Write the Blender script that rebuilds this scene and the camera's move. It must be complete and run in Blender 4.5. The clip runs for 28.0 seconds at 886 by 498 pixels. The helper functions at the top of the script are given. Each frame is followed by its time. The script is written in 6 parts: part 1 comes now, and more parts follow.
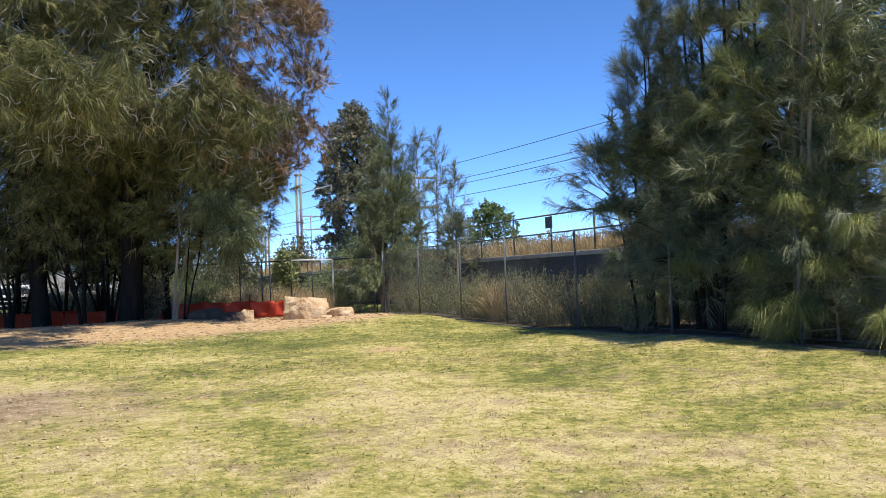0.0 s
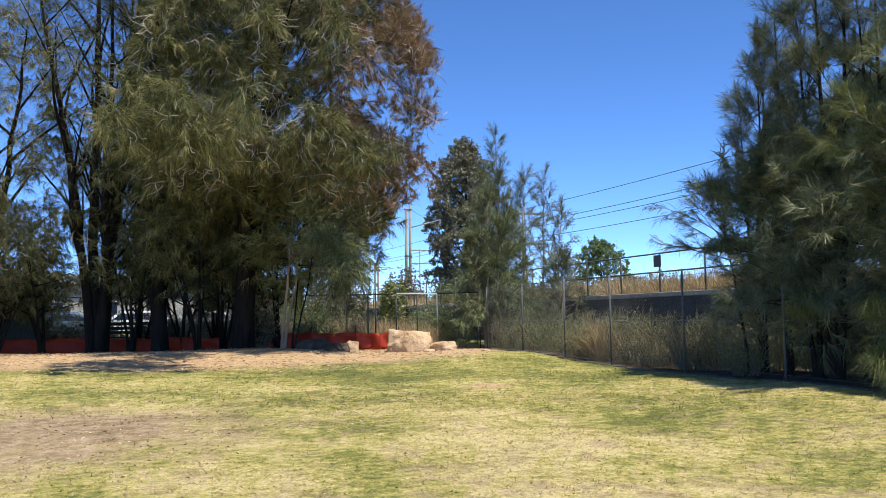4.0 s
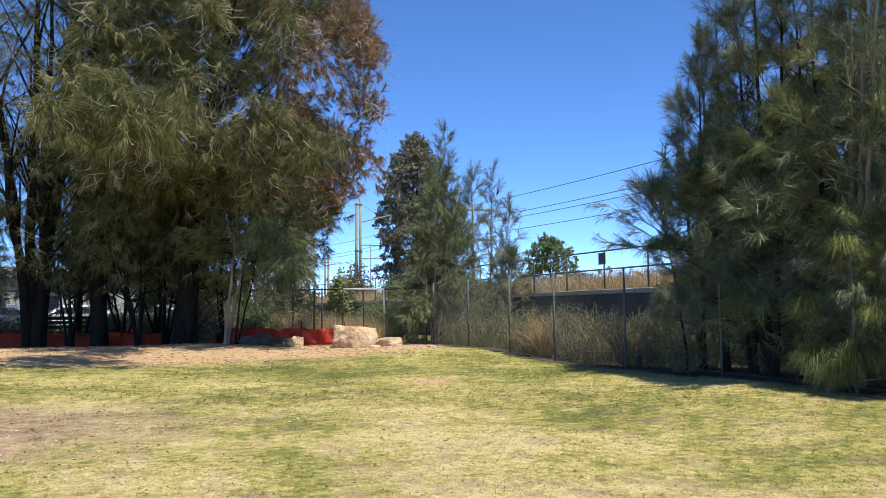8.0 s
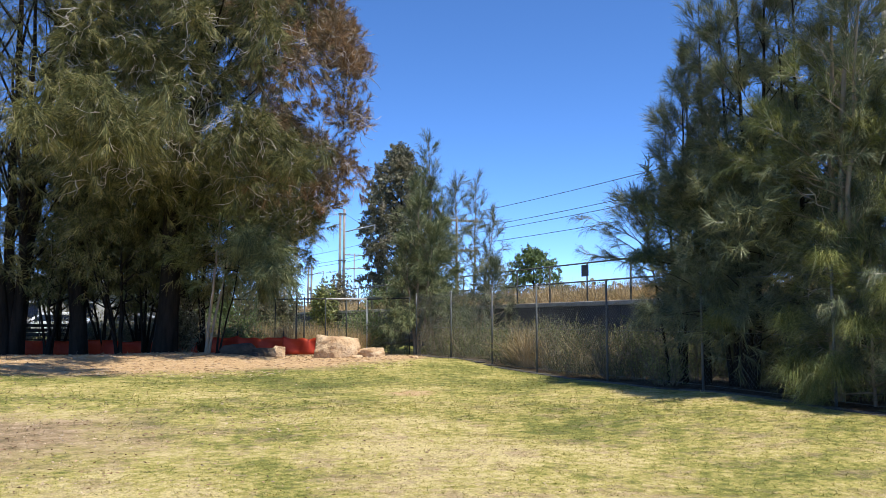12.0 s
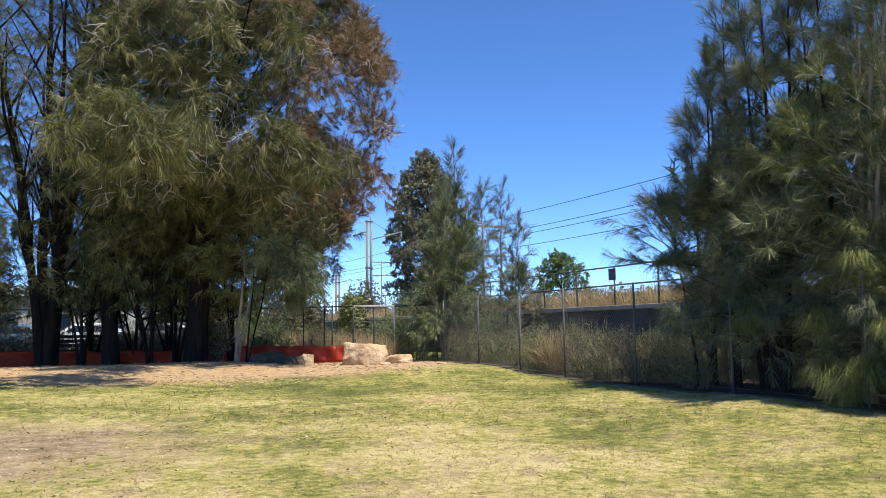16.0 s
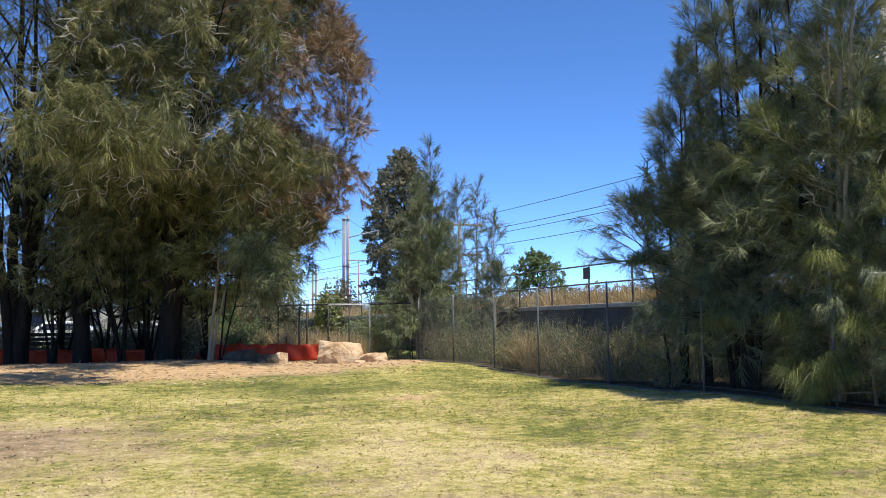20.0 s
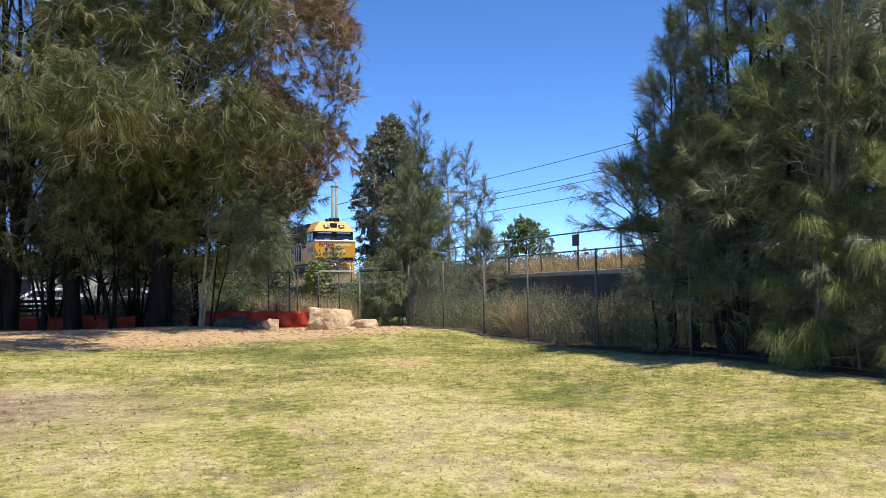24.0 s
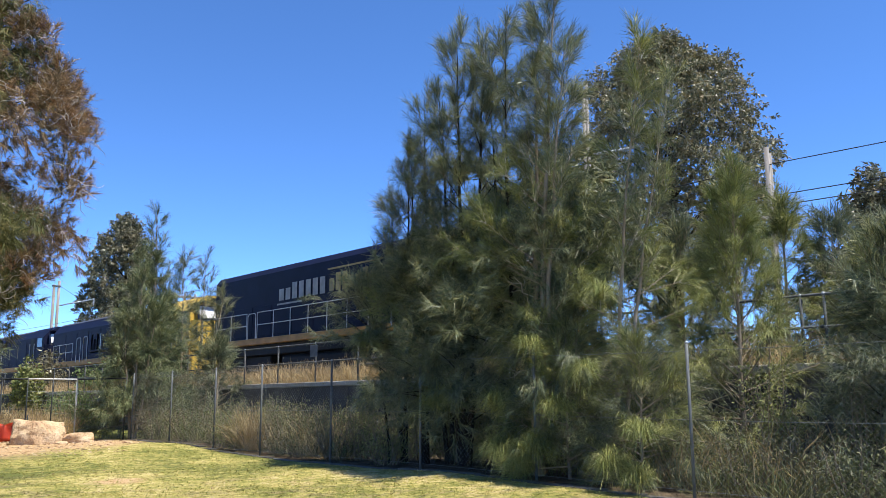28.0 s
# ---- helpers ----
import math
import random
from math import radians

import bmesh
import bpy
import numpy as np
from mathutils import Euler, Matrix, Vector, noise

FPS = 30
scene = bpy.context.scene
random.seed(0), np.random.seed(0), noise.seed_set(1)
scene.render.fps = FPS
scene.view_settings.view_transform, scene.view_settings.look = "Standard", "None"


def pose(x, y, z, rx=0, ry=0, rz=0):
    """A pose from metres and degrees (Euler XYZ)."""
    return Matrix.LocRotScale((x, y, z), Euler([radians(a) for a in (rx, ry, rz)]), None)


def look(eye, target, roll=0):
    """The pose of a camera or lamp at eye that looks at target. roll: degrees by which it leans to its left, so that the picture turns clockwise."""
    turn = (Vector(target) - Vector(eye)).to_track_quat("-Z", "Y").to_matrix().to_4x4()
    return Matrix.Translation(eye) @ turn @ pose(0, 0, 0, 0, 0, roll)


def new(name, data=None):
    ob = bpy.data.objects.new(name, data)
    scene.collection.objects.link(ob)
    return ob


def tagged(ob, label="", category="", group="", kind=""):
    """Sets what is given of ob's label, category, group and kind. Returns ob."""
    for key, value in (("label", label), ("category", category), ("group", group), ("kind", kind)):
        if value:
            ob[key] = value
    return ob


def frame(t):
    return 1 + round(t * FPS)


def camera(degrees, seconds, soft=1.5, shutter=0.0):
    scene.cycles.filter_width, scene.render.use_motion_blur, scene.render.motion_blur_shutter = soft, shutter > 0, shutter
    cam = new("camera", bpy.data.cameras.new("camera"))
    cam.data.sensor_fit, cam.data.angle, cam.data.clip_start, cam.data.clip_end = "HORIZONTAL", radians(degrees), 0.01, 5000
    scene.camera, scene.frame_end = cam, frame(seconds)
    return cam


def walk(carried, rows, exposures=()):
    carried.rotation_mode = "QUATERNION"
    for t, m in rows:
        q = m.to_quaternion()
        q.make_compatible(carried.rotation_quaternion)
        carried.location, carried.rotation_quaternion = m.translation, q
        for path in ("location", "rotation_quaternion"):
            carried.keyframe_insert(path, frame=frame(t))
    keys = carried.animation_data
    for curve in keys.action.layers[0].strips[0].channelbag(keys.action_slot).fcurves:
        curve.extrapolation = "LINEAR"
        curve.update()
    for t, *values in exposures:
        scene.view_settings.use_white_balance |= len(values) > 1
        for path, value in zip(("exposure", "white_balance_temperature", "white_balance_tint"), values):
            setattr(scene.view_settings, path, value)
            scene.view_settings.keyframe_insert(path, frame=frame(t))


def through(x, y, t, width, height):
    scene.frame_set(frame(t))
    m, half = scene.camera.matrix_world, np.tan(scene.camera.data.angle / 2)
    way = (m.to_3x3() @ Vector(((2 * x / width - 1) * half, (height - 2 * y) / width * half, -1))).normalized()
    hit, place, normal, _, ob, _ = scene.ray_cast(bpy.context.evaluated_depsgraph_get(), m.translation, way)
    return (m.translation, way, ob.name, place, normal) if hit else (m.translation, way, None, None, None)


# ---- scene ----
cam = camera(54.62, 28.0, soft=0.75)


def aim(x, y, z, yaw, pitch, roll):
    """A camera pose: yaw to the left of +y, pitch up, roll."""
    turn = Matrix.Rotation(radians(yaw), 4, "Z") @ Matrix.Rotation(radians(90 + pitch), 4, "X") @ Matrix.Rotation(radians(roll), 4, "Z")
    return Matrix.Translation((x, y, z)) @ turn


walk(cam, [
    (0, aim(-0.277, 0.037, 1.535, -27.095, 1.931, -2.319)),
    (0.5, aim(-0.280, 0.031, 1.525, -26.035, 2.198, -2.148)),
    (1, aim(-0.283, 0.024, 1.537, -25.994, 2.259, -2.160)),
    (1.5, aim(-0.269, 0.006, 1.536, -25.294, 2.297, -2.185)),
    (2, aim(-0.251, -0.004, 1.536, -24.135, 2.302, -1.852)),
    (2.5, aim(-0.232, -0.009, 1.539, -22.190, 3.585, -0.767)),
    (3, aim(-0.217, -0.003, 1.534, -20.541, 4.241, -0.566)),
    (3.5, aim(-0.194, 0.013, 1.531, -19.992, 4.365, -0.643)),
    (5.5, aim(-0.040, 0.009, 1.555, -19.739, 4.884, -0.941)),
    (6, aim(-0.009, 0.017, 1.560, -19.339, 3.771, -1.318)),
    (6.5, aim(0.001, 0.005, 1.555, -19.804, 4.032, -0.683)),
    (7, aim(-0.004, 0.012, 1.553, -21.944, 4.244, -0.280)),
    (7.5, aim(-0.016, 0.003, 1.552, -23.786, 3.964, -0.215)),
    (8, aim(-0.012, -0.009, 1.551, -23.087, 4.148, -0.448)),
    (8.5, aim(-0.022, 0.011, 1.553, -22.020, 3.508, -0.132)),
    (9, aim(-0.017, 0.011, 1.555, -22.350, 3.774, -0.760)),
    (9.5, aim(-0.008, -0.002, 1.547, -23.134, 4.560, -1.042)),
    (10, aim(0.000, -0.000, 1.554, -22.715, 4.364, -0.803)),
    (10.5, aim(-0.005, -0.018, 1.561, -23.222, 4.487, -0.917)),
    (11, aim(-0.008, -0.007, 1.559, -24.178, 4.765, -0.916)),
    (11.5, aim(-0.006, -0.003, 1.551, -24.188, 4.709, -0.589)),
    (12, aim(0.005, 0.001, 1.555, -24.168, 4.841, 0.020)),
    (12.5, aim(0.024, 0.001, 1.560, -24.082, 4.270, 0.061)),
    (14.5, aim(0.027, -0.022, 1.553, -23.043, 4.275, -0.919)),
    (15, aim(0.023, -0.013, 1.557, -22.474, 4.524, -0.776)),
    (15.5, aim(0.024, -0.021, 1.559, -22.476, 4.757, -0.513)),
    (16, aim(0.019, -0.034, 1.555, -22.360, 5.255, -0.727)),
    (16.5, aim(0.035, -0.039, 1.554, -22.220, 5.401, -1.030)),
    (17, aim(0.074, -0.053, 1.551, -21.971, 5.528, -0.946)),
    (17.5, aim(0.082, -0.038, 1.555, -22.367, 5.894, -0.324)),
    (18, aim(0.090, -0.049, 1.550, -22.413, 5.247, 0.338)),
    (18.5, aim(0.082, -0.046, 1.553, -22.874, 4.760, -0.113)),
    (19, aim(0.082, -0.043, 1.555, -23.561, 5.013, -0.633)),
    (19.5, aim(0.072, -0.040, 1.547, -23.719, 5.336, -0.682)),
    (20, aim(0.076, -0.055, 1.548, -23.859, 5.146, -0.651)),
    (20.5, aim(0.065, -0.045, 1.561, -23.660, 4.551, -0.363)),
    (22.5, aim(-0.016, -0.133, 1.544, -22.966, 5.277, -0.628)),
    (23, aim(-0.008, -0.122, 1.535, -23.875, 3.588, -0.786)),
    (23.5, aim(0.006, -0.118, 1.536, -24.709, 2.238, -0.914)),
    (24, aim(0.007, -0.111, 1.538, -24.607, 2.944, -0.692)),
    (24.5, aim(0.002, -0.124, 1.548, -24.130, 4.657, -0.390)),
    (25, aim(-0.015, -0.122, 1.552, -23.871, 4.992, -0.285)),
    (25.5, aim(0.009, -0.126, 1.555, -24.264, 4.710, -0.491)),
    (26, aim(0.016, -0.129, 1.546, -25.357, 5.055, -0.447)),
    (26.5, aim(0.015, -0.149, 1.541, -27.072, 6.191, -0.221)),
    (27, aim(0.023, -0.161, 1.551, -30.247, 7.966, -0.134)),
    (27.5, aim(0.023, -0.180, 1.545, -34.541, 9.092, -0.274)),
    (28, aim(0.047, -0.204, 1.544, -41.782, 10.132, -0.338)),
], [(0, 0.5), (25.5, 0.5), (27, 0.6), (28, 0.78)])

# ---- light ----
SUN_AZ, SUN_EL = Vector((0.42, -0.907)).normalized(), radians(66)
world = bpy.data.worlds.new("sky")
scene.world = world
world.use_nodes = True
wn = world.node_tree.nodes
sky = wn.new("ShaderNodeTexSky")
sky.sky_type, sky.sun_disc = "NISHITA", False
sky.sun_elevation, sky.sun_rotation = SUN_EL, math.atan2(SUN_AZ.x, SUN_AZ.y)
sky.altitude, sky.air_density, sky.dust_density, sky.ozone_density = 800, 0.4, 0.0, 4.8
wn["Background"].inputs["Strength"].default_value = 0.24
hue = wn.new("ShaderNodeHueSaturation")
hue.inputs["Hue"].default_value, hue.inputs["Saturation"].default_value = 0.502, 1.13
world.node_tree.links.new(sky.outputs["Color"], hue.inputs["Color"])
world.node_tree.links.new(hue.outputs["Color"], wn["Background"].inputs["Color"])
sun_dir = Vector((SUN_AZ.x * math.cos(SUN_EL), SUN_AZ.y * math.cos(SUN_EL), math.sin(SUN_EL)))
sun = new("sun", bpy.data.lights.new("sun", "SUN"))
sun.data.energy, sun.data.angle, sun.data.color = 4.75, radians(0.53), (1.0, 0.945, 0.85)
sun.matrix_world = look(sun_dir * 60, (0, 0, 0))


# ---- materials ----
class Mat:
    """A small wrapper that adds nodes to a principled material."""

    def __init__(self, name, rough=0.8, metal=0.0, spec=0.4):
        self.m = bpy.data.materials.new(name)
        self.m.use_nodes = True
        self.t = self.m.node_tree
        self.p = self.t.nodes["Principled BSDF"]
        self.p.inputs["Roughness"].default_value = rough
        self.p.inputs["Metallic"].default_value = metal
        self.p.inputs["Specular IOR Level"].default_value = spec

    def node(self, kind, **kw):
        n = self.t.nodes.new("ShaderNode" + kind)
        for k, v in kw.items():
            if k == "operation":
                n.operation = v
            elif k == "data_type":
                n.data_type = v
            elif k == "blend_type":
                n.blend_type = v
            elif k == "feature":
                n.feature = v
        return n

    def link(self, a, b):
        self.t.links.new(a, b)

    def position(self):
        return self.node("NewGeometry").outputs["Position"]

    def local(self):
        return self.node("TexCoord").outputs["Object"]

    def noise(self, scale, detail=4.0, rough=0.55, vec=None, stretch=None):
        vec = vec or self.position()
        if stretch:
            mp = self.node("Mapping")
            mp.inputs["Scale"].default_value = stretch
            self.link(vec, mp.inputs["Vector"])
            vec = mp.outputs["Vector"]
        n = self.node("TexNoise")
        n.inputs["Scale"].default_value, n.inputs["Detail"].default_value, n.inputs["Roughness"].default_value = scale, detail, rough
        self.link(vec, n.inputs["Vector"])
        return n.outputs["Fac"]

    def math(self, op, a, b=None, clamp=False):
        n = self.node("Math", operation=op)
        n.use_clamp = clamp
        for i, v in enumerate((a, b)):
            if v is None:
                continue
            if isinstance(v, (int, float)):
                n.inputs[i].default_value = v
            else:
                self.link(v, n.inputs[i])
        return n.outputs[0]

    def ramp(self, fac, *stops):
        n = self.node("ValToRGB")
        el = n.color_ramp.elements
        while len(el) < len(stops):
            el.new(0.5)
        for e, (pos, col) in zip(el, stops):
            e.position = pos
            e.color = (*col, 1) if len(col) == 3 else col
        self.link(fac, n.inputs["Fac"])
        return n.outputs["Color"]

    def step(self, fac, lo, hi):
        n = self.node("MapRange")
        n.inputs["From Min"].default_value, n.inputs["From Max"].default_value = lo, hi
        self.link(fac, n.inputs["Value"])
        return n.outputs["Result"]

    def mix(self, fac, a, b, blend="MIX"):
        n = self.node("Mix", data_type="RGBA", blend_type=blend)
        for i, v in ((0, fac), (6, a), (7, b)):
            if isinstance(v, (int, float)):
                n.inputs[i].default_value = v
            elif isinstance(v, tuple):
                n.inputs[i].default_value = (*v, 1)
            else:
                self.link(v, n.inputs[i])
        return n.outputs[2]

    def color(self, c):
        if isinstance(c, tuple):
            self.p.inputs["Base Color"].default_value = (*c, 1)
        else:
            self.link(c, self.p.inputs["Base Color"])
        return self

    def bump(self, height, strength=0.4, dist=0.02):
        n = self.node("Bump")
        n.inputs["Strength"].default_value, n.inputs["Distance"].default_value = strength, dist
        self.link(height, n.inputs["Height"])
        self.link(n.outputs["Normal"], self.p.inputs["Normal"])
        return self

    def translucent(self, col, amount):
        tr = self.node("BsdfTranslucent")
        if isinstance(col, tuple):
            tr.inputs["Color"].default_value = (*col, 1)
        else:
            self.link(col, tr.inputs["Color"])
        mx = self.node("MixShader")
        mx.inputs[0].default_value = amount
        self.link(self.p.outputs[0], mx.inputs[1])
        self.link(tr.outputs[0], mx.inputs[2])
        self.link(mx.outputs[0], self.t.nodes["Material Output"].inputs["Surface"])
        return self

    def island(self):
        return self.node("NewGeometry").outputs["Random Per Island"]


def plain(name, col, rough=0.7, metal=0.0, vary=0.25, scale=3.0, bump=0.15, grime=None):
    """A painted or solid surface with two scales of variation."""
    m = Mat(name, rough, metal)
    big, fine = m.noise(scale, 5, vec=m.local()), m.noise(scale * 18, 3, vec=m.local())
    dark = tuple(c * (1 - vary) for c in col)
    light = tuple(min(1, c * (1 + vary * 0.6)) for c in col)
    c = m.ramp(big, (0.3, dark), (0.72, light))
    c = m.mix(m.step(fine, 0.45, 0.75), c, grime or dark)
    m.color(m.mix(0.5, c, m.ramp(big, (0.3, dark), (0.72, light))))
    if bump:
        m.bump(fine, bump, 0.01)
    return m.m


def foliage(name, stops, through=0.3, rough=0.6, tint_scale=0.6, tint=(0.5, 0.5, 0.5), tint_amount=0.0):
    """Needles or leaves: colour from a random value per leaf, and slow tints over the crown."""
    m = Mat(name, rough, 0, 0.25)
    c = m.ramp(m.island(), *stops)
    if tint_amount:
        c = m.mix(m.math("MULTIPLY", m.step(m.noise(tint_scale, 3), 0.42, 0.62), tint_amount), c, tint)
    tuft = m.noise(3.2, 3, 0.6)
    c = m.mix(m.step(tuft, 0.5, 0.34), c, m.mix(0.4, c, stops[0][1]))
    c = m.mix(m.math("MULTIPLY", m.step(tuft, 0.54, 0.68), 0.55), c, stops[-1][1])
    m.color(c)
    m.translucent(c, through)
    return m.m


def bark(name, a, b, scale=6.0):
    m = Mat(name, 0.95, 0, 0.08)
    n = m.noise(scale, 6, 0.65, vec=m.position(), stretch=(1, 1, 0.18))
    m.color(m.ramp(n, (0.3, a), (0.7, b)))
    m.bump(n, 0.8, 0.03)
    return m.m


# ---- mesh helpers ----
def mesh_of(name, verts, faces, material=None, smooth=False):
    me = bpy.data.meshes.new(name)
    me.from_pydata([tuple(v) for v in verts], [], faces)
    if material:
        me.materials.append(material)
    if smooth:
        me.polygons.foreach_set("use_smooth", [True] * len(me.polygons))
    me.update()
    return me


def fast_mesh(name, verts, sizes, idx, material):
    """A large mesh from arrays: vertices, corners per face, corner indices."""
    me = bpy.data.meshes.new(name)
    me.vertices.add(len(verts))
    me.vertices.foreach_set("co", np.ascontiguousarray(verts, dtype=np.float32).ravel())
    me.loops.add(len(idx))
    me.loops.foreach_set("vertex_index", np.ascontiguousarray(idx, dtype=np.int32))
    starts = np.concatenate([[0], np.cumsum(sizes)[:-1]]).astype(np.int32)
    me.polygons.add(len(sizes))
    me.polygons.foreach_set("loop_start", starts)
    me.materials.append(material)
    me.update(calc_edges=True)
    return me


def part(name, bm, material, parent=None, label="", smooth=False):
    """Link a bmesh or a mesh as one object under a thing or a part."""
    if isinstance(bm, bpy.types.Mesh):
        me = bm
    else:
        me = bpy.data.meshes.new(name)
        bm.to_mesh(me)
        bm.free()
        if smooth:
            me.polygons.foreach_set("use_smooth", [True] * len(me.polygons))
    if material and not me.materials:
        me.materials.append(material)
    ob = new(name, me)
    if parent:
        ob.parent = parent
    if label:
        tagged(ob, label)
    return ob


def empty(name, x=0.0, y=0.0, z=0.0, rz=0.0, **tags):
    ob = new(name)
    ob.matrix_basis = pose(x, y, z, 0, 0, rz)
    return tagged(ob, **tags)


def add_box(bm, x0, x1, y0, y1, z0, z1, bevel=0.0, m=None):
    r = bmesh.ops.create_cube(bm, size=1.0)
    bmesh.ops.scale(bm, vec=(x1 - x0, y1 - y0, z1 - z0), verts=r["verts"])
    bmesh.ops.translate(bm, vec=((x0 + x1) / 2, (y0 + y1) / 2, (z0 + z1) / 2), verts=r["verts"])
    vs = list(r["verts"])
    if bevel:
        es = list({e for v in vs for e in v.link_edges})
        out = bmesh.ops.bevel(bm, geom=es, offset=bevel, segments=1, affect="EDGES")
        vs = list(set([v for v in vs if v.is_valid] + out["verts"]))
    if m is not None:
        bmesh.ops.transform(bm, matrix=m, verts=vs)
    return bm


def box(x0, x1, y0, y1, z0, z1, bevel=0.0):
    return add_box(bmesh.new(), x0, x1, y0, y1, z0, z1, bevel)


def tube_arrays(path, radii, sides=6):
    """Vertices and faces of a swept tube along a path."""
    path, n = np.asarray(path, float), len(path)
    tang = np.gradient(path, axis=0)
    tang /= np.linalg.norm(tang, axis=1, keepdims=True) + 1e-9
    ref = np.where(np.abs(tang[:, 2:3]) > 0.9, [[1.0, 0, 0]], [[0, 0, 1.0]])
    a = np.cross(tang, ref)
    a /= np.linalg.norm(a, axis=1, keepdims=True) + 1e-9
    b = np.cross(tang, a)
    ang = np.linspace(0, 2 * np.pi, sides, endpoint=False)
    ring = np.cos(ang)[None, :, None] * a[:, None] + np.sin(ang)[None, :, None] * b[:, None]
    v = (path[:, None] + ring * np.asarray(radii, float)[:, None, None]).reshape(-1, 3)
    i = np.arange(n - 1)[:, None] * sides + np.arange(sides)[None]
    j = np.arange(n - 1)[:, None] * sides + (np.arange(sides)[None] + 1) % sides
    quads = np.stack([i, j, j + sides, i + sides], -1).reshape(-1, 4)
    return v, quads


class Tubes:
    """Many tubes joined into one mesh."""

    def __init__(self):
        self.v, self.q, self.n = [], [], 0

    def add(self, path, radii, sides=5):
        if np.isscalar(radii):
            radii = [radii] * len(path)
        v, q = tube_arrays(path, radii, sides)
        self.v.append(v)
        self.q.append(q + self.n)
        self.n += len(v)
        return self

    def mesh(self, name, material, smooth=True):
        v, q = np.concatenate(self.v), np.concatenate(self.q)
        me = fast_mesh(name, v, np.full(len(q), 4), q.ravel(), material)
        if smooth:
            me.polygons.foreach_set("use_smooth", np.ones(len(q), bool))
        return me


def rod(name, a, b, r, material, parent=None, sides=8, r2=None, label=""):
    me = Tubes().add([a, b], [r, r2 if r2 else r], sides).mesh(name, material)
    bm = bmesh.new()
    bm.from_mesh(me)
    bmesh.ops.holes_fill(bm, edges=[e for e in bm.edges if e.is_boundary], sides=0)
    bm.to_mesh(me)
    bm.free()
    return part(name, me, material, parent, label)


def blades(base, direction, length, width, droop, rng, bend=0.5):
    """Kite-shaped needles or leaves, bent downwards. Returns arrays for fast_mesh: two triangles each."""
    n = len(base)
    d = direction / (np.linalg.norm(direction, axis=1, keepdims=True) + 1e-9)
    side = np.cross(d, rng.normal(size=(n, 3)))
    side /= np.linalg.norm(side, axis=1, keepdims=True) + 1e-9
    length, width, droop = (np.broadcast_to(x, (n,))[:, None] for x in (length, width, droop))
    mid = base + d * length * bend
    d2 = d * 1.0
    d2[:, 2] -= droop[:, 0]
    d2 /= np.linalg.norm(d2, axis=1, keepdims=True) + 1e-9
    tip = mid + d2 * length * (1 - bend)
    v = np.stack([base, mid - side * width / 2, mid + side * width / 2, tip], 1).reshape(-1, 3)
    k = np.arange(n)[:, None] * 4
    idx = np.concatenate([k, k + 1, k + 2, k + 1, k + 3, k + 2], 1).ravel()
    return v, np.full(2 * n, 3), idx


def spikes(base, direction, length, width, droop, rng):
    """Fine needles: one slim triangle each."""
    n = len(base)
    d = direction / (np.linalg.norm(direction, axis=1, keepdims=True) + 1e-9)
    d = d - np.array([0, 0, 0.35]) * np.broadcast_to(droop, (n,))[:, None]
    d /= np.linalg.norm(d, axis=1, keepdims=True) + 1e-9
    side = np.cross(d, rng.normal(size=(n, 3)))
    side /= np.linalg.norm(side, axis=1, keepdims=True) + 1e-9
    length, width = np.broadcast_to(length, (n,))[:, None], np.broadcast_to(width, (n,))[:, None]
    v = np.stack([base - side * width / 2, base + side * width / 2, base + d * length], 1).reshape(-1, 3)
    return v, np.full(n, 3), np.arange(3 * n)


def needle_object(name, chunks, material, parent=None, label=""):
    vs, ids, n = [], [], 0
    for v, s, i in chunks:
        vs.append(v)
        ids.append(i + n)
        n += len(v)
    v, i = np.concatenate(vs), np.concatenate(ids)
    return part(name, fast_mesh(name, v, np.full(len(i) // 3, 3), i, material), material, parent, label)


# ---- ground ----
def smooth01(x):
    x = np.clip(x, 0, 1)
    return x * x * (3 - 2 * x)


def wave(x, y, k, s):
    """A cheap smooth noise in -1..1."""
    return (np.sin(x * k + 1.3 * s + 1.7 * np.sin(y * k * 0.7 + s)) + np.sin(y * k * 1.1 - 0.6 * s + 1.5 * np.sin(x * k * 0.6 - s))) / 2


def ground_z(x, y):
    x, y = np.asarray(x, float), np.asarray(y, float)
    lawn = 0.03 * np.clip(y, -20, 19.8)
    near_fence = 0.2 * smooth01((x - 5) / 4.4) * smooth01((16.5 - y) / 9) * smooth01((y + 12) / 10)
    mound = 0.15 * smooth01((y - 18.5) / 3) * smooth01((6.2 - x) / 3)
    z = lawn + near_fence + mound
    behind = smooth01((y - 23.6) / 3.0) * smooth01((10.5 - x) / 2)
    z = z * (1 - behind) + 0.52 * behind
    return z + 0.018 * wave(x, y, 1.9, 1) + 0.03 * wave(x, y, 0.5, 4)


def gz(x, y):
    return float(ground_z(x, y))


def dirt_edge(x):
    """The line beyond which the lawn gives way to bare earth."""
    return 17.5 + 0.07 * (x - 2.2) ** 2


def axis_points(lo, hi, step, far):
    out = list(np.arange(lo, hi + 1e-6, step))
    d, a, b = step, lo, hi
    while d < far:
        d *= 1.45
        a, b = a - d, b + d
        out = [a] + out + [b]
    return np.array(out)


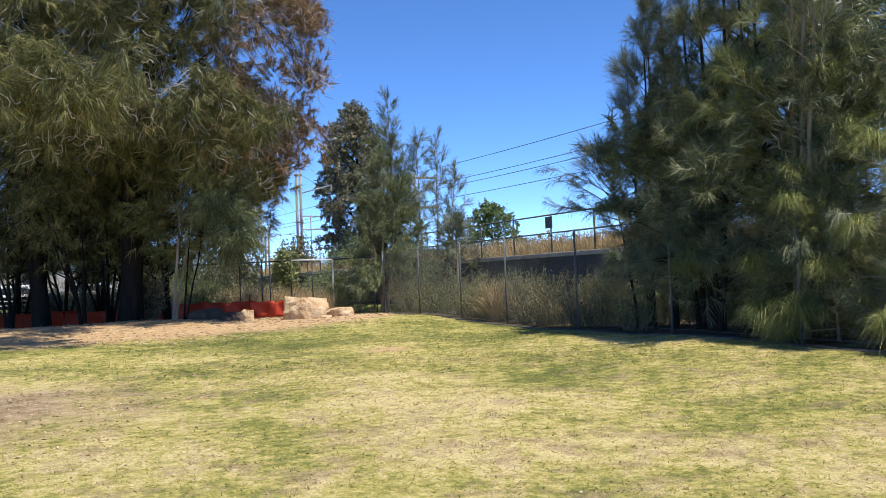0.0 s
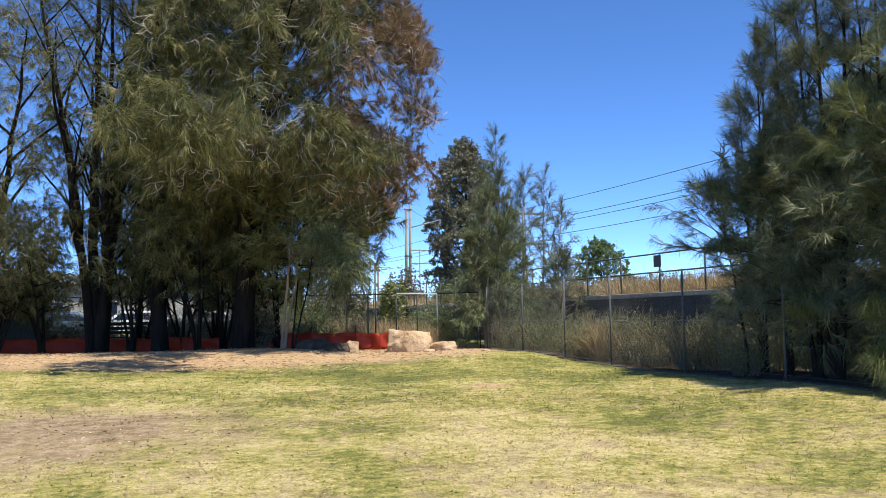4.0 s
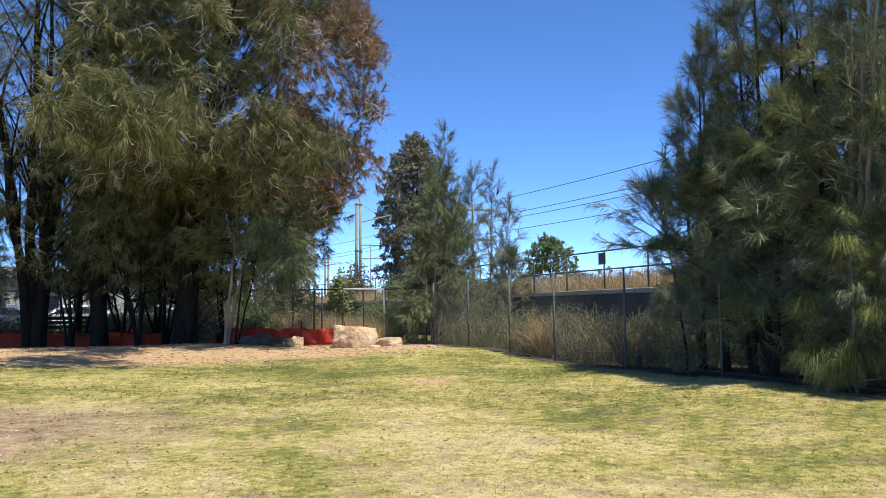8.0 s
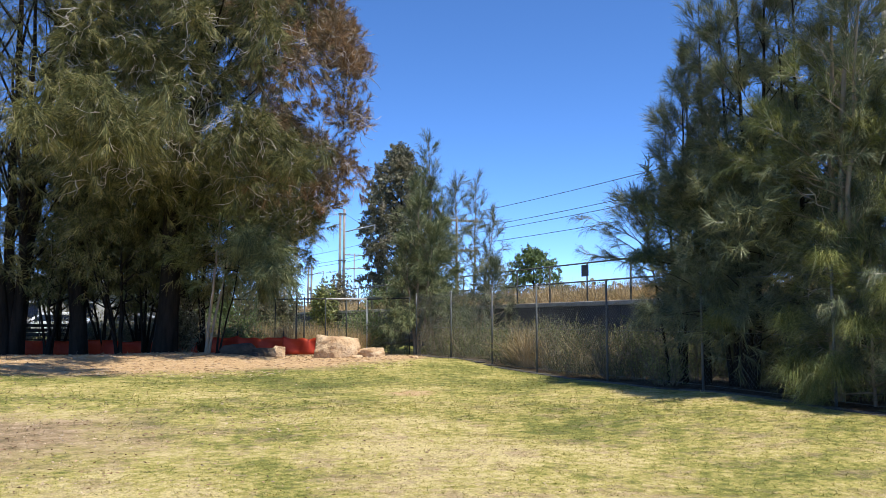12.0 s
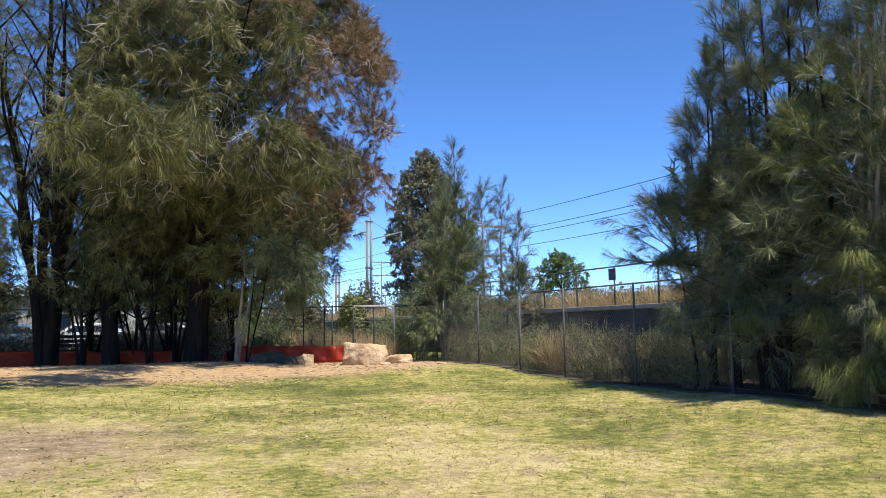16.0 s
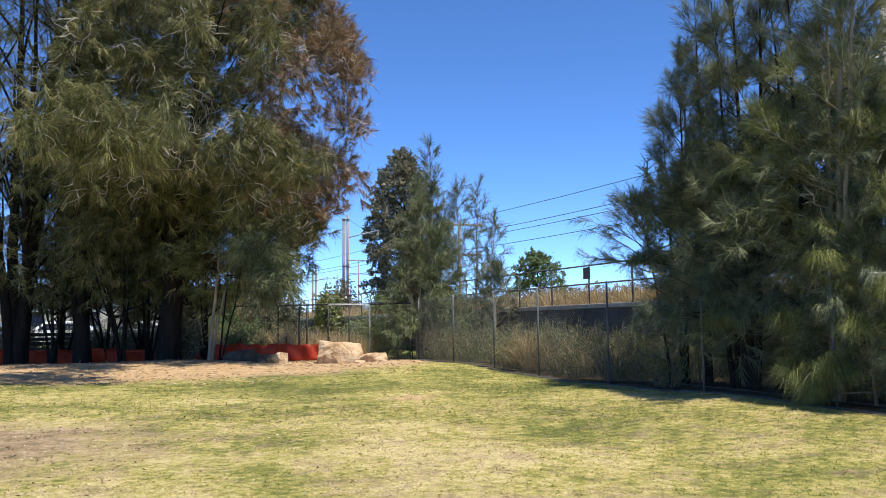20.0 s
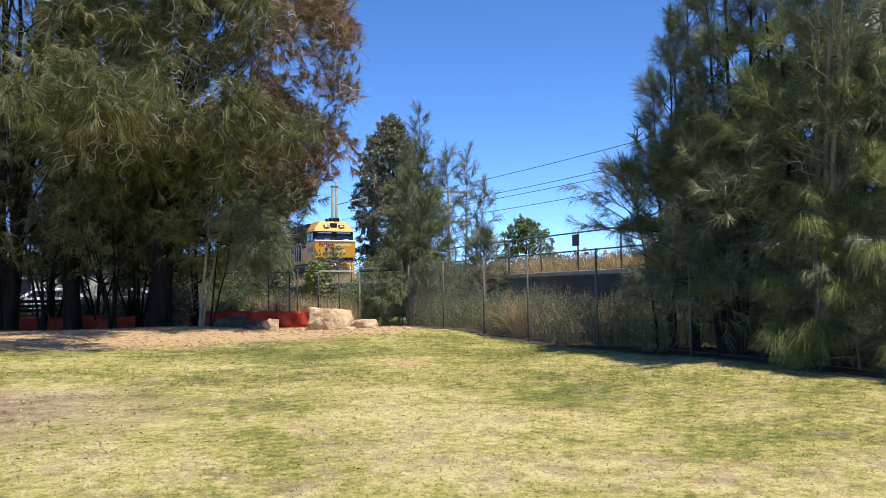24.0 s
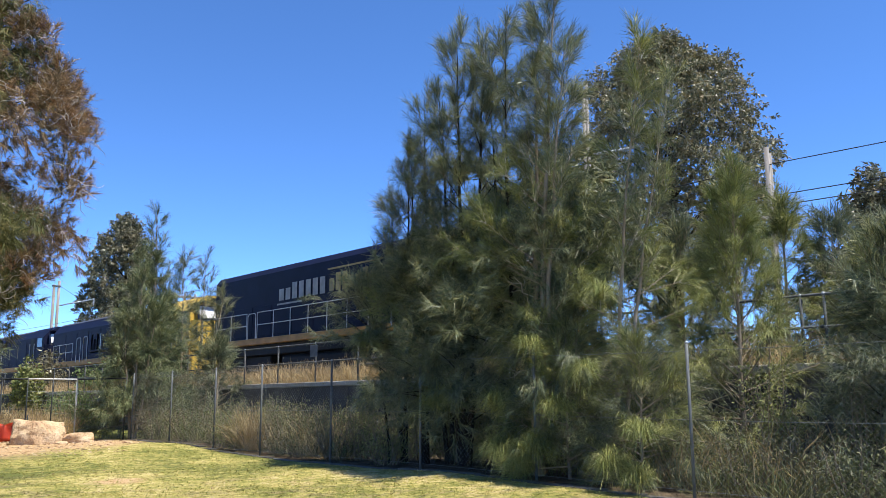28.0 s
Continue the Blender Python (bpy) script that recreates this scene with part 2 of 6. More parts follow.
def ground_field(m):
    """The shared colour of lawn and earth, from world position. Returns lawn colour, earth colour and earth mask."""
    pos = m.position()
    sep = m.node("SeparateXYZ")
    m.link(pos, sep.inputs[0])
    x, y = sep.outputs[0], sep.outputs[1]
    dx = m.math("SUBTRACT", x, 2.2)
    edge = m.math("ADD", m.math("MULTIPLY", m.math("MULTIPLY", dx, dx), 0.07), 17.5)
    warp = m.math("MULTIPLY", m.math("SUBTRACT", m.noise(0.9, 5, 0.65, pos), 0.5), 3.4)
    over = m.math("ADD", m.math("SUBTRACT", y, edge), warp)
    earth = m.step(over, -0.35, 0.75)
    beyond = m.step(y, 27.0, 33.0)
    earth = m.math("MULTIPLY", earth, m.math("SUBTRACT", 1.0, beyond), True)
    earth = m.math("MULTIPLY", earth, m.step(m.math("SUBTRACT", 9.5, x), 0.0, 0.6), True)
    # worn patch and small bare spots
    px, py = m.math("SUBTRACT", x, -1.2), m.math("SUBTRACT", y, 10.4)
    rr = m.math("SQRT", m.math("ADD", m.math("MULTIPLY", px, px), m.math("MULTIPLY", m.math("MULTIPLY", py, py), 1.3)))
    worn = m.step(m.math("ADD", rr, m.math("MULTIPLY", m.math("SUBTRACT", m.noise(1.3, 7, 0.72, pos), 0.5), 6.5)), 3.1, 1.3)
    qx, qy = m.math("SUBTRACT", x, 5.35), m.math("SUBTRACT", y, 13.15)
    r2 = m.math("SQRT", m.math("ADD", m.math("MULTIPLY", m.math("MULTIPLY", qx, qx), 0.9), m.math("MULTIPLY", m.math("MULTIPLY", qy, qy), 1.6)))
    spot = m.step(m.math("ADD", r2, m.math("MULTIPLY", m.math("SUBTRACT", m.noise(4.0, 4, 0.6, pos), 0.5), 0.8)), 0.5, 0.2)
    sx, sy = m.math("SUBTRACT", x, 1.5), m.math("SUBTRACT", y, 6.0)
    r3 = m.math("SQRT", m.math("ADD", m.math("MULTIPLY", sx, sx), m.math("MULTIPLY", sy, sy)))
    dry_near = m.math("MULTIPLY", m.step(r3, 7.5, 2.0), 0.05)
    a, b, c = m.noise(0.4, 4, 0.6, pos), m.noise(2.3, 6, 0.7, pos), m.noise(9.0, 7, 0.78, pos)
    t = m.math("ADD", m.math("MULTIPLY", a, 0.55), m.math("ADD", m.math("MULTIPLY", b, 0.42), m.math("MULTIPLY", c, 0.62)))
    t = m.math("SUBTRACT", t, 0.32)
    t = m.math("ADD", m.math("MULTIPLY", m.math("SUBTRACT", t, 0.47), 1.65), 0.457)
    t = m.math("ADD", t, dry_near)
    t = m.math("SUBTRACT", t, m.math("MULTIPLY", m.step(m.math("ADD", y, m.math("MULTIPLY", x, 0.35)), 12.0, 17.5), 0.085))
    grass = m.ramp(t, (0.26, (0.105, 0.125, 0.027)), (0.39, (0.235, 0.238, 0.056)), (0.49, (0.43, 0.37, 0.108)), (0.64, (0.63, 0.515, 0.245)))
    tone = m.noise(5.0, 8, 0.75, pos)
    soil = m.ramp(tone, (0.3, (0.37, 0.225, 0.11)), (0.52, (0.56, 0.375, 0.20)), (0.72, (0.65, 0.48, 0.30)))
    bare = m.ramp(tone, (0.36, (0.15, 0.10, 0.065)), (0.5, (0.36, 0.245, 0.16)), (0.66, (0.56, 0.41, 0.29)))
    thin = m.math("MULTIPLY", m.step(m.noise(2.2, 8, 0.8, pos), 0.5, 0.6), m.step(r3, 13.0, 4.0))
    return grass, soil, bare, earth, m.math("MAXIMUM", m.math("MULTIPLY", worn, 0.85), m.math("MULTIPLY", thin, 0.65)), spot


gm = Mat("lawn_and_earth", 0.95, 0, 0.15)
g_grass, g_soil, g_bare, g_earth, g_worn, g_spot = ground_field(gm)
gc = gm.mix(g_worn, g_grass, g_bare)
gc = gm.mix(g_spot, gc, g_soil)
gc = gm.mix(g_earth, gc, g_soil)
speck = gm.noise(38, 4, 0.75)
gc = gm.mix(gm.math("MULTIPLY", gm.step(speck, 0.42, 0.66), 0.5), gc, (0.13, 0.11, 0.05))
# Ground behind the fence darkened to litter tones, for the shade under the trees.
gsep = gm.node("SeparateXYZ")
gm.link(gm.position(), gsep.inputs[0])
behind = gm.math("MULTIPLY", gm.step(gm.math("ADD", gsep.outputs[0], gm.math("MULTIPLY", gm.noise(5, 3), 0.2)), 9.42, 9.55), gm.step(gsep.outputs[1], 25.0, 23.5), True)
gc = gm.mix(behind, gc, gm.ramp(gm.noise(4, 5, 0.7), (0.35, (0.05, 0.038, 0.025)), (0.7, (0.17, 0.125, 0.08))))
gm.color(gc).bump(gm.math("ADD", gm.noise(40, 5, 0.75), gm.math("MULTIPLY", gm.noise(7, 4, 0.6), 1.6)), 0.7, 0.04)
MAT_GROUND = gm.m

bm_ = Mat("grass_blades", 0.75, 0, 0.2)
g_grass, g_soil, g_bare, g_earth, g_worn, g_spot = ground_field(bm_)
gc = bm_.mix(0.4, g_grass, bm_.ramp(bm_.island(), (0.0, (0.12, 0.14, 0.032)), (0.22, (0.28, 0.22, 0.09)), (0.42, (0.26, 0.275, 0.06)), (0.7, (0.56, 0.47, 0.135)), (1.0, (0.76, 0.64, 0.34))))
gc = bm_.mix(bm_.math("MULTIPLY", g_worn, 0.75), gc, bm_.ramp(bm_.island(), (0.0, (0.16, 0.11, 0.065)), (0.6, (0.42, 0.32, 0.19)), (1.0, (0.64, 0.52, 0.35))))
bm_.color(gc).translucent(gc, 0.4)
MAT_BLADES = bm_.m

xs, ys = axis_points(-16, 15, 0.28, 900), axis_points(-4, 36, 0.28, 1100)
gx, gy = np.meshgrid(xs, ys, indexing="ij")
gv = np.stack([gx, gy, ground_z(gx, gy)], -1).reshape(-1, 3)
ii, jj = np.meshgrid(np.arange(len(xs) - 1), np.arange(len(ys) - 1), indexing="ij")
k0 = (ii * len(ys) + jj).ravel()
gq = np.stack([k0, k0 + len(ys), k0 + len(ys) + 1, k0 + 1], -1)
gme = fast_mesh("ground", gv, np.full(len(gq), 4), gq.ravel(), MAT_GROUND)
gme.polygons.foreach_set("use_smooth", np.ones(len(gq), bool))
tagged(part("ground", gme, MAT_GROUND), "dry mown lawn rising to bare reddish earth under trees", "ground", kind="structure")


def grass_field(name, n, r0, r1, power, length, width, seed, label):
    rng = np.random.default_rng(seed)
    r = r0 + (r1 - r0) * rng.random(n) ** power
    az = np.radians(rng.uniform(-14, 72, n))
    x, y = r * np.sin(az), r * np.cos(az)
    over = y - dirt_edge(x) + 1.2 * wave(x, y, 1.3, 2)
    worn = np.hypot(x + 1.2, 1.1 * (y - 10.4)) + 0.9 * wave(x, y, 1.5, 7) + 0.8 * wave(x, y, 5.2, 8)
    keep = (x < 9.25) & (rng.random(n) > smooth01((over + 1.0) / 1.8)) & (rng.random(n) > 0.93 * smooth01((3.7 - worn) / 1.9))
    tuft = np.clip(0.5 + 0.6 * wave(x, y, 9.0, 3) * wave(x, y, 17.0, 5) + 0.35 * wave(x, y, 29.0, 6), 0, 1)
    keep &= rng.random(n) < 0.05 + 1.1 * tuft
    x, y, tuft = x[keep], y[keep], tuft[keep]
    n = len(x)
    base = np.stack([x, y, ground_z(x, y) - 0.004], -1)
    d = rng.normal(size=(n, 3)) * [1, 1, 0.25]
    d[:, 2] = np.abs(d[:, 2]) + rng.uniform(0.05, 0.5, n)
    ln = length * rng.uniform(0.5, 1.3, n) * (0.7 + 0.6 * tuft)
    return tagged(needle_object(name, [spikes(base, d, ln, width * rng.uniform(0.7, 1.3, n), rng.uniform(0.3, 1.2, n), rng)], MAT_BLADES), label, "grass", kind="stuff")


grass_field("grass", 420000, 3.6, 13.0, 0.75, 0.027, 0.0115, 11, "short dry yellow-green lawn grass blades")
grass_field("grass", 190000, 11.0, 24.0, 0.8, 0.05, 0.016, 12, "short yellow-green lawn grass blades")

# leaf litter and twigs on the bare earth
rng = np.random.default_rng(5)
lx, ly = rng.uniform(-7, 9, 9000), rng.uniform(16.5, 26, 9000)
ok = ly > dirt_edge(lx) - 0.6 + 0.8 * wave(lx, ly, 1.3, 2)
lx, ly = lx[ok], ly[ok]
ld = rng.normal(size=(len(lx), 3)) * [1, 1, 0.12]
MAT_LITTER = foliage("leaf_litter", ((0.0, (0.20, 0.12, 0.07)), (0.5, (0.42, 0.28, 0.16)), (1.0, (0.66, 0.53, 0.38))), 0.05, 0.9)
tagged(needle_object("leaf_litter", [blades(np.stack([lx, ly, ground_z(lx, ly) + 0.012], -1), ld, rng.uniform(0.04, 0.16, len(lx)), 0.014, 0.1, rng)], MAT_LITTER),
       "dry needles and twigs scattered on bare earth", "litter", kind="stuff")

# dry leaves and clods on the worn part of the lawn
rng = np.random.default_rng(6)
n = 2200
lx, ly = rng.normal(-0.6, 2.6, n), rng.normal(10.2, 2.4, n)
ok = ly > 4.5
lx, ly = lx[ok], ly[ok]
ld = rng.normal(size=(len(lx), 3)) * [1, 1, 0.25]
tagged(needle_object("leaf_litter", [blades(np.stack([lx, ly, ground_z(lx, ly) + 0.014], -1), ld, rng.uniform(0.025, 0.06, len(lx)), rng.uniform(0.01, 0.02, len(lx)), 0.1, rng)], MAT_LITTER),
       "small dry leaves scattered over the worn lawn", "litter", kind="stuff")

# ---- common materials ----
MAT_GALV = plain("galvanised_steel", (0.40, 0.42, 0.43), 0.45, 0.75, 0.3, 8, 0.1)
MAT_GALV_DULL = plain("weathered_steel", (0.095, 0.10, 0.10), 0.85, 0.0, 0.35, 8, 0.1)
MAT_POST = plain("galvanised_post", (0.14, 0.147, 0.147), 0.7, 0.2, 0.35, 8, 0.1)
MAT_WHITE_RAIL = plain("whitewashed_pipe", (0.62, 0.62, 0.60), 0.6, 0, 0.2, 6, 0.05)
MAT_WIRE = plain("fence_wire", (0.20, 0.215, 0.21), 0.55, 0.4, 0.3, 6, 0)
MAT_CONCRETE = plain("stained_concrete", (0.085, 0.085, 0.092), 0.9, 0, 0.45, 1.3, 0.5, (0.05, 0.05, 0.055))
MAT_DARKCONC = plain("dark_concrete", (0.13, 0.12, 0.105), 0.95, 0, 0.4, 2.0, 0.4)
MAT_COPING = plain("pale_concrete", (0.42, 0.40, 0.36), 0.9, 0, 0.3, 2.0, 0.4)
MAT_DARKSTEEL = plain("dark_painted_steel", (0.035, 0.04, 0.042), 0.55, 0.3, 0.35, 5, 0.1)
MAT_TIMBER_POLE = bark("weathered_pole_timber", (0.17, 0.155, 0.14), (0.36, 0.33, 0.30), 5)
MAT_BALLAST = plain("ballast_and_soil", (0.25, 0.20, 0.14), 0.95, 0, 0.5, 2.5, 0.9)
MAT_RAIL = plain("rusty_rail", (0.16, 0.09, 0.06), 0.6, 0.4, 0.3, 6, 0.2)

# ---- retaining wall, track bed and rails ----
WALL_X, WALL_TOP, TRACK_X, RAIL_Z = 13.0, 2.10, 17.87, 2.20
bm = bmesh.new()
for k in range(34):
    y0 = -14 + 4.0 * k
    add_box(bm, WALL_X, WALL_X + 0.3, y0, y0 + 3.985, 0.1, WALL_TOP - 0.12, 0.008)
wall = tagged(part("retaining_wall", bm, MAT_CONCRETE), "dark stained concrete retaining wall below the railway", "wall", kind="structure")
for k in range(34):
    y0 = -14 + 4.0 * k
    part("coping", box(WALL_X - 0.05, WALL_X + 0.36, y0, y0 + 3.985, WALL_TOP - 0.118, WALL_TOP, 0.012), MAT_COPING, wall, "pale concrete coping")

prof = [(13.28, 1.93), (14.6, 2.02), (15.6, 2.0), (16.4, 2.12), (19.3, 2.12), (20.2, 2.0), (24.5, 1.9), (31, 0.6), (33, 0.4)]
bys = np.concatenate([np.arange(-20, 80, 1.0), np.arange(80, 420, 10.0)])
bv, bf = [], []
for j, y in enumerate(bys):
    for x, z in prof:
        bv.append((x, y, z + 0.04 * float(wave(x * 2, y, 1.1, 3))))
w = len(prof)
for j in range(len(bys) - 1):
    for i in range(w - 1):
        bf.append((j * w + i, j * w + i + 1, (j + 1) * w + i + 1, (j + 1) * w + i))
tagged(part("embankment", mesh_of("embankment", bv, bf, MAT_BALLAST, True), MAT_BALLAST), "railway embankment of ballast and dry soil", "embankment", kind="structure")
track = empty("railway_track", TRACK_X, 0, RAIL_Z, label="rusty steel railway track on concrete sleepers", category="railway track")
for sx in (-0.72, 0.72):
    part("rail", box(sx - 0.035, sx + 0.035, -20, 400, -0.16, 0.0), MAT_RAIL, track)
sleeper = box(-1.25, 1.25, -0.12, 0.12, -0.22, -0.165, 0.01)
sme = bpy.data.meshes.new("sleeper")
sleeper.to_mesh(sme)
sleeper.free()
sme.materials.append(MAT_COPING)
for k in range(150):
    o = new("sleeper", sme)
    o.parent = track
    o.matrix_basis = pose(0, -8 + 0.68 * k, 0)

# ---- railing on the wall ----
railing = empty("railing", WALL_X + 0.12, 0, WALL_TOP, label="grey steel pipe railing along the top of the wall", category="railing")
post_ys = [4.96, 5.67, 6.04] + [6.04 + 1.945 * k for k in range(1, 30)] + [3.4, 1.5, -0.5]
for y in post_ys:
    rod("post", (0, y, -0.02), (0, y, 1.05), 0.024, MAT_GALV_DULL, railing)
    for z in (0.55, 1.05):
        bm = bmesh.new()
        bmesh.ops.create_icosphere(bm, subdivisions=1, radius=0.036, matrix=Matrix.Translation((0, y, z)))
        part("fitting", bm, MAT_GALV, railing, smooth=True)
for z in (0.55, 1.05):
    rod("rail", (0, -1, z), (0, 62.5, z), 0.021, MAT_GALV_DULL, railing)
sign = empty("sign", WALL_X + 0.06, 19.66, WALL_TOP + 0.84, label="small dark sign plate fixed to the railing", category="sign")
part("plate", box(-0.012, 0.0, -0.17, 0.17, -0.16, 0.16, 0.004), plain("slate_sign_face", (0.12, 0.14, 0.17), 0.6, 0, 0.25, 6, 0.05), sign)
part("bracket", box(0.001, 0.03, -0.03, 0.03, -0.1, 0.1), MAT_GALV_DULL, sign)

# ---- chain-link fence ----
FENCE_X = 9.4


def chain_link(a, b, z0a, z0b, h, pitch, r):
    """Diagonal wires both ways over a straight run, with twisted ends proud of the top."""
    a, b = np.array(a, float), np.array(b, float)
    ln = np.linalg.norm(b - a)
    d = (b - a) / ln
    tb = Tubes()
    n = int(ln / pitch)
    for k in range(-int(h / pitch), n):
        for sgn in (1, -1):
            s0, s1 = k * pitch, k * pitch + h
            lo, hi = max(s0, 0), min(s1, ln)
            if hi - lo < 0.05:
                continue
            zz = [(lo - s0), (hi - s0)] if sgn > 0 else [h - (lo - s0), h - (hi - s0)]
            pts = []
            for s, z in zip((lo, hi), zz):
                g = z0a + (z0b - z0a) * s / ln
                q = a + d * s
                pts.append((q[0] + 0.004 * sgn, q[1], g + z * (1 + (0.02 if z > h - 0.01 else 0))))
            tb.add(pts, r, 3)
    return tb


def fence_top(y):
    return 2.33 - 0.1 * float(smooth01((12 - y) / 8))


fence = empty("chain_link_fence", FENCE_X, 0, 0, label="chain-link fence on galvanised steel posts at the lawn edge", category="fence")
for y in (22.8, 20.42, 18.1, 16.03, 13.45, 10.85, 8.3, 5.75, 3.2, 0.6):
    rod("post", (0, y, gz(FENCE_X, y) - 0.1), (0, y, fence_top(y)), 0.02, MAT_POST, fence)
    bm = bmesh.new()
    bmesh.ops.create_icosphere(bm, subdivisions=1, radius=0.027, matrix=Matrix.Translation((0, y, fence_top(y) + 0.01)))
    part("cap", bm, MAT_GALV, fence, smooth=True)
tb = Tubes()
runs = [22.8, 18.1, 13.45, 8.3, 3.2, 0.6]
for y1, y0 in zip(runs[:-1], runs[1:]):
    one = chain_link((0.03, y0), (0.03, y1), fence_top(y0) - 1.8, fence_top(y1) - 1.8, 1.77, 0.08, 0.0015 if y0 > 13 else 0.001)
    off = tb.n
    tb.v += one.v
    tb.q += [q + off for q in one.q]
    tb.n += one.n
tagged(part("wire_mesh", tb.mesh("wire_mesh", MAT_WIRE, False), MAT_WIRE, fence), "woven diamond wire mesh", kind="stuff")
for z in (0.06, 0.9, 1.74):
    pts = [(0.03, y, fence_top(y) - 1.83 + z) for y in np.linspace(0.6, 22.8, 12)]
    part("tension_wire", Tubes().add(pts, 0.003, 4).mesh("tension_wire", MAT_WIRE), MAT_WIRE, fence)
strip_pts = np.linspace(-2, 22.6, 42)
bm = bmesh.new()
for y0, y1 in zip(strip_pts[:-1], strip_pts[1:]):
    add_box(bm, FENCE_X - 0.2, FENCE_X - 0.03, y0, y1 - 0.004, gz(9.3, y0) - 0.1, gz(9.3, (y0 + y1) / 2) + 0.012, 0.006)
tagged(part("mowing_strip", bm, MAT_DARKCONC), "dark concrete mowing strip under the chain-link fence", "kerb", kind="structure")

# back fence with its white-topped panel
back = empty("back_fence", 0, 0, 0, label="tall dark wire-mesh fence behind the trees", category="fence")
bpts = [(9.35, 23.2), (8.67, 25.0), (7.36, 25.0), (6.4, 27.4), (4.5, 29.8), (-3, 31.2), (-14, 33.0)]
for (xa, ya), (xb, yb) in zip(bpts[:-1], bpts[1:]):
    ln = math.hypot(xb - xa, yb - ya)
    n = max(1, round(ln / (0.66 if xa == 8.67 else 2.4)))
    for k in range(n + (xb == -14)):
        x, y = xa + (xb - xa) * k / n, ya + (yb - ya) * k / n
        g = gz(x, y)
        white = xa == 8.67 and k == 0
        rod("post", (x, y, g - 0.1), (x, y, 2.26 + 0.012 * max(0, y - 25)), 0.025 if white else 0.018, MAT_WHITE_RAIL if white else MAT_DARKSTEEL, back)
    white = xa == 8.67
    rod("top_rail", (xa, ya, 2.24 + 0.012 * max(0, ya - 25)), (xb, yb, 2.24 + 0.012 * max(0, yb - 25)), 0.022, MAT_WHITE_RAIL if white else MAT_DARKSTEEL, back, label="pale galvanised top rail" if white else "")
    tbm = Tubes()
    for k in range(int(ln / 0.12)):
        s = (k + 0.5) * 0.12 / ln
        x, y = xa + (xb - xa) * s, ya + (yb - ya) * s
        tbm.add([(x, y, gz(x, y)), (x, y, 2.22)], 0.0028, 3)
    for z in np.arange(0.7, 2.22, 0.12):
        tbm.add([(xa, ya, z), (xb, yb, z)], 0.0025, 3)
    tagged(part("wire_mesh", tbm.mesh("wire_mesh", MAT_WIRE, False), MAT_WIRE, back), "welded wire mesh", kind="stuff")
for x, y in ((6.55, 25.3), (6.75, 25.15)):
    p = rod("star_picket", (x, y, 0.3), (x, y, 2.28), 0.022, MAT_DARKSTEEL, sides=6)
    tagged(p, "tall dark steel picket beside the orange mesh", "picket")

# orange safety mesh on pickets
mo = Mat("orange_plastic_mesh", 0.5, 0, 0.3)
oc = mo.mix(mo.step(mo.noise(2.5, 4), 0.35, 0.7), (0.42, 0.035, 0.013), (0.60, 0.07, 0.022))
mo.color(oc).translucent(oc, 0.06)
MAT_ORANGE = mo.m
barrier = empty("safety_barrier", 0, 0, 0, label="sagging orange-red plastic safety mesh on steel pickets", category="barrier")
opts = [(7.1, 23.9), (6.0, 24.6), (4.8, 25.2), (3.2, 26.2), (1.2, 27.4), (-1.2, 28.4), (-4.0, 29.2), (-7.5, 30.0), (-11, 30.8)]
for (xa, ya), (xb, yb) in zip(opts[:-1], opts[1:]):
    vs, fs = [], []
    n, rows = 24, 5
    for k in range(n + 1):
        s = k / n
        x, y = xa + (xb - xa) * s, ya + (yb - ya) * s
        sag = 0.06 * math.sin(math.pi * s) + 0.02 * math.sin(17 * s + xa)
        lo, hi = gz(x, y) + 0.02, (1.12 if xa > 4 else 1.0) + 0.012 * (ya - 24) - sag
        for r in range(rows + 1):
            t = r / rows
            vs.append((x + 0.05 * math.sin(9 * s + 2.2 * t + xa), y + 0.05 * math.sin(13 * s - 3 * t), lo + (hi - lo) * t))
    for k in range(n):
        for r in range(rows):
            a = k * (rows + 1) + r
            fs.append((a, a + rows + 1, a + rows + 2, a + 1))
    ob = part("mesh_panel", mesh_of("mesh_panel", vs, fs, MAT_ORANGE, True), MAT_ORANGE, barrier)
    md = ob.modifiers.new("thick", "SOLIDIFY")
    md.thickness = 0.006
    rod("picket", (xa, ya + 0.03, gz(xa, ya) - 0.1), (xa, ya + 0.03, 1.28 + 0.012 * (ya - 24)), 0.018, MAT_DARKSTEEL, barrier)


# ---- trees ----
# Kept darker than casuarina bark is, to carry the shade under the crowns.
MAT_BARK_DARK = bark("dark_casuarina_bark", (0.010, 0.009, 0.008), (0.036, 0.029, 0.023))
MAT_BARK_PALE = bark("pale_young_bark", (0.20, 0.155, 0.11), (0.42, 0.34, 0.25))
MAT_TWIG = bark("grey_twigs", (0.13, 0.105, 0.08), (0.36, 0.31, 0.25), 20)
MAT_TWIG_PALE = bark("pale_dead_twigs", (0.30, 0.265, 0.22), (0.62, 0.57, 0.49), 12)
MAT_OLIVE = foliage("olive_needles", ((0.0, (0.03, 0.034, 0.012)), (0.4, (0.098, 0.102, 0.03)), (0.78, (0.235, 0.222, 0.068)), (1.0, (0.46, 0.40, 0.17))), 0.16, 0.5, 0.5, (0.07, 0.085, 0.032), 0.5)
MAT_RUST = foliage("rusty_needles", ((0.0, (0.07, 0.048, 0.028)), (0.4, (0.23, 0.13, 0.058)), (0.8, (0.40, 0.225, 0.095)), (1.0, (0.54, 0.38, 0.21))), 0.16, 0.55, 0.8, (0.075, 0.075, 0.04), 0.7)
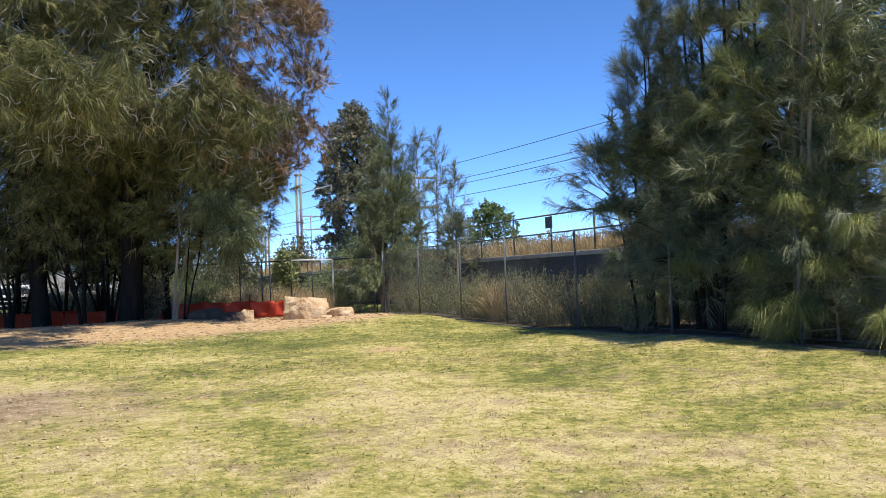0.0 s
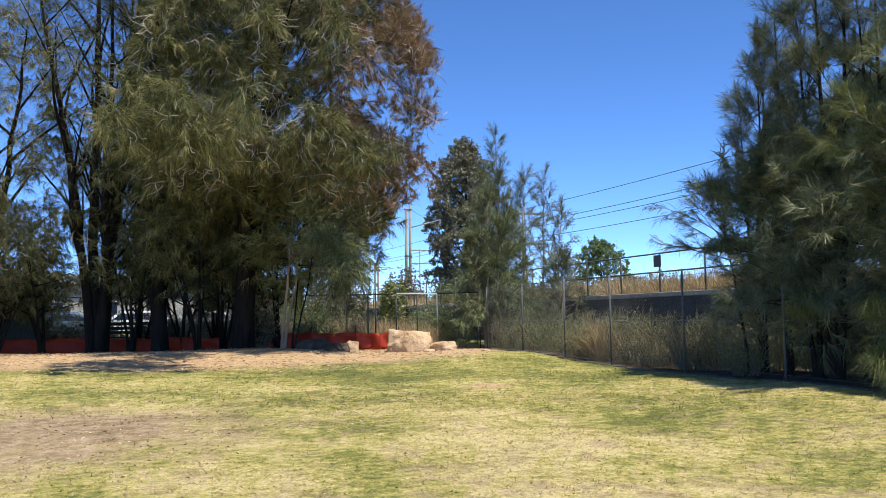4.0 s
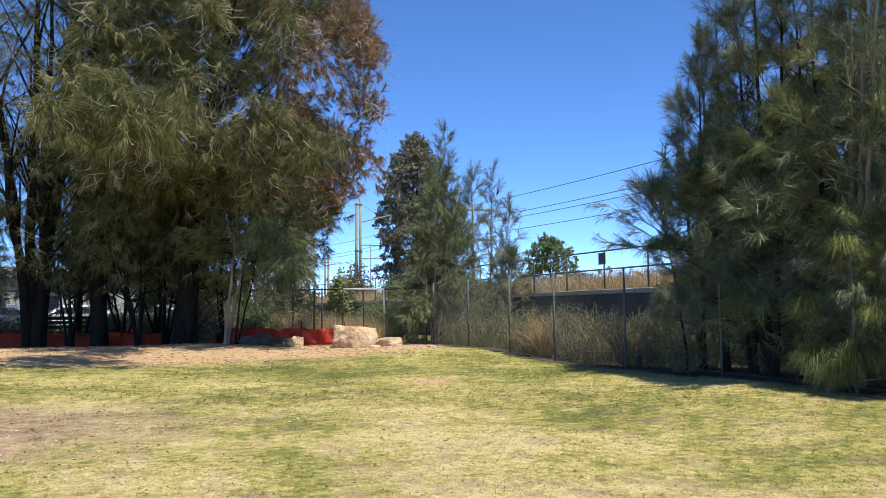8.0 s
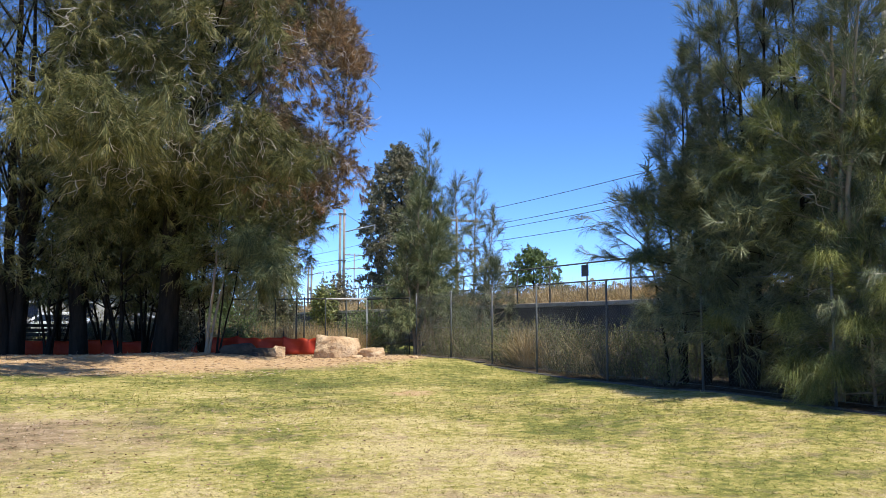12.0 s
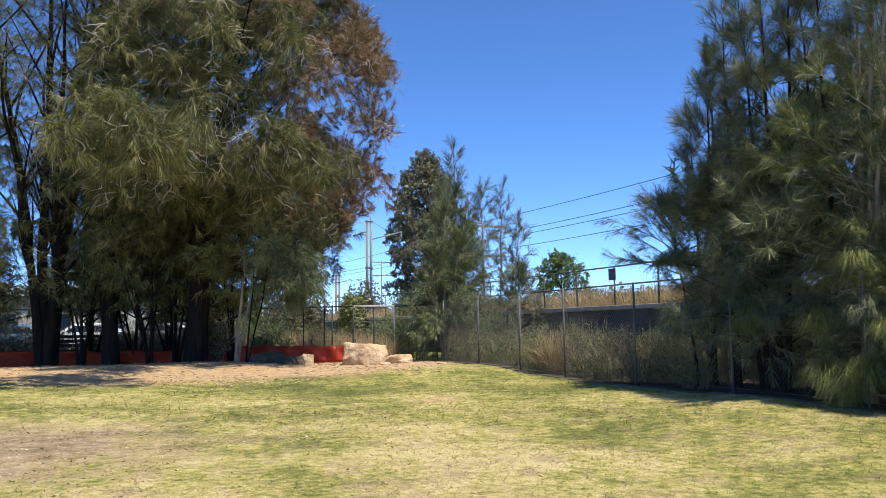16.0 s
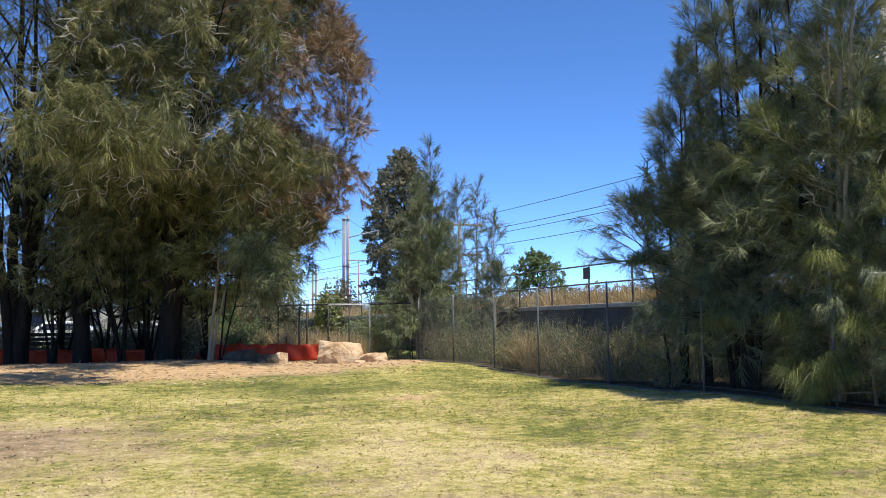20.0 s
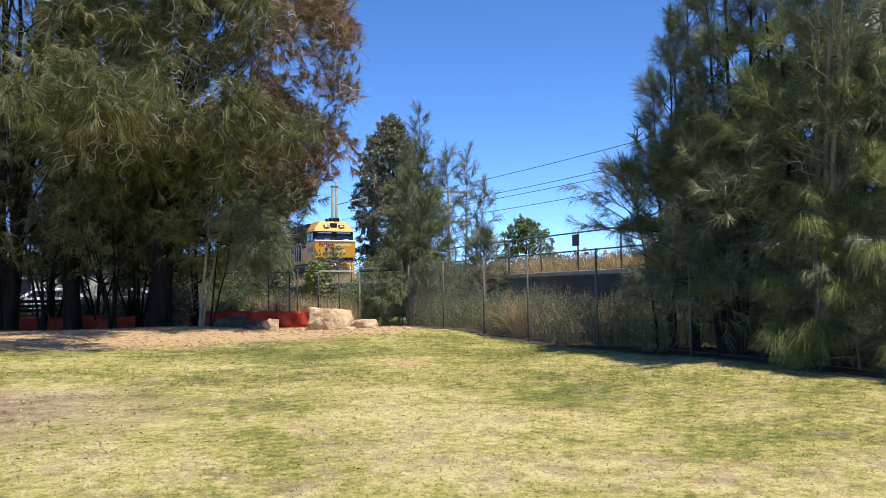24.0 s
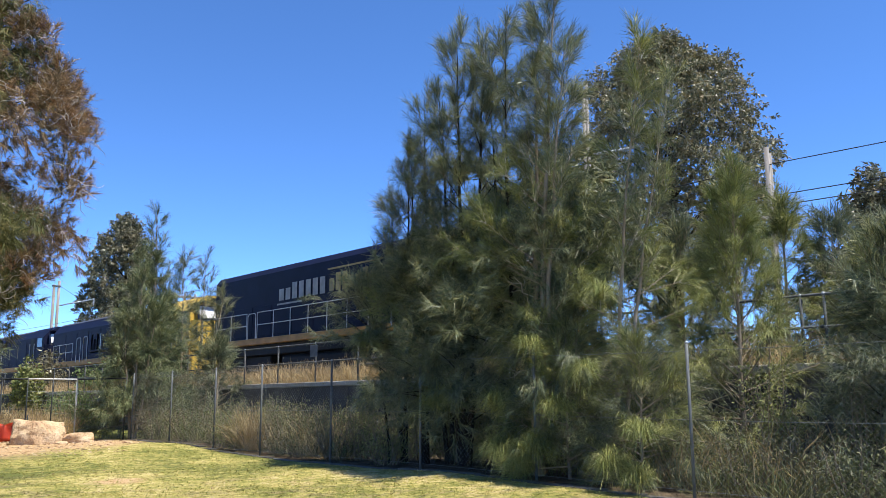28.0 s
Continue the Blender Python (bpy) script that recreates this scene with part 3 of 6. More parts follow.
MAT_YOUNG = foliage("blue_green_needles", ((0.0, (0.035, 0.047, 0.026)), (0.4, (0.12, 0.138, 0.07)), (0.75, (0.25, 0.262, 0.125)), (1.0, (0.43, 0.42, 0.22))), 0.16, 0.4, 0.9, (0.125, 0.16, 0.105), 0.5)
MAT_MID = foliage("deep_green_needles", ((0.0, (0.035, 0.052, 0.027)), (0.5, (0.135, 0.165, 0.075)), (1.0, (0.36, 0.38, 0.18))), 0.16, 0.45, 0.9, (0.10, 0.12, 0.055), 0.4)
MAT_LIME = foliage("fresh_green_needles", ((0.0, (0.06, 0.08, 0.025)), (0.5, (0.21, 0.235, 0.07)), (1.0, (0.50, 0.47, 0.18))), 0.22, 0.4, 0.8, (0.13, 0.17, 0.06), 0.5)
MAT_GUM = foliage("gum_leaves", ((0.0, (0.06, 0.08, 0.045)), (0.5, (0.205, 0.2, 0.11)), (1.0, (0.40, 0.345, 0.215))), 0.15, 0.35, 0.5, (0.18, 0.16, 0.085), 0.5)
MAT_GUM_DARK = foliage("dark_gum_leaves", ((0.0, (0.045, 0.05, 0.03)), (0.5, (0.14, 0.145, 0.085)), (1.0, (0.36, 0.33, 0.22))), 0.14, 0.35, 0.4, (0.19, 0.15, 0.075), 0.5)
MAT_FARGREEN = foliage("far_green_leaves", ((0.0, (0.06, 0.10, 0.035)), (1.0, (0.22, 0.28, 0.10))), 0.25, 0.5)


def unit(v):
    return v / (np.linalg.norm(v, axis=-1, keepdims=True) + 1e-9)


def grow(name, label, at, height, radius, prof, limbs, seed, *, trunk_r=0.12, h0=0.12, rise=35, curl=0.2, twigs=18, twig_len=0.5,
         needles=50, n_len=0.28, n_wid=0.011, follow=0.8, scatter=0.6, pull=0.0, droop=0.5, lean=(0, 0), crown=None, bark_mat=None,
         squash=None, start=0.25, stems=1, stem_spread=0.5, twig_up=0.1, limb_r=0.03, spare=None, crown_name="crown", thin=0.0, sag=0.0, twig_mat=None):
    """A tree from a swept trunk, limbs, twigs and many needles or leaves.
    prof(t): reach of the limbs, 0..1, over the crown's height; squash(az): a factor of the reach by compass direction."""
    rng = np.random.default_rng(seed)
    x0, y0 = at
    g = gz(x0, y0) if x0 < 13 else (2.0 if x0 < 24 else 0.6)
    tree = empty(name, x0, y0, g, label=label, category="tree")
    trunk_paths = []
    for s in range(stems):
        a = rng.uniform(0, 6.28)
        off = np.array([math.cos(a), math.sin(a), 0]) * stem_spread * (s > 0)
        n = 14
        t = np.linspace(0, 1, n)
        hs = height * (1.0 if s == 0 else rng.uniform(0.72, 0.95))
        wob = np.cumsum(rng.normal(size=(n, 2)) * 0.012 * hs / 3, 0)
        p = np.zeros((n, 3))
        p[:, 2] = t * hs
        p[:, :2] = wob * np.minimum(1, t * 4)[:, None] + np.array(lean)[None] * t[:, None] ** 1.5 + off[None, :2] * (0.12 + 1.6 * t[:, None] ** 1.2)
        p[0, 2] = -0.15
        rr = trunk_r * (0.8 if s else 1.0) * np.clip((1 - t) ** 0.8, 0.05, 1) * (1 + 0.35 * np.exp(-t * 30))
        part("trunk", Tubes().add(p, rr, 9).mesh("trunk", bark_mat), bark_mat, tree)
        trunk_paths.append((p, hs, rr))
    tw, chunks, spare_chunks = Tubes(), [], []
    for k in range(limbs):
        p, hs, rr = trunk_paths[k % stems]
        t = (k + rng.random()) / limbs
        h = hs * (h0 + (0.985 - h0) * t)
        az = k * 2.39996 + rng.normal() * 0.5
        i = np.interp(h, p[:, 2], np.arange(len(p)))
        org = np.array([np.interp(i, np.arange(len(p)), p[:, c]) for c in range(3)])
        ln = radius * prof(t) * rng.uniform(0.65, 1.12) * (squash(az) if squash else 1)
        if ln < 0.12:
            continue
        el = radians(rise + rng.normal() * 10 + 25 * max(0, t - 0.75))
        s = np.linspace(0, 1, 7)
        hor = np.array([math.cos(az), math.sin(az), 0])
        side = np.array([-math.sin(az), math.cos(az), 0]) * rng.normal() * 0.18
        lp = org + ln * (np.outer(s, hor) * math.cos(el) + np.outer(s ** 2, side))
        lp[:, 2] += ln * (s * math.sin(el) + curl * s ** 2)
        lr = min(limb_r * (0.4 + ln / max(radius, 0.1)), np.interp(i, np.arange(len(p)), rr) * 0.7 + 0.004)
        part("limb", Tubes().add(lp, lr * (1 - 0.85 * s), 5).mesh("limb", bark_mat), bark_mat, tree)
        m = max(3, int(twigs * (0.4 + 0.6 * ln / radius) * (1 - thin * t)))
        ts = start + (1.02 - start) * rng.random(m) ** 0.8
        tb = np.stack([np.interp(ts, s, lp[:, c]) for c in range(3)], -1)
        tang = unit(lp[-1] - lp[0])
        td = unit(tang[None] * 0.75 + rng.normal(size=(m, 3)) * 0.55 + np.array([0, 0, twig_up]))
        tl = twig_len * rng.uniform(0.5, 1.25, m)
        te = tb + td * tl[:, None]
        for q in range(m):
            if q % 2 == 0:
                tw.add([tb[q], (tb[q] + te[q]) / 2 + rng.normal(size=3) * 0.03 * twig_len, te[q]], [0.008, 0.006, 0.003], 3)
        u = rng.random((m, needles)) ** 0.8
        base = (tb[:, None] + td[:, None] * (tl[:, None] * u)[..., None]).reshape(-1, 3)
        nd = np.repeat(td, needles, 0) * follow + rng.normal(size=(m * needles, 3)) * scatter
        nd[:, 2] -= pull + sag * max(0.0, 0.6 - t)
        b = (blades if n_wid > 0.03 else spikes)(base + rng.normal(size=base.shape) * 0.01, nd, n_len * rng.uniform(0.6, 1.25, len(base)), n_wid * rng.uniform(0.7, 1.3, len(base)), droop, rng)
        if spare and spare[1](org + hor * ln, t, az, rng):
            spare_chunks.append(b)
        else:
            chunks.append(b)
    part("twigwork", tw.mesh("twigwork", twig_mat or MAT_TWIG), twig_mat or MAT_TWIG, tree)["kind"] = "stuff"
    if chunks:
        needle_object(crown_name, chunks, crown, tree)
    if spare_chunks:
        needle_object(crown_name, spare_chunks, spare[0], tree, spare[2])
    return tree


def canopy(tree, blobs, tufts, needles, mats, seed, n_len=0.3, n_wid=0.012, tuft_len=0.45, up=0.2, pull=0.3, scatter=0.4, droop=0.7, pick=None, twigs=0):
    """Fill a tree's crown with rounded clumps: blobs of (x, y, z, r) in the tree's space, each hung with needle tufts."""
    rng = np.random.default_rng(seed)
    piles = [[] for _ in mats]
    for x, y, z, r in blobs:
        n = int(tufts * r * r)
        d = unit(rng.normal(size=(n, 3)) + [0, 0, 0.55])
        c = np.array([x, y, z]) + d * r * (rng.random(n) ** 0.33)[:, None] * [1, 1, 0.85]
        axis = unit(d * 0.7 + rng.normal(size=(n, 3)) * 0.4 + [0, 0, up])
        u = rng.random((n, needles))
        base = (c[:, None] + axis[:, None] * (tuft_len * (u - 0.4))[..., None]).reshape(-1, 3)
        nd = np.repeat(axis, needles, 0) * 0.7 + rng.normal(size=(n * needles, 3)) * scatter
        nd[:, 2] -= pull
        b = (blades if n_wid > 0.03 else spikes)(base, nd, n_len * rng.uniform(0.6, 1.25, len(base)), n_wid * rng.uniform(0.7, 1.3, len(base)), droop, rng)
        piles[pick(x, y, z, rng) if pick else 0].append(b)
    for pile, (mat, label) in zip(piles, mats):
        if pile:
            needle_object("crown", pile, mat, tree, label)
    if twigs:
        tw = Tubes()
        for x, y, z, r in blobs:
            for k in range(int(twigs * r * r)):
                d = unit(rng.normal(size=3) + [0, 0, 0.2])
                p = [np.array([x, y, z]) + d * r * 0.6]
                step = d * 0.6 + rng.normal(size=3) * 0.4
                for q in range(5):
                    step = unit(step + rng.normal(size=3) * 0.55 - [0, 0, 0.12])
                    p.append(p[-1] + step * r * 0.19)
                tw.add(p, [0.012, 0.011, 0.009, 0.008, 0.006, 0.004], 3)
        part("twigwork", tw.mesh("twigwork", MAT_TWIG_PALE), MAT_TWIG_PALE, tree)["kind"] = "stuff"


def envelope(rng, count, height, radius, prof, h0, r_lo, r_hi, near=0.55):
    """Clump places spread over a crown of that height and reach."""
    out = []
    for k in range(count):
        t = (k + rng.random()) / count
        az = k * 2.39996 + rng.normal() * 0.3
        r = r_lo + (r_hi - r_lo) * rng.random()
        reach = max(0.0, radius * prof(t) * rng.uniform(0.9, 1.06) - r) * rng.uniform(near, 1.0)
        out.append((reach * math.cos(az), reach * math.sin(az), height * (h0 + (1 - h0) * t) - 0.5 * r, r))
    return out


def cone(t):
    return max(0.05, (1 - t) ** 0.75 * min(1, 0.45 + t * 3))


def egg(t):
    return max(0.12, math.sin(math.pi * min(1, 0.16 + 0.84 * t) ** 0.85) ** 0.7)


def dome(t):
    return max(0.2, math.sqrt(max(0.0, 1 - (1.15 * t - 0.25) ** 2)))


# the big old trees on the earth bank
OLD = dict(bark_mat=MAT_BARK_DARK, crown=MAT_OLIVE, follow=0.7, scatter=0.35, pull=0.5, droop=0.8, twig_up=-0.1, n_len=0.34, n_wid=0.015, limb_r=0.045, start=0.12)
TUFT = dict(n_len=0.36, n_wid=0.0135, tuft_len=0.24, scatter=0.33, pull=0.55, up=0.1, droop=1.0)


def full(t):
    return max(0.18, (0.72 + 1.15 * t) if t < 0.25 else math.cos(1.35 * (t - 0.25) / 0.75) ** 0.55)


rng_c = np.random.default_rng(77)
RUST_OLIVE = [(MAT_OLIVE, ""), (MAT_RUST, "rusty brown needle sprays")]
big = grow("casuarina_tree", "huge old casuarina with drooping olive needles and rusty brown tips", (2.7, 24.5), 14.5, 4.6, full, 70, 21, trunk_r=0.27, h0=0.22, rise=34, curl=-0.02,
           twigs=16, twig_len=0.8, needles=14, stems=4, stem_spread=0.8, **OLD)
clumps = [b for b in envelope(rng_c, 66, 14.3, 6.0, full, 0.2, 0.5, 0.9, 0.6) if b[0] > -2.6 + 0.5 * rng_c.random()]
canopy(big, clumps, 74, 36, RUST_OLIVE, 78, twigs=34, pick=lambda x, y, z, r: int(x > -0.2 + r.normal() * 0.9 and z > 3.4), **TUFT)
right = []
for k in range(88):
    z = 3.2 + 10.2 * (k + rng_c.random()) / 88
    az = radians(rng_c.uniform(-52, 60))
    r = rng_c.uniform(0.45, 0.78)
    reach = np.interp(z, [3, 4.5, 6, 7.2, 8.5, 10, 11.5, 13.5], [3.4, 4.4, 5.2, 5.75, 5.4, 4.8, 4.1, 2.2]) - 0.6 * r
    right.append((reach * math.cos(az), reach * math.sin(az), z - 0.65, r))
canopy(big, right, 84, 38, RUST_OLIVE, 83, n_len=0.23, n_wid=0.0135, tuft_len=0.26, scatter=0.36, droop=0.4, up=0.7, pull=0.0, twigs=34, pick=lambda x, y, z, r: int(z > 3.5 + r.normal() * 0.7))
front = []
for k in range(36):
    y = rng_c.uniform(-6.4, -2.0)
    low_band = k % 2
    front.append((rng_c.uniform(-2.6, 1.9), y, rng_c.uniform(4.0, 5.1) - 0.12 * (y + 3) if low_band else rng_c.uniform(6.5, 8.5), rng_c.uniform(0.45, 0.8)))
canopy(big, front, 84, 40, [(MAT_OLIVE, "")], 79, twigs=40, **TUFT)
tips = [(rng_c.uniform(-3.4, -0.4), rng_c.uniform(-9.2, -6.6), rng_c.uniform(4.0, 5.4), rng_c.uniform(0.35, 0.6)) for k in range(17)]
tips += [(rng_c.uniform(1.5, 2.9), rng_c.uniform(-5.6, -3.6), rng_c.uniform(4.1, 5.2), rng_c.uniform(0.35, 0.55)) for k in range(9)]
canopy(big, tips, 100, 32, [(MAT_OLIVE, "")], 88, twigs=12, **TUFT)
# Coarse crown tops mostly above the view, added to shade trunks and barrier.
shade_crest = [(rng_c.uniform(-8.5, 2.4), rng_c.uniform(-6.4, -0.6), rng_c.uniform(10.6, 13.6), rng_c.uniform(0.8, 1.2)) for k in range(64)]
canopy(big, shade_crest, 22, 22, [(MAT_OLIVE, "")], 89, n_len=0.4, n_wid=0.03, tuft_len=0.4, scatter=0.5, pull=0.5, up=0.0, droop=0.8)
skirt_right = [(rng_c.uniform(2.2, 3.9), rng_c.uniform(-2.0, 0.6), rng_c.uniform(2.3, 4.0), rng_c.uniform(0.32, 0.55)) for k in range(16)]
canopy(big, skirt_right, 60, 34, [(MAT_OLIVE, "")], 92, twigs=14, **TUFT)
inner = [(rng_c.uniform(-2.6, 3.4), rng_c.uniform(-1.6, 2.8), rng_c.uniform(4.2, 12.0), rng_c.uniform(0.8, 1.2)) for k in range(72)]
canopy(big, inner, 26, 30, [(MAT_OLIVE, "shaded inner needles")], 84, n_len=0.4, n_wid=0.03, tuft_len=0.4, scatter=0.5, pull=0.5, up=0.0, droop=0.8)
low = [(rng_c.uniform(-2.4, 2.6), rng_c.uniform(-2.2, 2.2), rng_c.uniform(2.2, 4.6), rng_c.uniform(0.5, 0.9)) for k in range(46)]
canopy(big, low, 36, 24, [(MAT_OLIVE, "shaded inner needles")], 85, **TUFT)
second = grow("casuarina_tree", "old casuarina with several dark trunks and drooping needles", (0.6, 25.8), 14.0, 2.6, full, 44, 22, trunk_r=0.2, h0=0.3, rise=48, curl=0.0, twigs=12, twig_len=0.75, needles=16, stems=4, stem_spread=0.5, **OLD)
canopy(second, [b for b in envelope(rng_c, 44, 13.8, 3.0, full, 0.3, 0.45, 0.8) if b[0] > -1.2], 48, 22, RUST_OLIVE, 80, twigs=5, **TUFT)
third = grow("casuarina_tree", "tall thin-crowned casuarina with a thick forked dark trunk", (-1.1, 26.9), 14.5, 3.6, egg, 80, 23, trunk_r=0.17, h0=0.2, rise=60, curl=0.05, twigs=10, twig_len=0.6, needles=22, stems=9, stem_spread=1.2, **OLD)
canopy(third, envelope(rng_c, 112, 14.2, 4.2, egg, 0.16, 0.35, 0.65), 46, 22, RUST_OLIVE, 81, twigs=8, **TUFT)
fourth = grow("casuarina_tree", "thin dark casuarina with sparse needles", (-4.4, 28.5), 12.0, 3.2, egg, 44, 24, trunk_r=0.18, h0=0.14, rise=50, curl=0.05, twigs=12, twig_len=0.7, needles=14, stems=4, stem_spread=0.9, **OLD)
canopy(fourth, envelope(rng_c, 92, 12.4, 4.2, full, 0.12, 0.4, 0.85), 46, 22, RUST_OLIVE, 82, twigs=6, **TUFT)
deep = [(rng_c.uniform(-1.0, 3.6), rng_c.uniform(1.2, 4.2), rng_c.uniform(2.2, 6.0), rng_c.uniform(0.7, 1.1)) for k in range(46)]
canopy(second, deep, 30, 30, [(MAT_OLIVE, "shaded inner needles")], 91, n_len=0.4, n_wid=0.03, tuft_len=0.4, scatter=0.5, pull=0.5, up=0.0, droop=0.8)
hang = [(rng_c.uniform(-3.2, 1.6), rng_c.uniform(-1.0, 1.2), rng_c.uniform(1.6, 4.6), rng_c.uniform(0.4, 0.7)) for k in range(22)]
canopy(third, hang, 40, 24, [(MAT_OLIVE, "shaded inner needles")], 86, **TUFT)
hang = [(rng_c.uniform(-2.6, 2.0), rng_c.uniform(-1.6, 0.8), rng_c.uniform(1.2, 4.0), rng_c.uniform(0.45, 0.8)) for k in range(30)]
canopy(fourth, hang, 40, 24, [(MAT_OLIVE, "shaded inner needles")], 87, **TUFT)
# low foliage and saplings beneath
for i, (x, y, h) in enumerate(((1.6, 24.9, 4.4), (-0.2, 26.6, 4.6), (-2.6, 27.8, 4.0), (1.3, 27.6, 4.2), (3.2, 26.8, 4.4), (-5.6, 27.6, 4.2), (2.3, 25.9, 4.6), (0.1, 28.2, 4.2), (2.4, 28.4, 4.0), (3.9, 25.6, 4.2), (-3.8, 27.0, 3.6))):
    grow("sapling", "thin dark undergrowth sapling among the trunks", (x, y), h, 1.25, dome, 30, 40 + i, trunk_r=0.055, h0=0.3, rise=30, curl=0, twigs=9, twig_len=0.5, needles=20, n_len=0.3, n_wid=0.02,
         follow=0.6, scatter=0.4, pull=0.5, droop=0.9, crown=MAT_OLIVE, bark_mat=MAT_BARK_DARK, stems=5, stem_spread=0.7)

# the young casuarinas behind the chain-link fence
def column(t):
    return max(0.05, (1 - t) ** 0.6)


def skirt(t):
    return max(0.05, (1 - t) ** 0.85)


def open_front(az, t):
    """Shorter limbs on the lawn side, where the stem shows, and low down towards the dark gap."""
    return 0.55 if math.cos(az - radians(221)) > 0.8 else 0.3 if t < 0.28 and math.sin(az) > 0.1 else 1.0


def plume_tree(name, label, at, height, reach, prof, limbs, seed, *, stems=((0, 0, 1.0),), trunk_r=0.05, h0=0.05, lean=(0, 0), plumes=10, needles=44, n_len=0.27, n_wid=0.0062,
               low=14, high=62, droop=(1.3, 0.3), crown=None, spare=None, bark_mat=None, twig_mat=None, squash=None, spread=0.3, plume=0.36, foot=None, thin=0.0):
    """A feathery tree: upright stems, rising limbs, and at the ends of short side twigs a plume of long needles that bend over.
    stems: (dx, dy, share of the height) of each stem's top; spare: a second crown material, a test of the limb's height, and its label."""
    rng = np.random.default_rng(seed)
    x0, y0 = at
    g = foot if foot is not None else gz(x0, y0) if x0 < 13 else 2.0
    tree = empty(name, x0, y0, g, label=label, category="tree")
    lines = []
    for dx, dy, share in stems:
        t = np.linspace(0, 1, 14)
        p = np.zeros((14, 3))
        p[:, 2] = t * height * share
        p[0, 2] = -0.12
        wob = np.cumsum(rng.normal(size=(14, 2)) * 0.01 * height / 4, 0)
        p[:, :2] = wob * np.minimum(1, t * 4)[:, None] + np.outer(t ** 1.4, lean) + np.outer(0.12 + t ** 0.9, (dx, dy))
        rr = trunk_r * (0.55 + 0.45 * share) * np.clip((1 - t) ** 0.8, 0.06, 1) * (1 + 0.3 * np.exp(-t * 25))
        part("trunk", Tubes().add(p, rr, 8).mesh("trunk", bark_mat), bark_mat, tree)
        lines.append((p, height * share, rr))
    tw, chunks, other = Tubes(), [], []
    for k in range(limbs):
        p, hs, rr = lines[k % len(lines)]
        t = (k + rng.random()) / limbs
        h = hs * (h0 + (0.975 - h0) * t)
        az = k * 2.39996 + rng.normal() * 0.6
        i = np.interp(h, p[:, 2], np.arange(14))
        org = np.array([np.interp(i, np.arange(14), p[:, c]) for c in range(3)])
        ln = max(0.16, reach * prof(t) * rng.uniform(0.55, 1.15) * (squash(az, t) if squash else 1))
        el = radians(low + (high - low) * t + rng.normal() * 9)
        s = np.linspace(0, 1, 6)
        hor, turn = np.array([math.cos(az), math.sin(az), 0]), rng.normal() * 0.2
        lp = org + ln * (np.outer(s, hor) * math.cos(el) + np.outer(s ** 2, [-hor[1] * turn, hor[0] * turn, 0]))
        lp[:, 2] += ln * (s * math.sin(el) + (0.28 * t - 0.12) * s ** 2)
        lr = min(0.012 * (0.35 + ln / reach), np.interp(i, np.arange(14), rr) * 0.7 + 0.003)
        part("limb", Tubes().add(lp, lr * (1 - 0.8 * s), 5).mesh("limb", bark_mat), bark_mat, tree)
        m = max(3, int(plumes * (0.35 + 0.65 * ln / reach) * (1 - thin * t)))
        at_s = 0.28 + 0.72 * rng.random(m) ** 0.7
        at_s[0] = 1.0
        pb = np.stack([np.interp(at_s, s, lp[:, c]) for c in range(3)], -1)
        ax = unit(unit(lp[-1] - lp[-3])[None] * 0.9 + rng.normal(size=(m, 3)) * 0.42 + [0, 0, 0.1 + 0.3 * t])
        pl = plume * rng.uniform(0.6, 1.25, m)
        for q in range(m):
            tw.add([pb[q], pb[q] + ax[q] * pl[q] * 0.8], [0.005, 0.002], 3)
        u = rng.random((m, needles)) * 0.9
        base = (pb[:, None] + ax[:, None] * (pl[:, None] * u)[..., None]).reshape(-1, 3)
        nd = np.repeat(ax, needles, 0) + rng.normal(size=(m * needles, 3)) * spread
        n = len(base)
        dr = (droop[0] + (droop[1] - droop[0]) * t) * rng.uniform(0.4, 1.6, n)
        b = blades(base, nd, n_len * rng.uniform(0.6, 1.25, n), n_wid * rng.uniform(0.7, 1.3, n), dr, rng, 0.45)
        (other if spare and spare[1](t, rng) else chunks).append(b)
    part("twigwork", tw.mesh("twigwork", twig_mat or MAT_TWIG), twig_mat or MAT_TWIG, tree)["kind"] = "stuff"
    if chunks:
        needle_object("crown", chunks, crown, tree)
    if other:
        needle_object("crown", other, spare[0], tree, spare[2])
    return tree


LOW_LIME = (MAT_LIME, lambda t, r: t < 0.6 and r.random() < 0.55, "fresh yellow-green sprays")
HALF_LIME = (MAT_LIME, lambda t, r: r.random() < 0.5, "fresh yellow-green sprays")
PALE = dict(bark_mat=MAT_BARK_PALE, crown=MAT_YOUNG)
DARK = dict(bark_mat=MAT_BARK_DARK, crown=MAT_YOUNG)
r_one = plume_tree("casuarina_tree", "tall young casuarina with feathery upswept green needles", (9.95, 8.75), 8.1, 1.8, skirt, 130, 31, stems=((0, 0, 1.0), (0.25, 0.5, 0.93), (-0.1, -0.35, 0.8)), trunk_r=0.06,
                   lean=(0, -0.45), plumes=18, thin=0.2, needles=49, spare=LOW_LIME, squash=open_front, twig_mat=MAT_TWIG_PALE, **PALE)
plume_tree("casuarina_tree", "young casuarina with a thin pale trunk and soft needles", (10.25, 7.55), 6.7, 1.35, lambda t: max(0.06, (1 - t) ** 1.2), 74, 32, stems=((0, 0, 1.0), (0.3, -0.25, 0.9)), trunk_r=0.04,
           lean=(0.35, -0.5), plumes=12, needles=42, spare=HALF_LIME, squash=open_front, twig_mat=MAT_TWIG_PALE, **PALE)
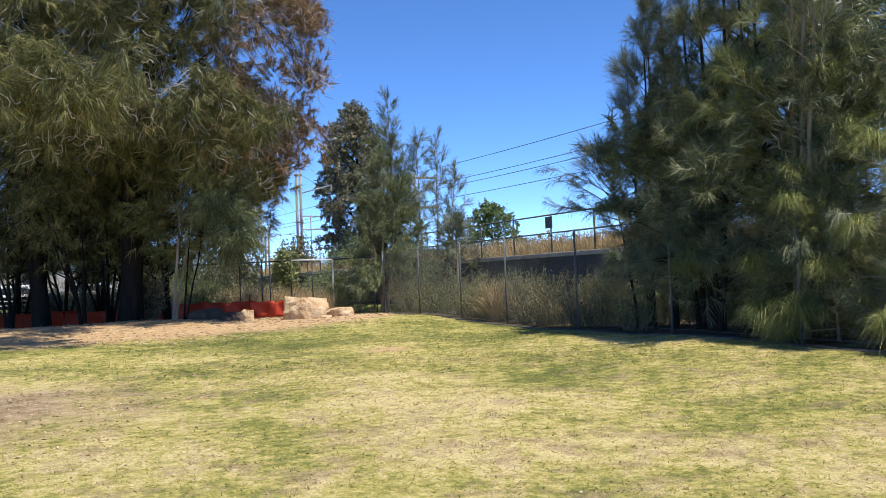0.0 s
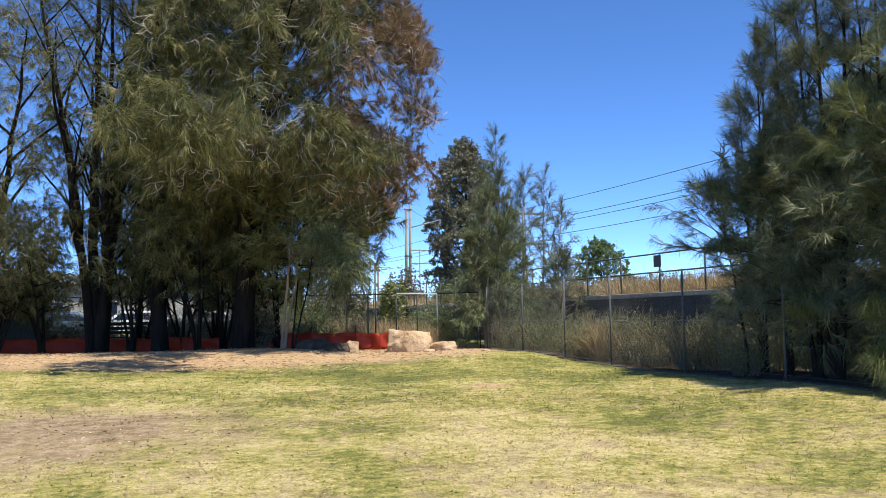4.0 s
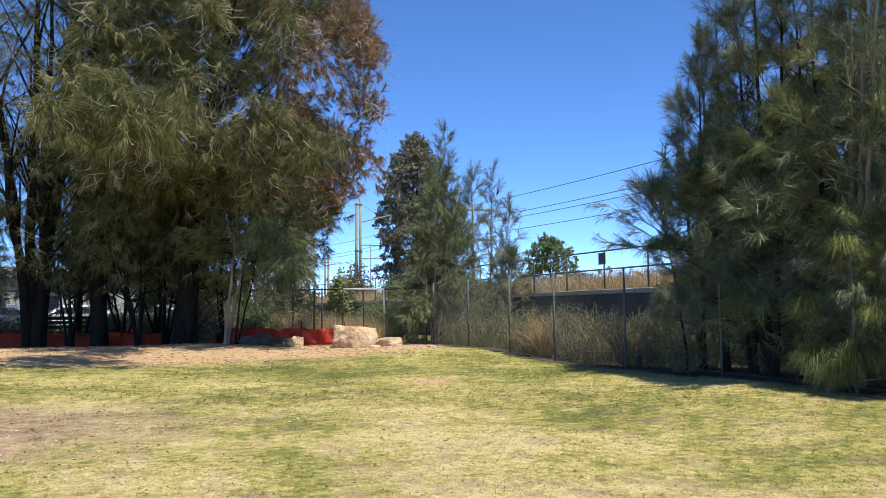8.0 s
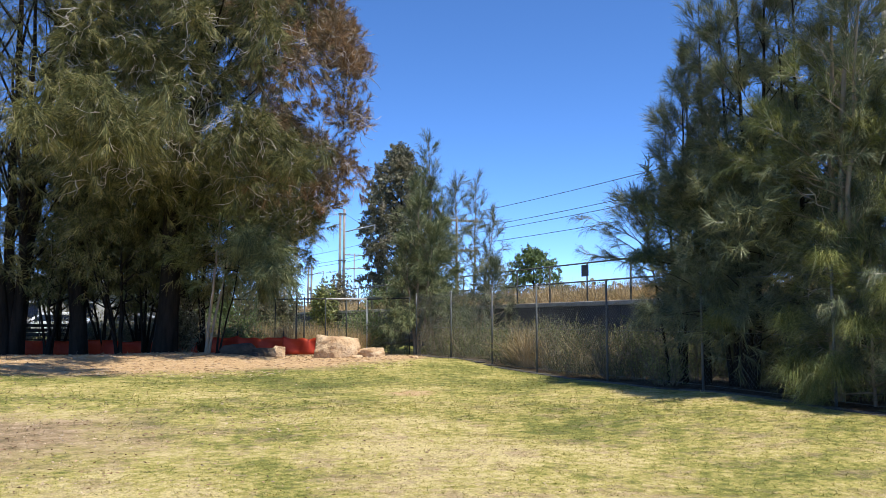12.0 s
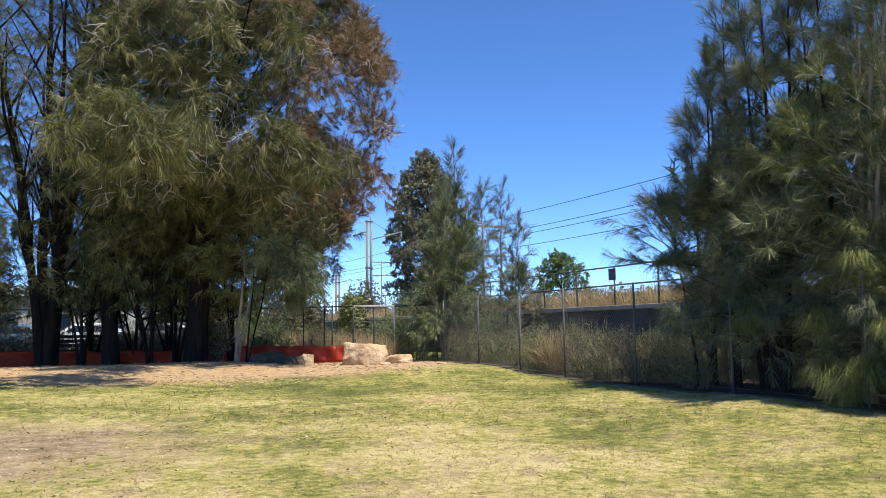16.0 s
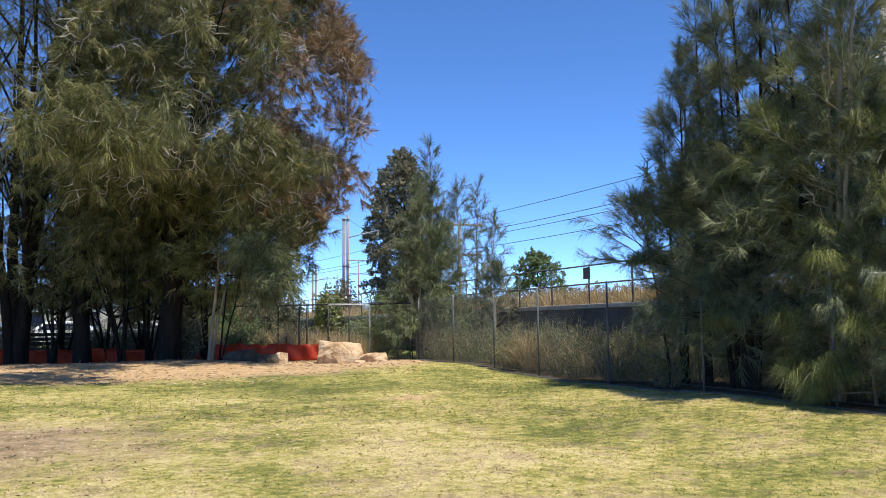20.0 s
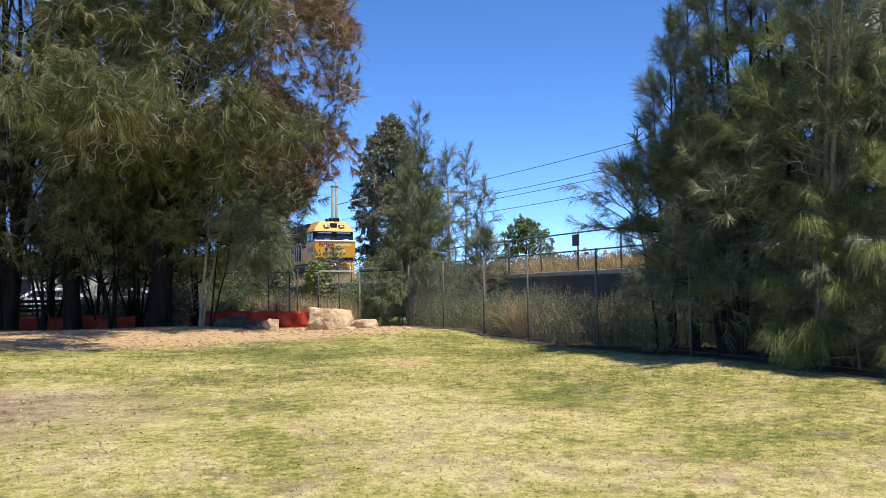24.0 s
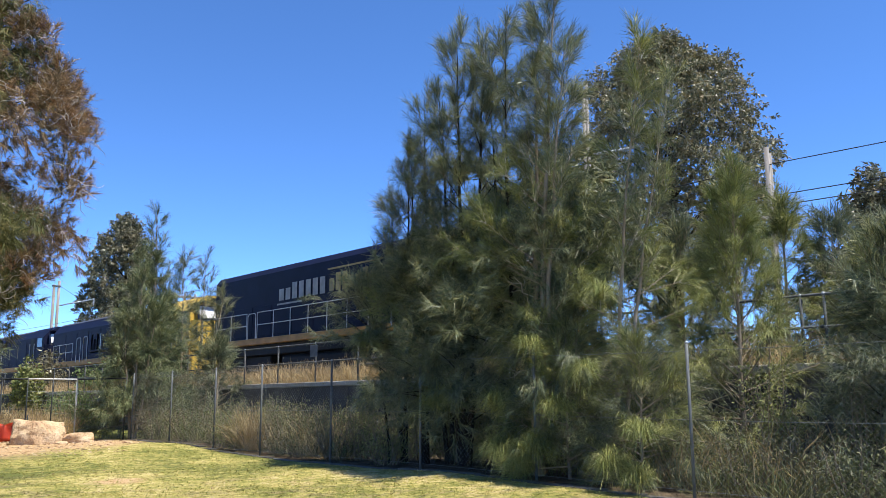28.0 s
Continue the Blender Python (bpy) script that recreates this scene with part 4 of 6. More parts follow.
for i, (x, y, h, r) in enumerate(((9.9, 8.1, 2.0, 0.75), (10.0, 6.9, 1.8, 0.8))):
    plume_tree("casuarina_sapling", "low bushy casuarina sapling with drooping needles to the ground", (x, y), h, r, column, 34, 140 + i, trunk_r=0.025, plumes=12, needles=42, low=5, high=45, spare=HALF_LIME, **PALE)
r_two = plume_tree("casuarina_tree", "dark-stemmed young casuarina with blue-green feathery tips", (10.25, 10.7), 7.9, 1.5, column, 124, 33, stems=((0, 0.1, 1.0), (0.1, -0.5, 0.97), (0.1, 0.6, 0.86)), trunk_r=0.06, plumes=17, needles=46, low=20, h0=0.08, thin=0.25, **DARK)
r_slim = plume_tree("casuarina_tree", "slim young casuarina with blue-green upswept tips", (10.3, 11.75), 6.9, 1.15, column, 72, 39, stems=((0, 0, 1.0), (0.05, 0.4, 0.88)), plumes=12, needles=44, low=24, h0=0.12, thin=0.25, **DARK)
plume_tree("casuarina_tree", "slim young casuarina with blue-green upswept tips", (10.3, 12.35), 5.9, 0.95, column, 56, 49, stems=((0, 0, 1.0), (0.05, 0.4, 0.85)), plumes=11, needles=44, low=24, h0=0.14, **DARK)
plume_tree("casuarina_tree", "slim young casuarina with blue-green upswept tips", (10.5, 9.75), 7.9, 1.15, column, 64, 48, stems=((0, 0, 1.0), (0.1, 0.35, 0.93)), plumes=13, needles=42, low=24, h0=0.25, **DARK)
plume_tree("casuarina_tree", "low spreading casuarina with dense dark green needles", (10.4, 11.2), 3.4, 1.5, lambda t: max(0.1, 1.1 * math.sin(2.6 * t + 0.35)), 60, 34, stems=((0, 0, 1.0), (-0.2, 0.3, 0.9)), plumes=14, needles=42, low=16, high=58, h0=0.55, spare=HALF_LIME, **DARK)
plume_tree("casuarina_tree", "small wispy casuarina leaning through the fence", (10.15, 12.6), 3.3, 1.25, column, 34, 60, trunk_r=0.03, lean=(-0.3, 0.4), plumes=10, needles=39, h0=0.6, **DARK)
r_three = plume_tree("casuarina_tree", "dense dark casuarina filling the gap behind the fence", (11.5, 9.6), 5.6, 1.9, skirt, 90, 38, stems=((0, 0, 1.0), (0.1, 0.5, 0.9)), plumes=16, needles=32, n_wid=0.008, **DARK)
plume_tree("casuarina_tree", "small soft green casuarina behind the fence", (12.0, 6.5), 4.6, 1.6, skirt, 76, 35, plumes=14, needles=44, **{**PALE, "crown": MAT_LIME})
plume_tree("casuarina_tree", "small wispy casuarina beside the railing", (14.4, 6.9), 2.9, 1.4, skirt, 46, 36, plumes=12, needles=39, n_wid=0.008, **{**PALE, "crown": MAT_LIME})
plume_tree("casuarina_tree", "small wispy casuarina beside the railing", (14.3, 5.4), 1.7, 1.1, skirt, 40, 56, plumes=11, needles=39, n_wid=0.008, **{**PALE, "crown": MAT_LIME})
plume_tree("casuarina_tree", "small wispy casuarina beside the railing", (14.2, 3.9), 1.3, 1.0, skirt, 34, 37, plumes=11, needles=39, n_wid=0.008, **PALE)
plume_tree("casuarina_tree", "small soft green casuarina behind the fence", (12.4, 7.7), 3.9, 1.35, skirt, 54, 59, plumes=13, needles=42, n_wid=0.008, **PALE)
plume_tree("casuarina_tree", "small soft green casuarina beside the railing", (14.8, 8.0), 3.3, 1.5, skirt, 54, 66, plumes=13, needles=34, n_wid=0.009, **{**PALE, "crown": MAT_LIME})
plume_tree("casuarina_tree", "small soft green casuarina beside the railing", (15.0, 6.3), 2.6, 1.4, skirt, 46, 67, plumes=12, needles=32, n_wid=0.009, **PALE)
r_four = plume_tree("casuarina_tree", "dense dark casuarina deepening the shade against the wall", (11.7, 4.1), 3.3, 1.4, column, 64, 57, plumes=15, needles=28, n_wid=0.009, **DARK)
# Unseen tree past the right edge, added to cast shade on its neighbours.
r_unseen = plume_tree("casuarina_tree", "dense dark casuarina deepening the shade against the wall", (11.8, 2.3), 2.9, 1.4, column, 50, 58, stems=((0, 0, 1.0), (0.3, 0.4, 0.85)), plumes=16, needles=24, n_wid=0.009, **DARK)

# Inner clumps, added to block the sun over the gap behind the fence.
for i, (tree, top, wide) in enumerate(((r_one, 4.0, 0.45), (r_two, 3.8, 0.45), (r_slim, 3.4, 0.35), (r_three, 4.2, 0.6), (r_four, 2.6, 0.4), (r_unseen, 2.2, 0.4))):
    core = [(rng_c.normal() * wide + 0.2, rng_c.normal() * wide, z, 0.6) for z in np.linspace(0.9, top, 14)]
    canopy(tree, core, 70, 40, [(MAT_YOUNG, "shaded inner needles")], 95 + i, n_len=0.26, n_wid=0.012, tuft_len=0.3, scatter=0.45, pull=0.2, up=0.3, droop=0.6)

# Wider, coarser clumps, added to deepen that shade.
dense = [(rng_c.normal() * 0.55, rng_c.normal() * 0.75, z, 0.75) for z in np.linspace(2.6, 5.2, 16)]
canopy(r_three, dense, 44, 30, [(MAT_YOUNG, "shaded inner needles")], 128, n_len=0.3, n_wid=0.026, tuft_len=0.35, scatter=0.5, pull=0.3, up=0.2, droop=0.7)
dense = [(rng_c.normal() * 0.35 + 0.5, rng_c.normal() * 0.6, z, 0.6) for z in np.linspace(2.4, 4.4, 10)]
canopy(r_slim, dense, 40, 30, [(MAT_YOUNG, "shaded inner needles")], 129, n_len=0.3, n_wid=0.022, tuft_len=0.35, scatter=0.5, pull=0.3, up=0.2, droop=0.7)

for k, (dy, z, ln) in enumerate(((0.35, 1.75, 0.8), (-0.1, 2.05, 0.7), (-0.35, 1.5, 0.6), (0.1, 2.7, 0.55))):
    r = np.random.default_rng(700 + k)
    pts = [np.array([0.0, dy * 0.2, z])]
    way = np.array([-0.75, dy * 1.4, 0.15])
    for q in range(6):
        way = unit(way + r.normal(size=3) * 0.4)
        pts.append(pts[-1] + way * ln / 5)
    dead = Tubes().add(pts, [0.011, 0.010, 0.009, 0.007, 0.006, 0.005, 0.003], 5)
    for q in (2, 3, 4):
        tip = unit(way + r.normal(size=3) * 0.8)
        dead.add([pts[q], pts[q] + tip * 0.14, pts[q] + tip * 0.25 + r.normal(size=3) * 0.04], [0.005, 0.004, 0.002], 4)
    part("dead_branch", dead.mesh("dead_branch", MAT_TWIG_PALE), MAT_TWIG_PALE, r_one, "bare pale dead branch")


def spray(x, y, z, r, seed):
    """A fountain of long drooping needles on a bent twig."""
    rng = np.random.default_rng(seed)
    s = empty("casuarina_spray", x, y, z, label="drooping spray of fresh casuarina needles through the fence", category="foliage")
    n = int(1500 * r)
    b = rng.normal(size=(n, 3)) * [0.13, 0.13, 0.09] * r + [0, 0, 0.1 * r]
    d = unit(rng.normal(size=(n, 3)) * [0.75, 0.75, 0.4] + [-0.2, -0.1, 0.55])
    needle_object("needles", [blades(b, d, r * rng.uniform(0.6, 1.3, n), 0.0062, rng.uniform(0.8, 2.2, n), rng, 0.45)], MAT_LIME, s)
    part("twig", Tubes().add([(0, 0, 0), (0.3, 0.05, 0.02), (FENCE_X + 0.9 - x, 0.15, -0.25 * r)], [0.004, 0.008, 0.012], 5).mesh("twig", MAT_TWIG), MAT_TWIG, s)


for i, (x, y, z, r) in enumerate(((9.2, 8.75, 0.8, 0.5), (9.2, 8.15, 0.82, 0.5), (9.15, 8.45, 0.62, 0.42), (9.25, 6.85, 0.68, 0.46), (9.3, 6.5, 0.55, 0.38), (9.4, 9.3, 3.2, 0.42), (9.6, 7.2, 3.0, 0.38),
                                  (9.3, 10.3, 1.5, 0.48), (9.25, 8.9, 1.5, 0.4), (9.2, 7.7, 1.4, 0.4), (9.3, 7.3, 1.9, 0.38), (9.3, 8.3, 2.3, 0.38), (9.3, 6.4, 1.1, 0.38), (9.4, 12.4, 2.6, 0.4))):
    spray(x, y, z, r, 900 + i)

# saplings beneath the old trees
UNDER = dict(n_len=0.36, n_wid=0.0115, plume=0.45, droop=(1.6, 1.0), low=8, high=30)
plume_tree("sapling", "slim pale-stemmed casuarina sapling leaning among the old trees", (3.5, 22.75), 5.2, 0.9, dome, 24, 25, stems=((0.3, 0, 1.0), (0.7, 0, 0.8)), trunk_r=0.045, h0=0.6, plumes=7, needles=36, bark_mat=MAT_BARK_PALE, crown=MAT_OLIVE, twig_mat=MAT_TWIG_PALE, **UNDER)
lush = plume_tree("sapling", "lush green drooping casuarina sapling under the big tree", (3.75, 22.65), 4.2, 1.3, dome, 46, 26, stems=((0.3, 0.1, 1.0), (0.65, 0.1, 0.85)), trunk_r=0.028, h0=0.5, plumes=11, needles=32, bark_mat=MAT_BARK_DARK, crown=MAT_LIME, **UNDER)
canopy(lush, [(rng_c.uniform(0.35, 1.7), rng_c.uniform(-2.0, -0.7), rng_c.uniform(1.7, 3.4), rng_c.uniform(0.35, 0.55)) for k in range(13)], 90, 40, [(MAT_MID, "fresh green sprays")], 126, n_len=0.4, n_wid=0.013, tuft_len=0.3, scatter=0.35, pull=0.55, up=0.1, droop=1.0)

shade = [(rng_c.uniform(0.1, 1.9), rng_c.uniform(0.4, 1.7), rng_c.uniform(1.55, 4.2), rng_c.uniform(0.4, 0.6)) for k in range(22)]
canopy(lush, shade, 52, 30, [(MAT_OLIVE, "shaded inner needles")], 127, n_len=0.36, n_wid=0.015, tuft_len=0.3, scatter=0.4, pull=0.5, up=0.1, droop=0.9)

# fringe of the middle distance
MIDDLE = dict(bark_mat=MAT_BARK_PALE, crown=MAT_MID, n_len=0.3, n_wid=0.0105, plume=0.4, low=22, high=62)
plume_tree("casuarina_tree", "slender young casuarina with wispy green crown", (11.5, 26.6), 7.3, 1.75, cone, 84, 51, stems=((0, 0, 1.0), (-0.5, 0, 0.78)), trunk_r=0.06, plumes=9, needles=28, **MIDDLE)
plume_tree("casuarina_tree", "slender young casuarina with wispy green crown", (12.7, 25.7), 5.7, 1.45, cone, 62, 52, stems=((0, 0, 1.0), (0.5, -0.2, 0.8)), plumes=9, needles=24, **{**MIDDLE, "crown": MAT_YOUNG})
plume_tree("casuarina_tree", "bushy young casuarina at the fence corner", (9.75, 23.6), 4.6, 1.35, skirt, 84, 53, stems=((0, 0, 1.0), (0.4, -0.3, 0.8), (-0.3, 0.2, 0.7)), plumes=15, needles=32, h0=0.1, **{**MIDDLE, "low": 5})
plume_tree("casuarina_tree", "bushy young casuarina at the fence corner", (10.6, 24.6), 5.4, 1.4, skirt, 84, 54, stems=((0, 0, 1.0), (0.4, 0.2, 0.8)), plumes=14, needles=30, h0=0.1, **{**MIDDLE, "low": 8})
plume_tree("casuarina_tree", "slender young casuarina with wispy green crown", (11.8, 25.2), 5.5, 1.2, cone, 48, 50, plumes=10, needles=25, **{**MIDDLE, "crown": MAT_YOUNG})
plume_tree("casuarina_tree", "bushy young casuarina at the fence corner", (12.4, 23.9), 2.7, 1.2, cone, 46, 55, plumes=10, needles=28, **{**MIDDLE, "crown": MAT_YOUNG})

# broad-leaved trees beyond the line
GUM = dict(bark_mat=MAT_BARK_PALE, rise=40, curl=0.1, follow=0.3, scatter=0.7, pull=0.5, droop=0.5, twig_up=0.0, limb_r=0.07, start=0.4)
LEAF = dict(tuft_len=0.5, up=0.0, pull=0.35, scatter=0.75, droop=0.4)


def gum(label, at, height, radius, prof, h0, limbs, clumps, seed, mat, leaf, width, tufts=26, r_lo=0.7, r_hi=1.2, near=0.5, bark_mat=MAT_BARK_DARK):
    t = grow("gum_tree", label, at, height * 0.9, radius * 0.75, prof, limbs, seed, trunk_r=height * 0.02, h0=h0, twigs=8, twig_len=0.8, needles=6, n_len=leaf, n_wid=width, crown=mat, stems=2, stem_spread=0.4, **{**GUM, "bark_mat": bark_mat})
    canopy(t, envelope(np.random.default_rng(seed), clumps, height, radius, prof, h0, r_lo, r_hi, near), tufts, 24, [(mat, "")], seed + 1, leaf, width, **LEAF)
    return t


def ball(t):
    return max(0.15, math.sqrt(max(0.0, 1 - (2.0 * (t - 0.46)) ** 2)) ** 0.8)


gum("large gum tree with grey-green leaves and dark limbs", (26.6, 17.0), 14.4, 4.5, ball, 0.38, 44, 136, 61, MAT_GUM, 0.165, 0.052, 62, 0.55, 1.05, 0.62)
gum("gum tree with brownish grey-green leaves", (30.8, 11.3), 8.7, 3.8, egg, 0.32, 34, 60, 62, MAT_GUM_DARK, 0.24, 0.07, 17)
gum("tall dark gum tree with ragged crown", (27.2, 70.0), 16.2, 4.4, ball, 0.14, 44, 96, 63, MAT_GUM_DARK, 0.3, 0.1, 22, 0.8, 1.35, 0.6)
gum("rounded green tree far beyond the railway", (37.6, 64.7), 7.4, 3.5, ball, 0.2, 24, 46, 64, MAT_FARGREEN, 0.26, 0.1, 22, 0.5, 0.95)


# ---- train ----
MAT_BLUE = plain("navy_loco_paint", (0.010, 0.0135, 0.038), 0.6, 0, 0.25, 1.2, 0.04)
MAT_BLUE.node_tree.nodes["Principled BSDF"].inputs["Specular IOR Level"].default_value = 0.12
MAT_YELLOW = plain("yellow_loco_paint", (0.66, 0.31, 0.026), 0.5, 0, 0.16, 1.5, 0.05, (0.45, 0.23, 0.04))
MAT_PALE_YELLOW = plain("faded_yellow_paint", (0.70, 0.47, 0.075), 0.5, 0, 0.16, 1.5, 0.05, (0.45, 0.31, 0.09))
MAT_BLACK = plain("sooty_black", (0.012, 0.012, 0.013), 0.7, 0.2, 0.4, 3, 0.2)
MAT_GREY_ROOF = plain("grey_loco_roof", (0.10, 0.10, 0.105), 0.6, 0.2, 0.35, 1.5, 0.1)
MAT_ORANGE_SILL = plain("dusty_orange_sill", (0.48, 0.25, 0.06), 0.6, 0, 0.3, 2, 0.1, (0.22, 0.13, 0.06))
MAT_WHITE = plain("white_paint", (0.72, 0.72, 0.70), 0.5, 0, 0.15, 3, 0.05)
MAT_GOLD = plain("dull_gold_lettering", (0.33, 0.235, 0.075), 0.5, 0, 0.2, 3, 0.05)
MAT_PANEL_GREY = plain("grey_panel_paint", (0.24, 0.225, 0.19), 0.6, 0, 0.2, 2, 0.05)
MAT_GREY_TEXT = plain("grey_lettering", (0.36, 0.36, 0.36), 0.6, 0, 0.3, 3, 0.05)
MAT_FADED = plain("faded_pale_lettering", (0.72, 0.55, 0.22), 0.5, 0, 0.15, 3, 0.05)
MAT_DARKRED = plain("dark_red_lettering", (0.16, 0.02, 0.03), 0.5, 0, 0.2, 3, 0.05)
gl = Mat("tinted_cab_glass", 0.06, 0, 0.35)
gl.color((0.014, 0.02, 0.04))
MAT_GLASS = gl.m
lm = Mat("lit_lamp", 0.2)
lm.color((0.9, 0.85, 0.7))
lm.p.inputs["Emission Color"].default_value, lm.p.inputs["Emission Strength"].default_value = (1.0, 0.9, 0.65, 1), 2.0
MAT_LAMP = lm.m


def prism(profile, x0, x1):
    """A (y, z) outline swept across x."""
    bm = bmesh.new()
    a = [bm.verts.new((x0, y, z)) for y, z in profile]
    b = [bm.verts.new((x1, y, z)) for y, z in profile]
    bm.faces.new(a)
    bm.faces.new(b[::-1])
    for i in range(len(a)):
        j = (i + 1) % len(a)
        bm.faces.new((a[i], b[i], b[j], a[j]))
    bmesh.ops.recalc_face_normals(bm, faces=bm.faces)
    return bm


def extrude_y(profile, y0, y1, back=None):
    """A (x, z) outline swept along y, to another outline at the back."""
    bm = bmesh.new()
    a = [bm.verts.new((x, y0, z)) for x, z in profile]
    b = [bm.verts.new((x, y1, z)) for x, z in (back or profile)]
    bm.faces.new(a)
    bm.faces.new(b[::-1])
    for i in range(len(a)):
        j = (i + 1) % len(a)
        bm.faces.new((a[i], b[i], b[j], a[j]))
    bmesh.ops.recalc_face_normals(bm, faces=bm.faces)
    return bm


def bar_row(parent, mat, label, x, y0, y1, z0, z1, n, gap=0.3, seed=0, thick=0.006):
    """A word as plain bars on a side face, one bar a letter."""
    r = random.Random(seed)
    w = (y1 - y0) / n
    for k in range(n):
        top = z1 if r.random() < 0.4 else z0 + (z1 - z0) * 0.72
        part("lettering_bar", box(x - thick, x, y0 + k * w, y0 + (k + 1 - gap) * w, z0, top), mat, parent, label)


def bogie(parent, y, mat=None):
    b = part("bogie", box(-1.1, 1.1, y - 2.1, y + 2.1, 0.4, 1.13, 0.05), MAT_BLACK, parent)
    for dy in (-1.55, 0, 1.55):
        for sx in (-0.76, 0.76):
            bm = bmesh.new()
            bmesh.ops.create_cone(bm, cap_ends=True, segments=20, radius1=0.5, radius2=0.48, depth=0.13, matrix=pose(sx, y + dy, 0.5, 0, 90, 0))
            part("wheel", bm, MAT_RAIL, b)
        for sx in (-1.08, 1.08):
            part("axle_box", box(sx - 0.12, sx + 0.12, y + dy - 0.2, y + dy + 0.2, 0.32, 0.68, 0.03), MAT_BLACK, b)


def rail_run(parent, x, y0, y1, z0, h, n):
    tb = Tubes()
    for z in (z0 + h, z0 + h * 0.52):
        tb.add([(x, y0, z), (x, y1, z)], 0.016, 6)
    for k in range(n + 1):
        y = y0 + (y1 - y0) * k / n
        tb.add([(x, y, z0), (x, y, z0 + h)], 0.014, 6)
    return part("handrail", tb.mesh("handrail", MAT_WHITE), MAT_WHITE, parent, "white steel handrail")


def grab(parent, x, y0, y1, z0, z1, r=0.02):
    pts = [(x, y0, z0), (x, y0, z1 - 0.1), (x, y0 + 0.1, z1), (x, y1 - 0.1, z1), (x, y1, z1 - 0.1), (x, y1, z0)]
    return part("grab_rail", Tubes().add(pts, r, 6).mesh("grab_rail", MAT_WHITE), MAT_WHITE, parent, "white grab rail")


def lead_loco():
    L = empty("locomotive", 0, 0, 0, label="navy blue diesel locomotive with bright yellow cab front", category="locomotive")
    # underframe, walkway and tank
    part("underframe", box(-1.3, 1.3, 0.5, 18.0, 1.12, 1.62, 0.03), MAT_BLACK, L)
    for sx in (-1, 1):
        part("sill", box(sx * 1.38 - 0.09, sx * 1.38 + 0.09, 2.1, 18.0, 1.52, 1.76, 0.02), MAT_ORANGE_SILL, L, "dusty orange walkway edge")
    part("fuel_tank", box(-1.25, 1.25, 6.6, 12.0, 0.35, 1.1, 0.12), MAT_BLACK, L)
    bogie(L, 3.4)
    bogie(L, 15.0)
    # hood
    hood = extrude_y([(-1.24, 1.7), (1.24, 1.7), (1.24, 4.2), (1.06, 4.43), (-1.06, 4.43), (-1.24, 4.2)], 2.95, 17.2)
    hd = part("hood", hood, MAT_BLUE, L)
    for k in range(9):
        y = 4.2 + k * 1.42
        for sx in (-1, 1):
            part("door_panel", box(sx * 1.252 - 0.012, sx * 1.252 + 0.012, y, y + 1.36, 1.86, 3.0, 0.008), MAT_BLUE, hd)
    for y in (6.0, 9.2, 14.4):
        part("roof_hatch", box(-0.7, 0.7, y, y + 1.8, 4.42, 4.48, 0.03), MAT_BLUE, hd)
    for k, y in enumerate((13.3, 15.2)):
        bm = bmesh.new()
        bmesh.ops.create_cone(bm, cap_ends=True, segments=20, radius1=0.6, radius2=0.6, depth=0.1, matrix=Matrix.Translation((0, y, 4.45)))
        part("radiator_fan", bm, MAT_BLACK, hd)
    # angled intake behind the cab
    for sx in (-1, 1):
        bm = extrude_y([(sx * 1.24, 3.4), (sx * 1.42, 3.6), (sx * 1.18, 4.2), (sx * 1.0, 4.3)], 3.98, 4.85)
        part("intake_cowl", bm, MAT_GREY_ROOF, hd, "grey angled air intake")
        bm = extrude_y([(sx * 1.245, 3.42), (sx * 1.42, 3.62), (sx * 1.19, 4.2), (sx * 1.05, 4.28)], 3.12, 3.9)
        part("intake_cowl", bm, MAT_PANEL_GREY, hd, "pale grey angled panel")
    # word bars on the side
    for sx in (-1.268,):
        bar_row(hd, MAT_GOLD, "dull gold lettering bar", sx, 5.9, 9.0, 3.12, 3.72, 8, 0.3, 3)
        bar_row(hd, MAT_GREY_TEXT, "grey lettering bar", sx, 9.15, 12.3, 3.08, 3.68, 7, 0.3, 4)
        part("lettering", box(sx - 0.006, sx, 5.9, 9.0, 3.86, 3.92), MAT_GOLD, hd)
        part("lettering", box(sx - 0.006, sx, 10.6, 12.3, 2.92, 2.98), MAT_GREY_TEXT, hd)
    # cab: lower body, window band, sloped yellow roof
    cabin = part("cab", extrude_y([(-1.45, 1.62), (1.45, 1.62), (1.45, 3.0), (-1.45, 3.0)], 0.16, 2.1), MAT_YELLOW, L)
    part("cab_window_band", extrude_y([(-1.43, 3.0), (1.43, 3.0), (1.36, 3.72), (-1.36, 3.72)], 0.22, 2.0), MAT_BLACK, cabin, "black window band")
    bm = bmesh.new()
    lo = [(-1.44, 0.0), (1.44, 0.0), (1.44, 2.05), (-1.44, 2.05)]
    md = [(-1.38, 0.1), (1.38, 0.1), (1.38, 2.05), (-1.38, 2.05)]
    hi = [(-0.92, 0.42), (0.92, 0.42), (1.02, 2.05), (-1.02, 2.05)]
    rings = [[bm.verts.new((x, y, z)) for x, y in ring] for ring, z in ((lo, 3.7), (md, 3.88), (hi, 4.42))]
    for r0, r1 in zip(rings[:-1], rings[1:]):
        for i in range(4):
            bm.faces.new((r0[i], r0[(i + 1) % 4], r1[(i + 1) % 4], r1[i]))
    bm.faces.new(rings[0][::-1])
    bm.faces.new(rings[-1])
    part("cab_roof", bm, MAT_YELLOW, cabin, "sloped yellow cab roof")
